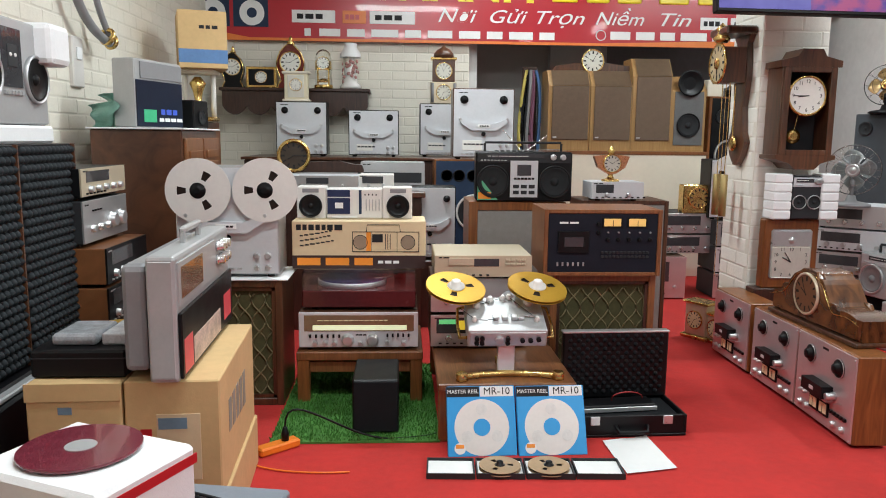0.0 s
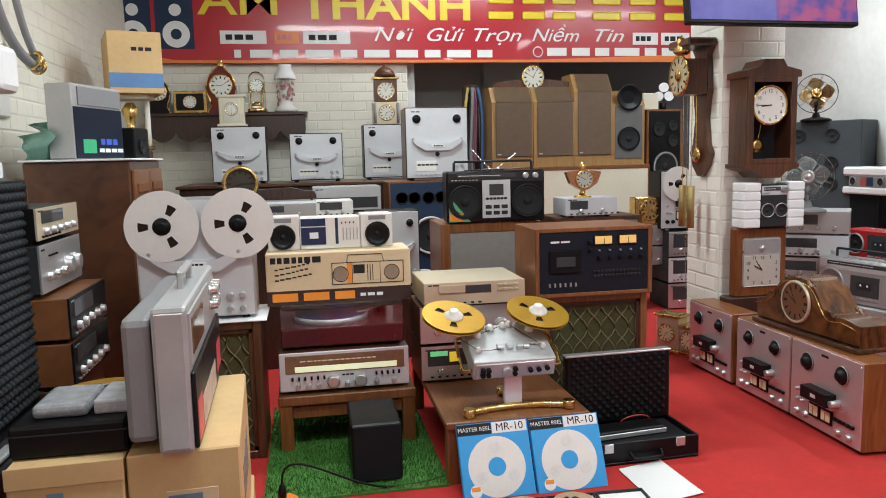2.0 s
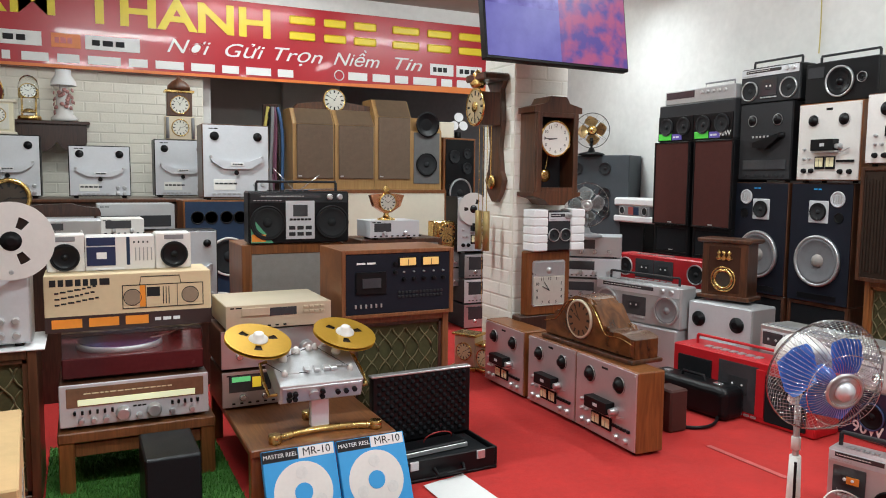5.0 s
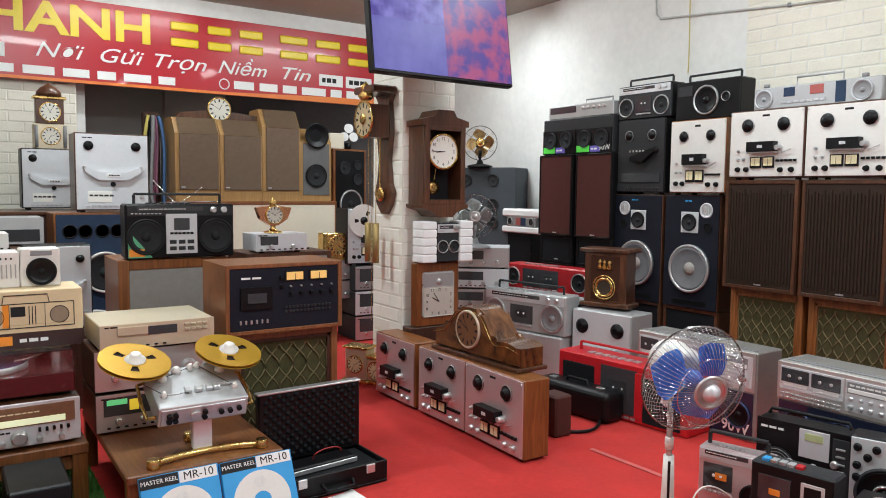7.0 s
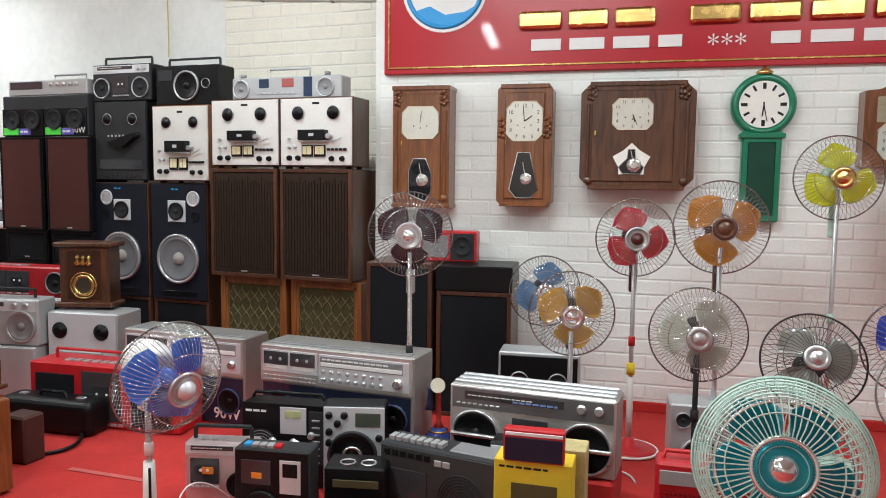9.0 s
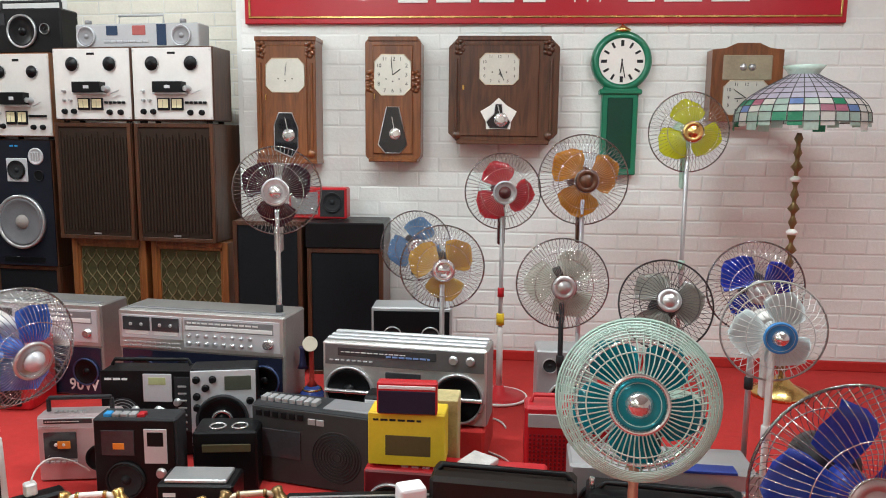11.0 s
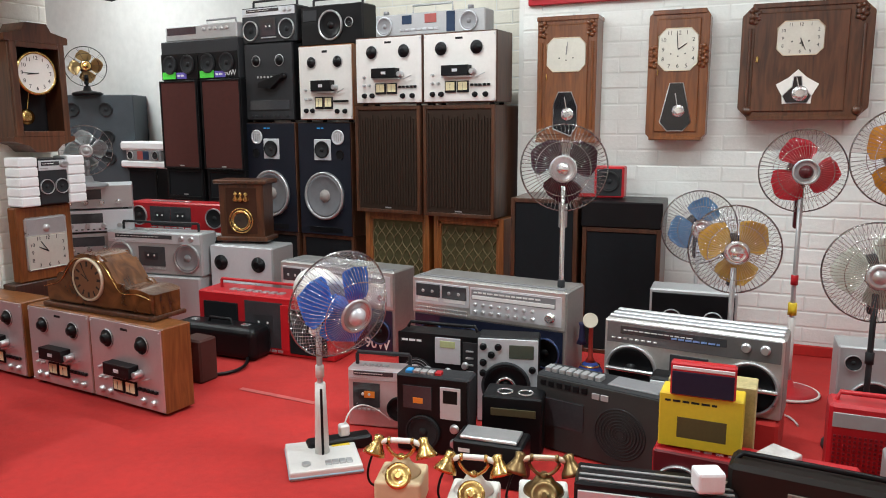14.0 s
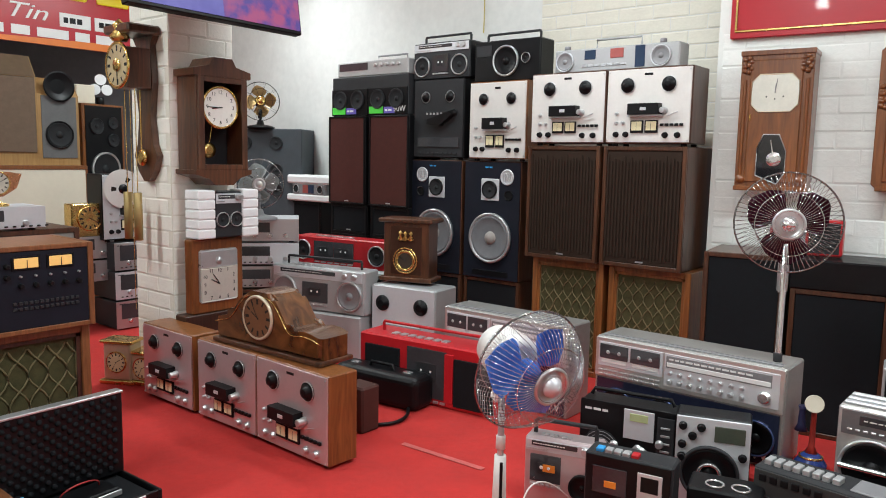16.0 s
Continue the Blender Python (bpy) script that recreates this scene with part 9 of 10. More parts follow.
# low black boombox in front of the grey one
lbk = thing("boombox", "low black boombox with chrome handle pivots", "boombox", pose(2.0, 0.21, 0.0, 0, 0, -92))
case(lbk, 0.40, 0.13, 0.235, BLACK, 0.012, 0.006)
driver(lbk, -0.12, 0.11, 0.065, CONE, STEEL, 0.003, "speaker")
driver(lbk, 0.12, 0.11, 0.065, CONE, STEEL, 0.003, "speaker")
plate(lbk, "cassette_door", -0.045, 0.05, 0.045, 0.13, SMOKE, 0.004, 0.004)
plate(lbk, "scale", -0.18, 0.185, 0.18, 0.215, DGREYP, 0.003, 0.004)
for s_ in (-1, 1):
    part("pivot", cyl(nb(), (s_ * 0.185, 0.05, 0.235), "z", 0.007, 0.03, 12), CHROME, lbk)
part("handle", tube(nb(), [(-0.17, 0.06, 0.23), (-0.15, 0.06, 0.25), (0.15, 0.06, 0.25), (0.17, 0.06, 0.23)], 0.008, 8), BLACK, lbk)
bag = nb()
box(bag, -0.06, -0.045, 0, 0.06, 0.045, 0.014, 0.005, 2)
for v in bag.verts:
    v.co.z += 0.006 * math.sin(v.co.x * 90) * math.cos(v.co.y * 70) if v.co.z > 0.006 else 0
solid("plastic_bag", bag, mat("clear_film", (0.62, 0.60, 0.58), 0.2, vary=0.25, scale=40, bump=0.5, bscale=90), "crumpled clear plastic bag on the dark red boombox", "bag", pose(2.22, 0.72, 0.192, 0, 0, -30))

# ---- fans, lamp and telephones ----
BLU = tint("blade_blue", (0.06, 0.19, 0.66))
fan(pose(1.94, 2.035, 0, 0, 0, -46), 0.170, BLU, 0.575, "cream desk fan with clear blue blades and chrome cage", CHROME, 3, STEEL, square=True, base_m=WHITEP, neck=WHITEP, hub=SILVERL, wires=68, turn=40, tilt=10, fwd=0.132, pan=24, deep=0.025, cagew=0.0011, cap=SILVER)
fan(pose(2.76, 1.53, 0, 0, 0, -72), 0.16, tint("blade_plum", (0.040, 0.006, 0.014), 0.1, 0.0), 0.93, "chrome pedestal fan with dark plum blades", CHROME, 3, CHROME, wires=64, hub=CHROME, neck=STEEL, turn=20, cap=STEEL)
redf = fan(pose(3.33, 0.76, 0, 0, 0, -78), 0.16, tint("blade_red", (0.62, 0.008, 0.018)), 0.907, "pedestal fan with bright red blades", STEEL, 3, STEEL, wires=56, neck=MAROON, hub=MAROON, turn=-20, cap=STEEL, base_m=RED)
part("price_tag", cyl(nb(), (0, 0.03, 0.33), "z", 0.017, 0.05, 14), YELP, redf, "yellow paper tag on the pole")
part("lower_sleeve", cyl(nb(), (0, 0.03, 0.05), "z", 0.014, 0.27, 16), WHITEP, redf)
part("base_rim", ring(nb(), (0, 0.03, 0.008), "z", 0.121, 0.006, 40, 6), DIALW, redf)
fan(pose(3.17, 0.43, 0, 0, 0, -80), 0.176, tint("blade_amber", (0.62, 0.25, 0.015)), 0.97, "pedestal fan with amber blades and wood-look neck", STEEL, 3, STEEL, wires=64, neck=WALNUT, hub=CLOCKD, turn=10)
fan(pose(2.85, 0.495, 0, 0, 0, -84), 0.164, tint("blade_clear", (0.62, 0.62, 0.54)), 0.612, "fan with clear smoky blades and thin wire cage", STEEL, 3, DGREYP, wires=72, hub=STEEL, turn=50)
fan(pose(2.85, 0.93, 0, 0, 0, -76), 0.155, tint("blade_gold", (0.66, 0.38, 0.07)), 0.655, "fan with golden blades and chrome hub", CHROME, 3, STEEL, wires=60, hub=CHROME, turn=30)
fan(pose(3.37, 1.14, 0, 0, 0, -72), 0.155, tint("blade_sky", (0.13, 0.29, 0.52)), 0.656, "fan with grey-blue blades behind the gold one", STEEL, 3, STEEL, wires=60, hub=CHROME, turn=70)
fan(pose(3.46, 0.005, 0, 0, 0, -84), 0.165, tint("blade_yellow", (0.72, 0.74, 0.015)), 1.163, "tall fan with vivid yellow blades and mint neck", STEEL, 3, STEEL, wires=56, neck=mat("mint", (0.45, 0.66, 0.55), 0.4), base_m=mat("mint", (0.45, 0.66, 0.55), 0.4), hub=GOLD, turn=-30)
fan(pose(2.64, -0.11, 0, 0, 0, -90), 0.148, tint("blade_royal", (0.015, 0.045, 0.52)), 0.665, "fan with royal blue blades", STEEL, 3, STEEL, wires=50, hub=STEEL, turn=15)
fan(pose(2.43, 0.185, 0, 0, 0, -88), 0.137, tint("blade_grey", (0.36, 0.36, 0.32)), 0.64, "old dark wire fan with grey blades tilted upward", mat("dark_wire", (0.10, 0.10, 0.10), 0.35, 0.8), 3, DGREYP, wires=48, hub=STEEL, tilt=-22)
fan(pose(2.27, -0.08, 0, 0, 0, -90), 0.138, mat("white_blade", (0.66, 0.74, 0.74), 0.35, vary=0.06), 0.615, "fan with pale mint blades and a blue centre", mat("pale_wire", (0.6, 0.64, 0.62), 0.35, 0.3), 3, WHITEP, wires=40, hub=CHROME, base_m=WHITEP, neck=WHITEP, cap=mat("centre_blue", (0.04, 0.28, 0.66), 0.3), turn=60)
MINTW = mat("mint_wire", (0.56, 0.76, 0.68), 0.4, vary=0.08)
fan(pose(1.535, 0.335, 0, 0, 0, -92), 0.148, tint("blade_teal", (0.008, 0.27, 0.33), 0.12, 0.1), 0.648, "mint wire fan with deep teal blades and copper pole", MINTW, 5, mat("copper_pole", (0.66, 0.36, 0.26), 0.3, 0.8), wires=56, hub=CHROME, base_m=mat("mint", (0.45, 0.66, 0.55), 0.4), cagew=0.0014, turn=45, tilt=-12, cap=mat("teal_ring", (0.01, 0.28, 0.34), 0.2, 0.4), band=7)
fan(pose(1.44, -0.01, 0, 0, 0, -78), 0.17, tint("blade_navy", (0.03, 0.07, 0.45)), 0.56, "chrome fan with dark blue blades", CHROME, 4, STEEL, wires=56, hub=PINKS)

# floor lamp with leaded glass shade
tl = thing("floor_lamp", "floor lamp with leaded glass shade and turned brass pole", "lamp", pose(3.66, -0.47, 0))
part("base", lathe(nb(), (0, 0, 0), "z", [(0.13, 0), (0.13, 0.02), (0.06, 0.05), (0.02, 0.09)], 28), GOLD, tl)
pr_ = [(0.010, 0.08)]
for k in range(18):
    z = 0.1 + k * 0.06
    pr_ += [(0.009, z), (0.019 if k % 3 else 0.026, z + 0.02), (0.009, z + 0.045)]
part("pole", lathe(nb(), (0, 0, 0), "z", pr_, 16), mat("dark_brass", (0.22, 0.15, 0.07), 0.35, 0.8), tl)
for z in (0.72, 0.95):
    part("white_bead", lathe(nb(), (0, 0, z), "z", [(0.01, 0), (0.024, 0.012), (0.024, 0.02), (0.01, 0.032)], 16), DIALW, tl)
SH = []
for k in range(9):
    q = k / 8
    SH.append((0.055 + 0.215 * math.sin(q * math.pi / 2) ** 1.1, 0.20 * (1 - q) ** 0.8 if q < 1 else 0.0))
cells = [("pane_white", DIALW), ("pane_blue", mat("pane_blue", (0.22, 0.34, 0.62), 0.25)), ("pane_rose", mat("pane_rose", (0.55, 0.22, 0.30), 0.25)), ("pane_green", mat("pane_green", (0.06, 0.36, 0.20), 0.25)), ("pane_mint", mat("pane_mint", (0.55, 0.70, 0.62), 0.25)), ("pane_lilac", mat("pane_lilac", (0.66, 0.64, 0.74), 0.2))]
shade = new("shade")
shade.parent = tl
shade.location = (0, 0, 1.21)
tagged(shade, "leaded glass shade with flowers and green rim")
n = 28
bms = [nb() for c_ in cells]
rg = random.Random(5)
for k in range(8):
    for i in range(n):
        ci = 5 if k < 5 else (rg.choice((0, 0, 5, 1, 2, 3, 4)) if k < 7 else rg.choice((0, 3, 4, 4)))
        a0, a1 = 2 * math.pi * (i + 0.05) / n, 2 * math.pi * (i + 0.95) / n
        (r0, z0), (r1, z1) = SH[k], SH[k + 1]
        if k == 7:
            z1 -= 0.018 * (1 + math.sin(i * math.pi / 2))
        f_ = bms[ci].faces.new([bms[ci].verts.new((r_ * math.cos(a), r_ * math.sin(a), z_)) for r_, z_, a in ((r0, z0, a0), (r0, z0, a1), (r1, z1, a1), (r1, z1, a0))])
for (nm_, mt2), bm_ in zip(cells, bms):
    bmesh.ops.solidify(bm_, geom=bm_.faces[:], thickness=0.003)
    part("glass_pane", bm_, mt2, shade)
ld = nb()
for i in range(n):
    a = 2 * math.pi * i / n
    tube(ld, [(r_ * math.cos(a) * 1.003, r_ * math.sin(a) * 1.003, z_) for r_, z_ in SH], 0.0018, 4)
for r_, z_ in SH:
    ring(ld, (0, 0, z_), "z", r_ * 1.003, 0.0018, 36, 4)
part("lead_line", ld, mat("lead", (0.06, 0.06, 0.06), 0.5, 0.4), shade)
part("crown", lathe(nb(), (0, 0, 1.405), "z", [(0.055, 0), (0.068, 0.02), (0.085, 0.04), (0.080, 0.04), (0.05, 0.0)], 24, False), mat("pane_mint", (0.55, 0.70, 0.62), 0.25), tl, "pale glass crown ring")


def telephone(x, y, z, rz, label, base_m, horn=GOLD):
    """An antique desk telephone; its base reaches down to the carpet."""
    p = thing("antique_telephone", label, "telephone", pose(x, y, 0, 0, 0, rz) @ Matrix.Scale(0.76, 4), "antique telephones")
    u = z / 0.76
    part("base", box(nb(), -0.09, -0.08, 0, 0.09, 0.10, u + 0.06, 0.012, 3), base_m, p)
    part("body", lathe(nb(), (0, 0.01, u + 0.06), "z", [(0.075, 0), (0.07, 0.012), (0.045, 0.03), (0.03, 0.055), (0.02, 0.06)], 24), horn if horn is not GOLD else base_m, p)
    part("dial", lathe(nb(), (0, -0.055, u + 0.075), (0, -0.8, 0.6), [(0.05, 0), (0.05, 0.008), (0.036, 0.011), (0.033, 0.008), (0.012, 0.009), (0.010, 0.013)], 26), horn, p)
    part("cradle", tube(nb(), bez((-0.055, 0.0, u + 0.17), (-0.03, 0.0, u + 0.11), (0.03, 0.0, u + 0.11), (0.055, 0.0, u + 0.17)), 0.007, 8), horn, p)
    for sx in (-1, 1):
        part("cradle_prong", tube(nb(), [(sx * 0.05, -0.018, u + 0.185), (sx * 0.052, 0.0, u + 0.166), (sx * 0.05, 0.018, u + 0.185)], 0.005, 6), horn, p)
    part("stem", lathe(nb(), (0, 0, u + 0.11), "z", [(0.018, 0), (0.012, 0.008), (0.018, 0.016), (0.010, 0.028)], 16), horn, p)
    hs = part("handset", tube(nb(), [(-0.075, 0, u + 0.182), (-0.04, 0, u + 0.192), (0.04, 0, u + 0.192), (0.075, 0, u + 0.182)], 0.011, 10), DIALW if horn is GOLD else CHAMP, p)
    for sx in (-1, 1):
        part("collar", lathe(nb(), (sx * 0.045, 0, u + 0.191), "x", [(0.013, -0.006), (0.015, 0), (0.013, 0.006)], 14), horn, hs)
        part("earpiece", lathe(nb(), (sx * 0.09, 0, u + 0.182), (sx * 0.3, -0.35, -1), [(0.010, -0.028), (0.020, -0.022), (0.018, -0.004), (0.024, 0.012), (0.040, 0.036), (0.044, 0.05), (0.036, 0.048)], 24), horn, hs)
    part("cord", tube(nb(), bez((-0.09, 0, u + 0.17), (-0.16, -0.02, u + 0.05), (-0.14, 0.03, 0.01), (-0.08, 0.105, 0.02)), 0.005), BLACK, p)
    return p


telephone(1.85, 1.68, 0.045, -70, "antique telephone with gold fittings on a wooden base", CARDL)
telephone(1.86, 1.45, 0.04, -72, "antique telephone with gold fittings and onyx base", DIALW)
telephone(1.93, 1.27, 0.05, -68, "antique telephone in aged bronze with onyx base", DIALW, mat("aged_bronze", (0.30, 0.20, 0.09), 0.35, 0.9))
ct_ = thing("candlestick_telephone", "red, blue and gold candlestick telephone", "telephone", pose(2.80, 1.42, 0.141, 0, 0, -80) @ Matrix.Scale(0.68, 4))
part("base", lathe(nb(), (0, 0, 0), "z", [(0.07, 0), (0.072, 0.03), (0.05, 0.06), (0.03, 0.08)], 24), mat("tel_blue", (0.03, 0.06, 0.25), 0.25), ct_)
part("gold_ring", ring(nb(), (0, 0, 0.06), "z", 0.05, 0.006, 24, 6), GOLD, ct_)
part("stem", lathe(nb(), (0, 0, 0.08), "z", [(0.03, 0), (0.014, 0.03), (0.012, 0.2), (0.02, 0.22)], 20), mat("tel_red", (0.4, 0.04, 0.03), 0.3), ct_)
part("mouthpiece", lathe(nb(), (0, -0.01, 0.32), (0, -1, 0.25), [(0.015, -0.03), (0.018, 0.0), (0.042, 0.035), (0.036, 0.03)], 22), CREAM, ct_)
part("receiver", lathe(nb(), (-0.05, 0, 0.18), "z", [(0.03, 0), (0.018, 0.03), (0.014, 0.1), (0.02, 0.12)], 18), mat("tel_navy", (0.03, 0.03, 0.08), 0.3), ct_)
part("mouth_opening", cyl(nb(), (0, -0.034, 0.326), (0, -1, 0.25), 0.030, 0.004, 22), mat("tel_red", (0.4, 0.04, 0.03), 0.3), ct_)
ex = thing("power_strip", "black power strip with white adaptor", "power strip", pose(2.06, 2.06, 0, 0, 0, -40))
part("strip", box(nb(), -0.11, -0.03, 0, 0.11, 0.03, 0.045, 0.008), BLACK, ex)
part("adaptor", box(nb(), 0.0, -0.015, 0.045, 0.035, 0.02, 0.085, 0.005), WHITEP, ex)
part("lead", tube(nb(), bez((0.02, 0, 0.085), (0.05, 0.03, 0.16), (0.12, 0.05, 0.14), (0.2, 0.06, 0.05)), 0.003), WHITEP, ex)
cdt = thing("wall_conduit", "thin grey conduit bent along the upper wall", "conduit", pose(0, 0, 0))
part("pipe", tube(nb(), [(4.145, 4.06, 2.60), (4.145, 4.045, 2.33), (4.145, 4.01, 2.295), (4.145, 3.07, 2.205), (4.145, 2.25, 2.145)], 0.007, 8), mat("conduit_grey", (0.50, 0.50, 0.48), 0.5), cdt)
for cy, cz in ((3.07, 2.205), (2.6, 2.17)):
    part("clip", box(nb(), 4.134, cy - 0.01, cz - 0.012, 4.159, cy + 0.01, cz + 0.012, 0.003), GREYP, cdt)
wl = thing("white_lead", "thin white lead lying on the carpet", "cable", pose(2.9, 0.75, 0.006))
part("lead", tube(nb(), bez((0, 0, 0), (-0.2, 0.1, 0), (-0.1, -0.15, 0), (-0.35, -0.1, 0), 20), 0.004), WHITEP, wl)
part("lead", tube(nb(), bez((0.0, 0.1, 0), (0.15, 0.2, 0), (0.3, 0.0, 0), (0.1, -0.05, 0), 20), 0.004), WHITEP, wl)

# the television's picture: four soft purple quarters
TV.use_nodes = True
tn = TV.node_tree
pb = tn.nodes["Principled BSDF"]
tc_ = tn.nodes.new("ShaderNodeTexCoord")
nz = tn.nodes.new("ShaderNodeTexNoise")
nz.inputs["Scale"].default_value, nz.inputs["Detail"].default_value = 11, 8
tn.links.new(tc_.outputs["Object"], nz.inputs["Vector"])
sep = tn.nodes.new("ShaderNodeSeparateXYZ")
tn.links.new(tc_.outputs["Object"], sep.inputs[0])
gx_ = tn.nodes.new("ShaderNodeMath")
gx_.operation = "GREATER_THAN"
gx_.inputs[1].default_value = 0.0
tn.links.new(sep.outputs[0], gx_.inputs[0])
rp = tn.nodes.new("ShaderNodeValToRGB")
rp.color_ramp.elements[0].position, rp.color_ramp.elements[0].color = 0.35, (0.10, 0.07, 0.42, 1)
rp.color_ramp.elements[1].position, rp.color_ramp.elements[1].color = 0.65, (0.30, 0.27, 0.80, 1)
tn.links.new(nz.outputs[0], rp.inputs[0])
rp2 = tn.nodes.new("ShaderNodeValToRGB")
rp2.color_ramp.elements[0].position, rp2.color_ramp.elements[0].color = 0.42, (0.14, 0.09, 0.42, 1)
rp2.color_ramp.elements[1].position, rp2.color_ramp.elements[1].color = 0.60, (0.55, 0.12, 0.30, 1)
tn.links.new(nz.outputs[0], rp2.inputs[0])
mx = tn.nodes.new("ShaderNodeMix")
mx.data_type = "RGBA"
tn.links.new(gx_.outputs[0], mx.inputs[0])
tn.links.new(rp.outputs[0], mx.inputs[6])
tn.links.new(rp2.outputs[0], mx.inputs[7])
pb.inputs["Base Color"].default_value = (0.01, 0.01, 0.01, 1)
pb.inputs["Roughness"].default_value = 0.35
pb.inputs["Specular IOR Level"].default_value = 0.2
lo = tn.nodes.new("ShaderNodeMath")
lo.operation = "LESS_THAN"
lo.inputs[1].default_value = 0.263
tn.links.new(sep.outputs[2], lo.inputs[0])
lf = tn.nodes.new("ShaderNodeMath")
lf.operation = "LESS_THAN"
lf.inputs[1].default_value = 0.0
tn.links.new(sep.outputs[0], lf.inputs[0])
both = tn.nodes.new("ShaderNodeMath")
both.operation = "MULTIPLY"
tn.links.new(lo.outputs[0], both.inputs[0])
tn.links.new(lf.outputs[0], both.inputs[1])
part_ = tn.nodes.new("ShaderNodeMath")
part_.operation = "MULTIPLY"
part_.inputs[1].default_value = 0.75
tn.links.new(both.outputs[0], part_.inputs[0])
mq = tn.nodes.new("ShaderNodeMix")
mq.data_type = "RGBA"
tn.links.new(part_.outputs[0], mq.inputs[0])
tn.links.new(mx.outputs[2], mq.inputs[6])
mq.inputs[7].default_value = (0.20, 0.19, 0.62, 1)
tn.links.new(mq.outputs[2], pb.inputs["Emission Color"])
pb.inputs["Emission Strength"].default_value = 0.8

scuff = nb()
box(scuff, -0.013, -0.19, 0, 0.013, 0.19, 0.0015)
solid("tape_strip", scuff, mat("clear_tape", (0.55, 0.12, 0.11), 0.35, vary=0.3, scale=20), "worn pale strip of tape on the carpet", "tape", pose(2.345, 2.585, 0.002, 0, 0, 2))
cord = solid("wall_cable", tube(nb(), bez((4.15, 3.77, CEIL - 0.01), (4.145, 3.78, 2.4), (4.15, 3.76, 2.1), (4.148, 3.77, 1.9)), 0.004), mat("cord_yellow", (0.62, 0.50, 0.16), 0.5), "thin yellow cable hanging down the wall", "cable")

# ---- brick-pattern panels on the walls (pieces last) ----
BWD, BHT, BTH = 0.196, 0.071, 0.0021


def brick_mesh(name, w, h, material):
    bm_ = nb()
    vs0 = [bm_.verts.new(v) for v in ((-w / 2, 0, -h / 2), (w / 2, 0, -h / 2), (w / 2, 0, h / 2), (-w / 2, 0, h / 2))]
    c = 0.006
    vs1 = [bm_.verts.new(v) for v in ((-w / 2 + c, -BTH, -h / 2 + c), (w / 2 - c, -BTH, -h / 2 + c), (w / 2 - c, -BTH, h / 2 - c), (-w / 2 + c, -BTH, h / 2 - c))]
    bm_.faces.new(vs1)
    for i in range(4):
        bm_.faces.new((vs0[i], vs0[(i + 1) % 4], vs1[(i + 1) % 4], vs1[i]))
    me = bpy.data.meshes.new(name)
    bm_.to_mesh(me)
    bm_.free()
    me.materials.append(material)
    return me


def courses(w, z0, z1, seed):
    """Centres and widths of bricks in running bond over a width."""
    rng = random.Random(seed)
    k = 0
    z = z0 + 0.0375
    while z < z1:
        x = -w / 2 - (0.1 if k % 2 else 0.0)
        while x < w / 2:
            a, b_ = max(x, -w / 2), min(x + 0.2, w / 2)
            if b_ - a > 0.03:
                yield (a + b_) / 2, z, b_ - a - 0.004, rng.uniform(-0.0012, 0.0012)
            x += 0.2
        z += 0.075
        k += 1


def brick_wall(name, m, w, z0, z1, material, label, seed):
    verts, faces = [], []
    c = 0.006
    for x, z, bw, dy in courses(w, z0, z1, seed):
        b0 = len(verts)
        h = BHT
        verts += [(x - bw / 2, 0, z - h / 2), (x + bw / 2, 0, z - h / 2), (x + bw / 2, 0, z + h / 2), (x - bw / 2, 0, z + h / 2)]
        verts += [(x - bw / 2 + c, -BTH + dy, z - h / 2 + c), (x + bw / 2 - c, -BTH + dy, z - h / 2 + c), (x + bw / 2 - c, -BTH - dy, z + h / 2 - c), (x - bw / 2 + c, -BTH - dy, z + h / 2 - c)]
        faces += [(b0 + 4, b0 + 5, b0 + 6, b0 + 7)] + [(b0 + i, b0 + (i + 1) % 4, b0 + 4 + (i + 1) % 4, b0 + 4 + i) for i in range(4)]
    me = bpy.data.meshes.new(name)
    me.from_pydata(verts, [], faces)
    me.materials.append(material)
    ob = new(name, me)
    ob.matrix_world = m
    return tagged(ob, label, "wall bricks", kind="stuff")


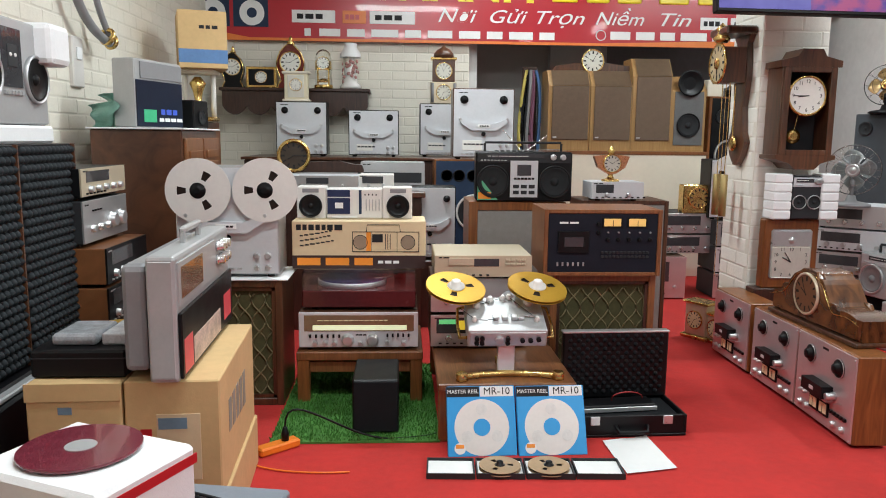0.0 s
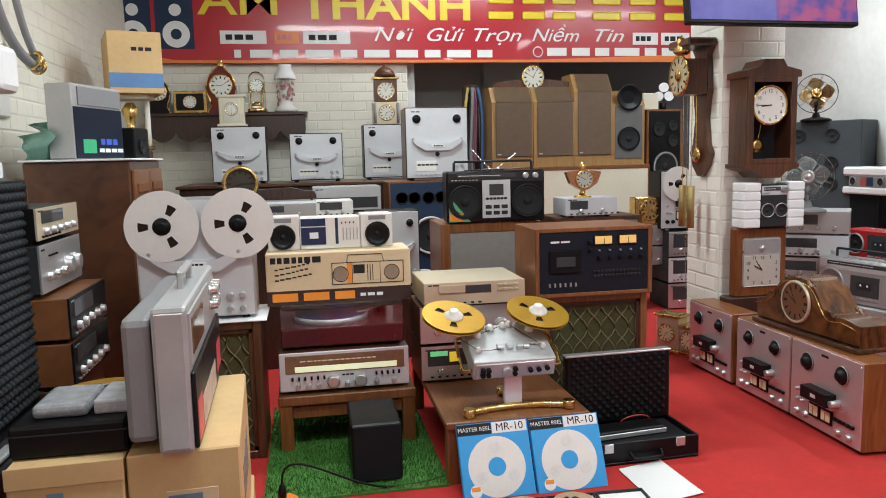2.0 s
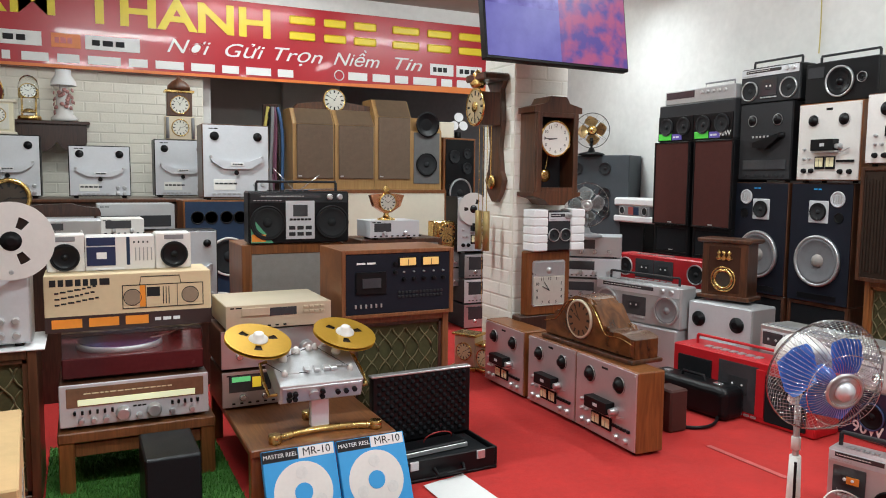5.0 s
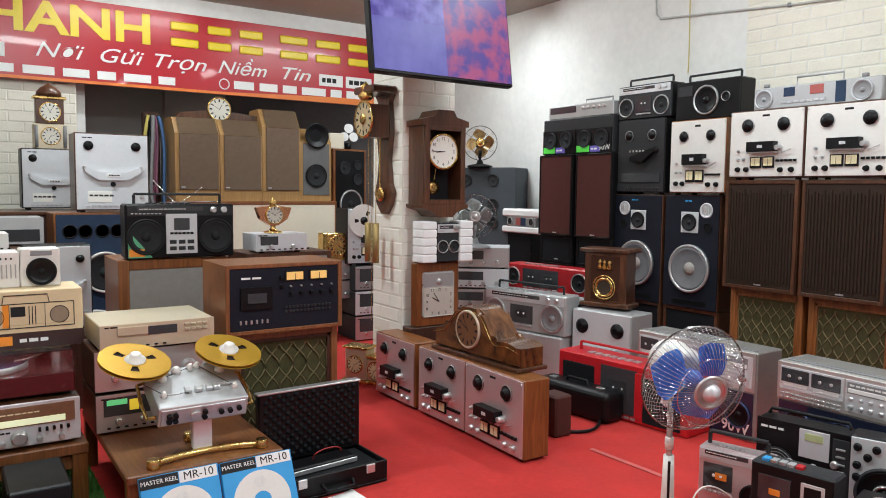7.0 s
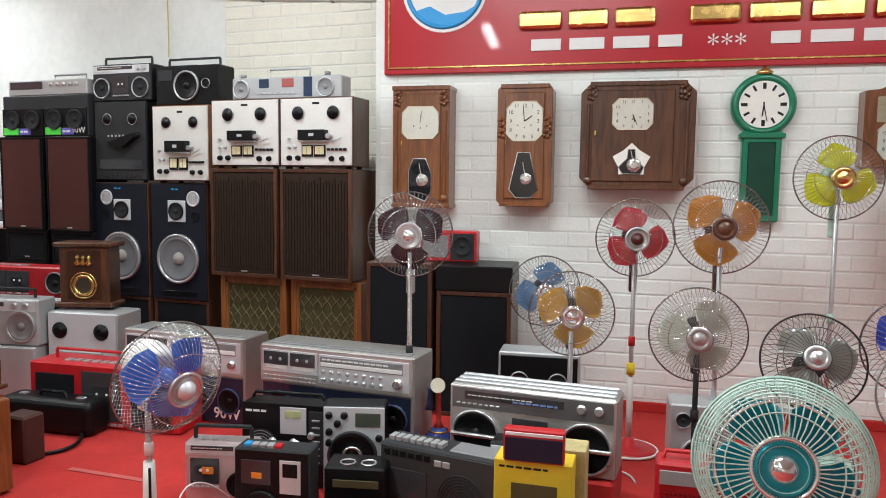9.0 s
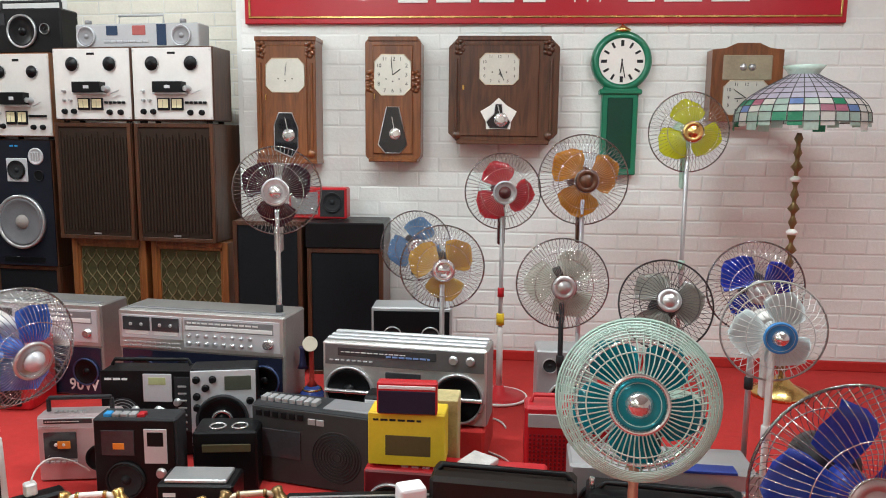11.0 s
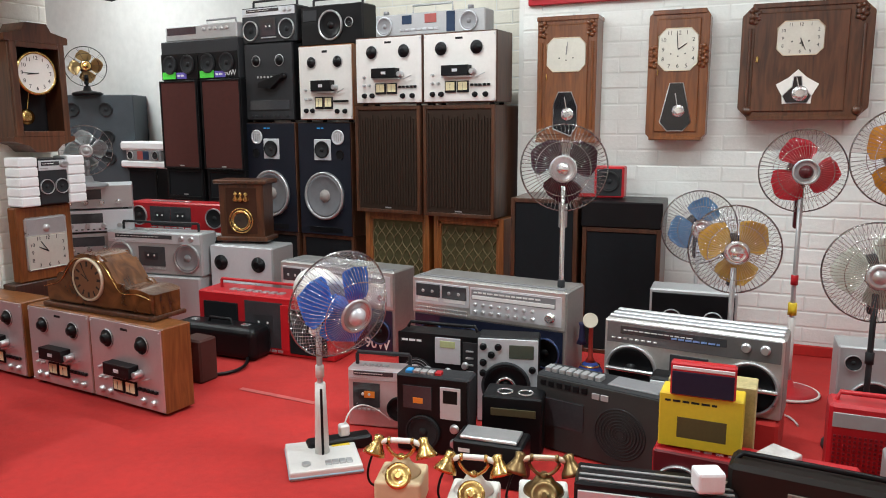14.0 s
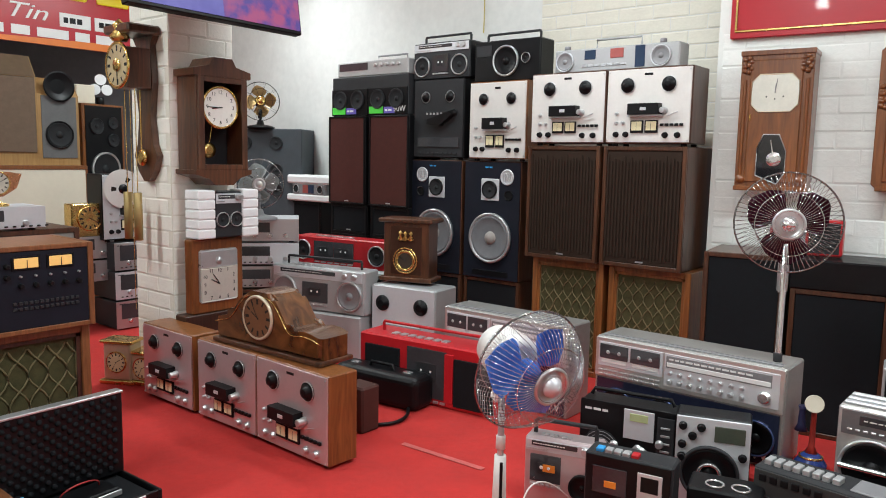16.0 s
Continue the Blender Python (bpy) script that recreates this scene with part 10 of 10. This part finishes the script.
brick_wall("brick_facing", pose((LW + 0.9) / 2, BW - 0.001, 0), 0.9 - LW - 0.002, 0.9, 2.6, BRICKC, "cream brick-pattern panels on the back wall", 1)
brick_wall("brick_facing", pose(LW + 0.001, 3.6, 0, 0, 0, 90), 6.2, 0.9, 2.6, BRICKC, "cream brick-pattern panels on the left wall", 2)
brick_wall("brick_facing", pose(2.30, 4.039, 0), 0.34, 0, 2.6, BRICKP, "cream brick-pattern panels on the pillar", 3)
brick_wall("brick_facing", pose(2.129, 4.205, 0, 0, 0, -90), 0.33, 0, 2.6, BRICKP, "cream brick-pattern panels on the pillar side", 4)
brick_wall("brick_facing", pose(4.159, 2.75, 0, 0, 0, -90), 1.2, 1.2, 2.6, BRICKC, "cream brick-pattern panels beside the sign", 5)
# single bricks on the wall with the clocks, over the stretch nearest the camera
full = brick_mesh("brick", BWD, BHT, BRICKW)
rest = []
count = 0
x0w = 4.5 / 2
for x, z, bw, dy in courses(4.48, 0.06, 1.70, 6):
    if abs(bw - BWD) < 0.001 and count < 300 and -1.2 < x < 1.35:
        ob = new("brick", full)
        ob.parent = ww
        ob.location = (x + 1.14, -0.001 + dy, z)
        count += 1
    else:
        rest.append((x, z, bw, dy))
verts, faces = [], []
c = 0.006
for x, z, bw, dy in rest:
    b0, h = len(verts), BHT
    x += 1.14
    verts += [(x - bw / 2, -0.001, z - h / 2), (x + bw / 2, -0.001, z - h / 2), (x + bw / 2, -0.001, z + h / 2), (x - bw / 2, -0.001, z + h / 2)]
    verts += [(x - bw / 2 + c, -BTH + dy, z - h / 2 + c), (x + bw / 2 - c, -BTH + dy, z - h / 2 + c), (x + bw / 2 - c, -BTH - dy, z + h / 2 - c), (x - bw / 2 + c, -BTH - dy, z + h / 2 - c)]
    faces += [(b0 + 4, b0 + 5, b0 + 6, b0 + 7)] + [(b0 + i, b0 + (i + 1) % 4, b0 + 4 + (i + 1) % 4, b0 + 4 + i) for i in range(4)]
me = bpy.data.meshes.new("brick_facing")
me.from_pydata(verts, [], faces)
me.materials.append(BRICKW)
ob = new("brick_facing", me)
ob.parent = ww
tagged(ob, "white brick-pattern panels", kind="stuff")
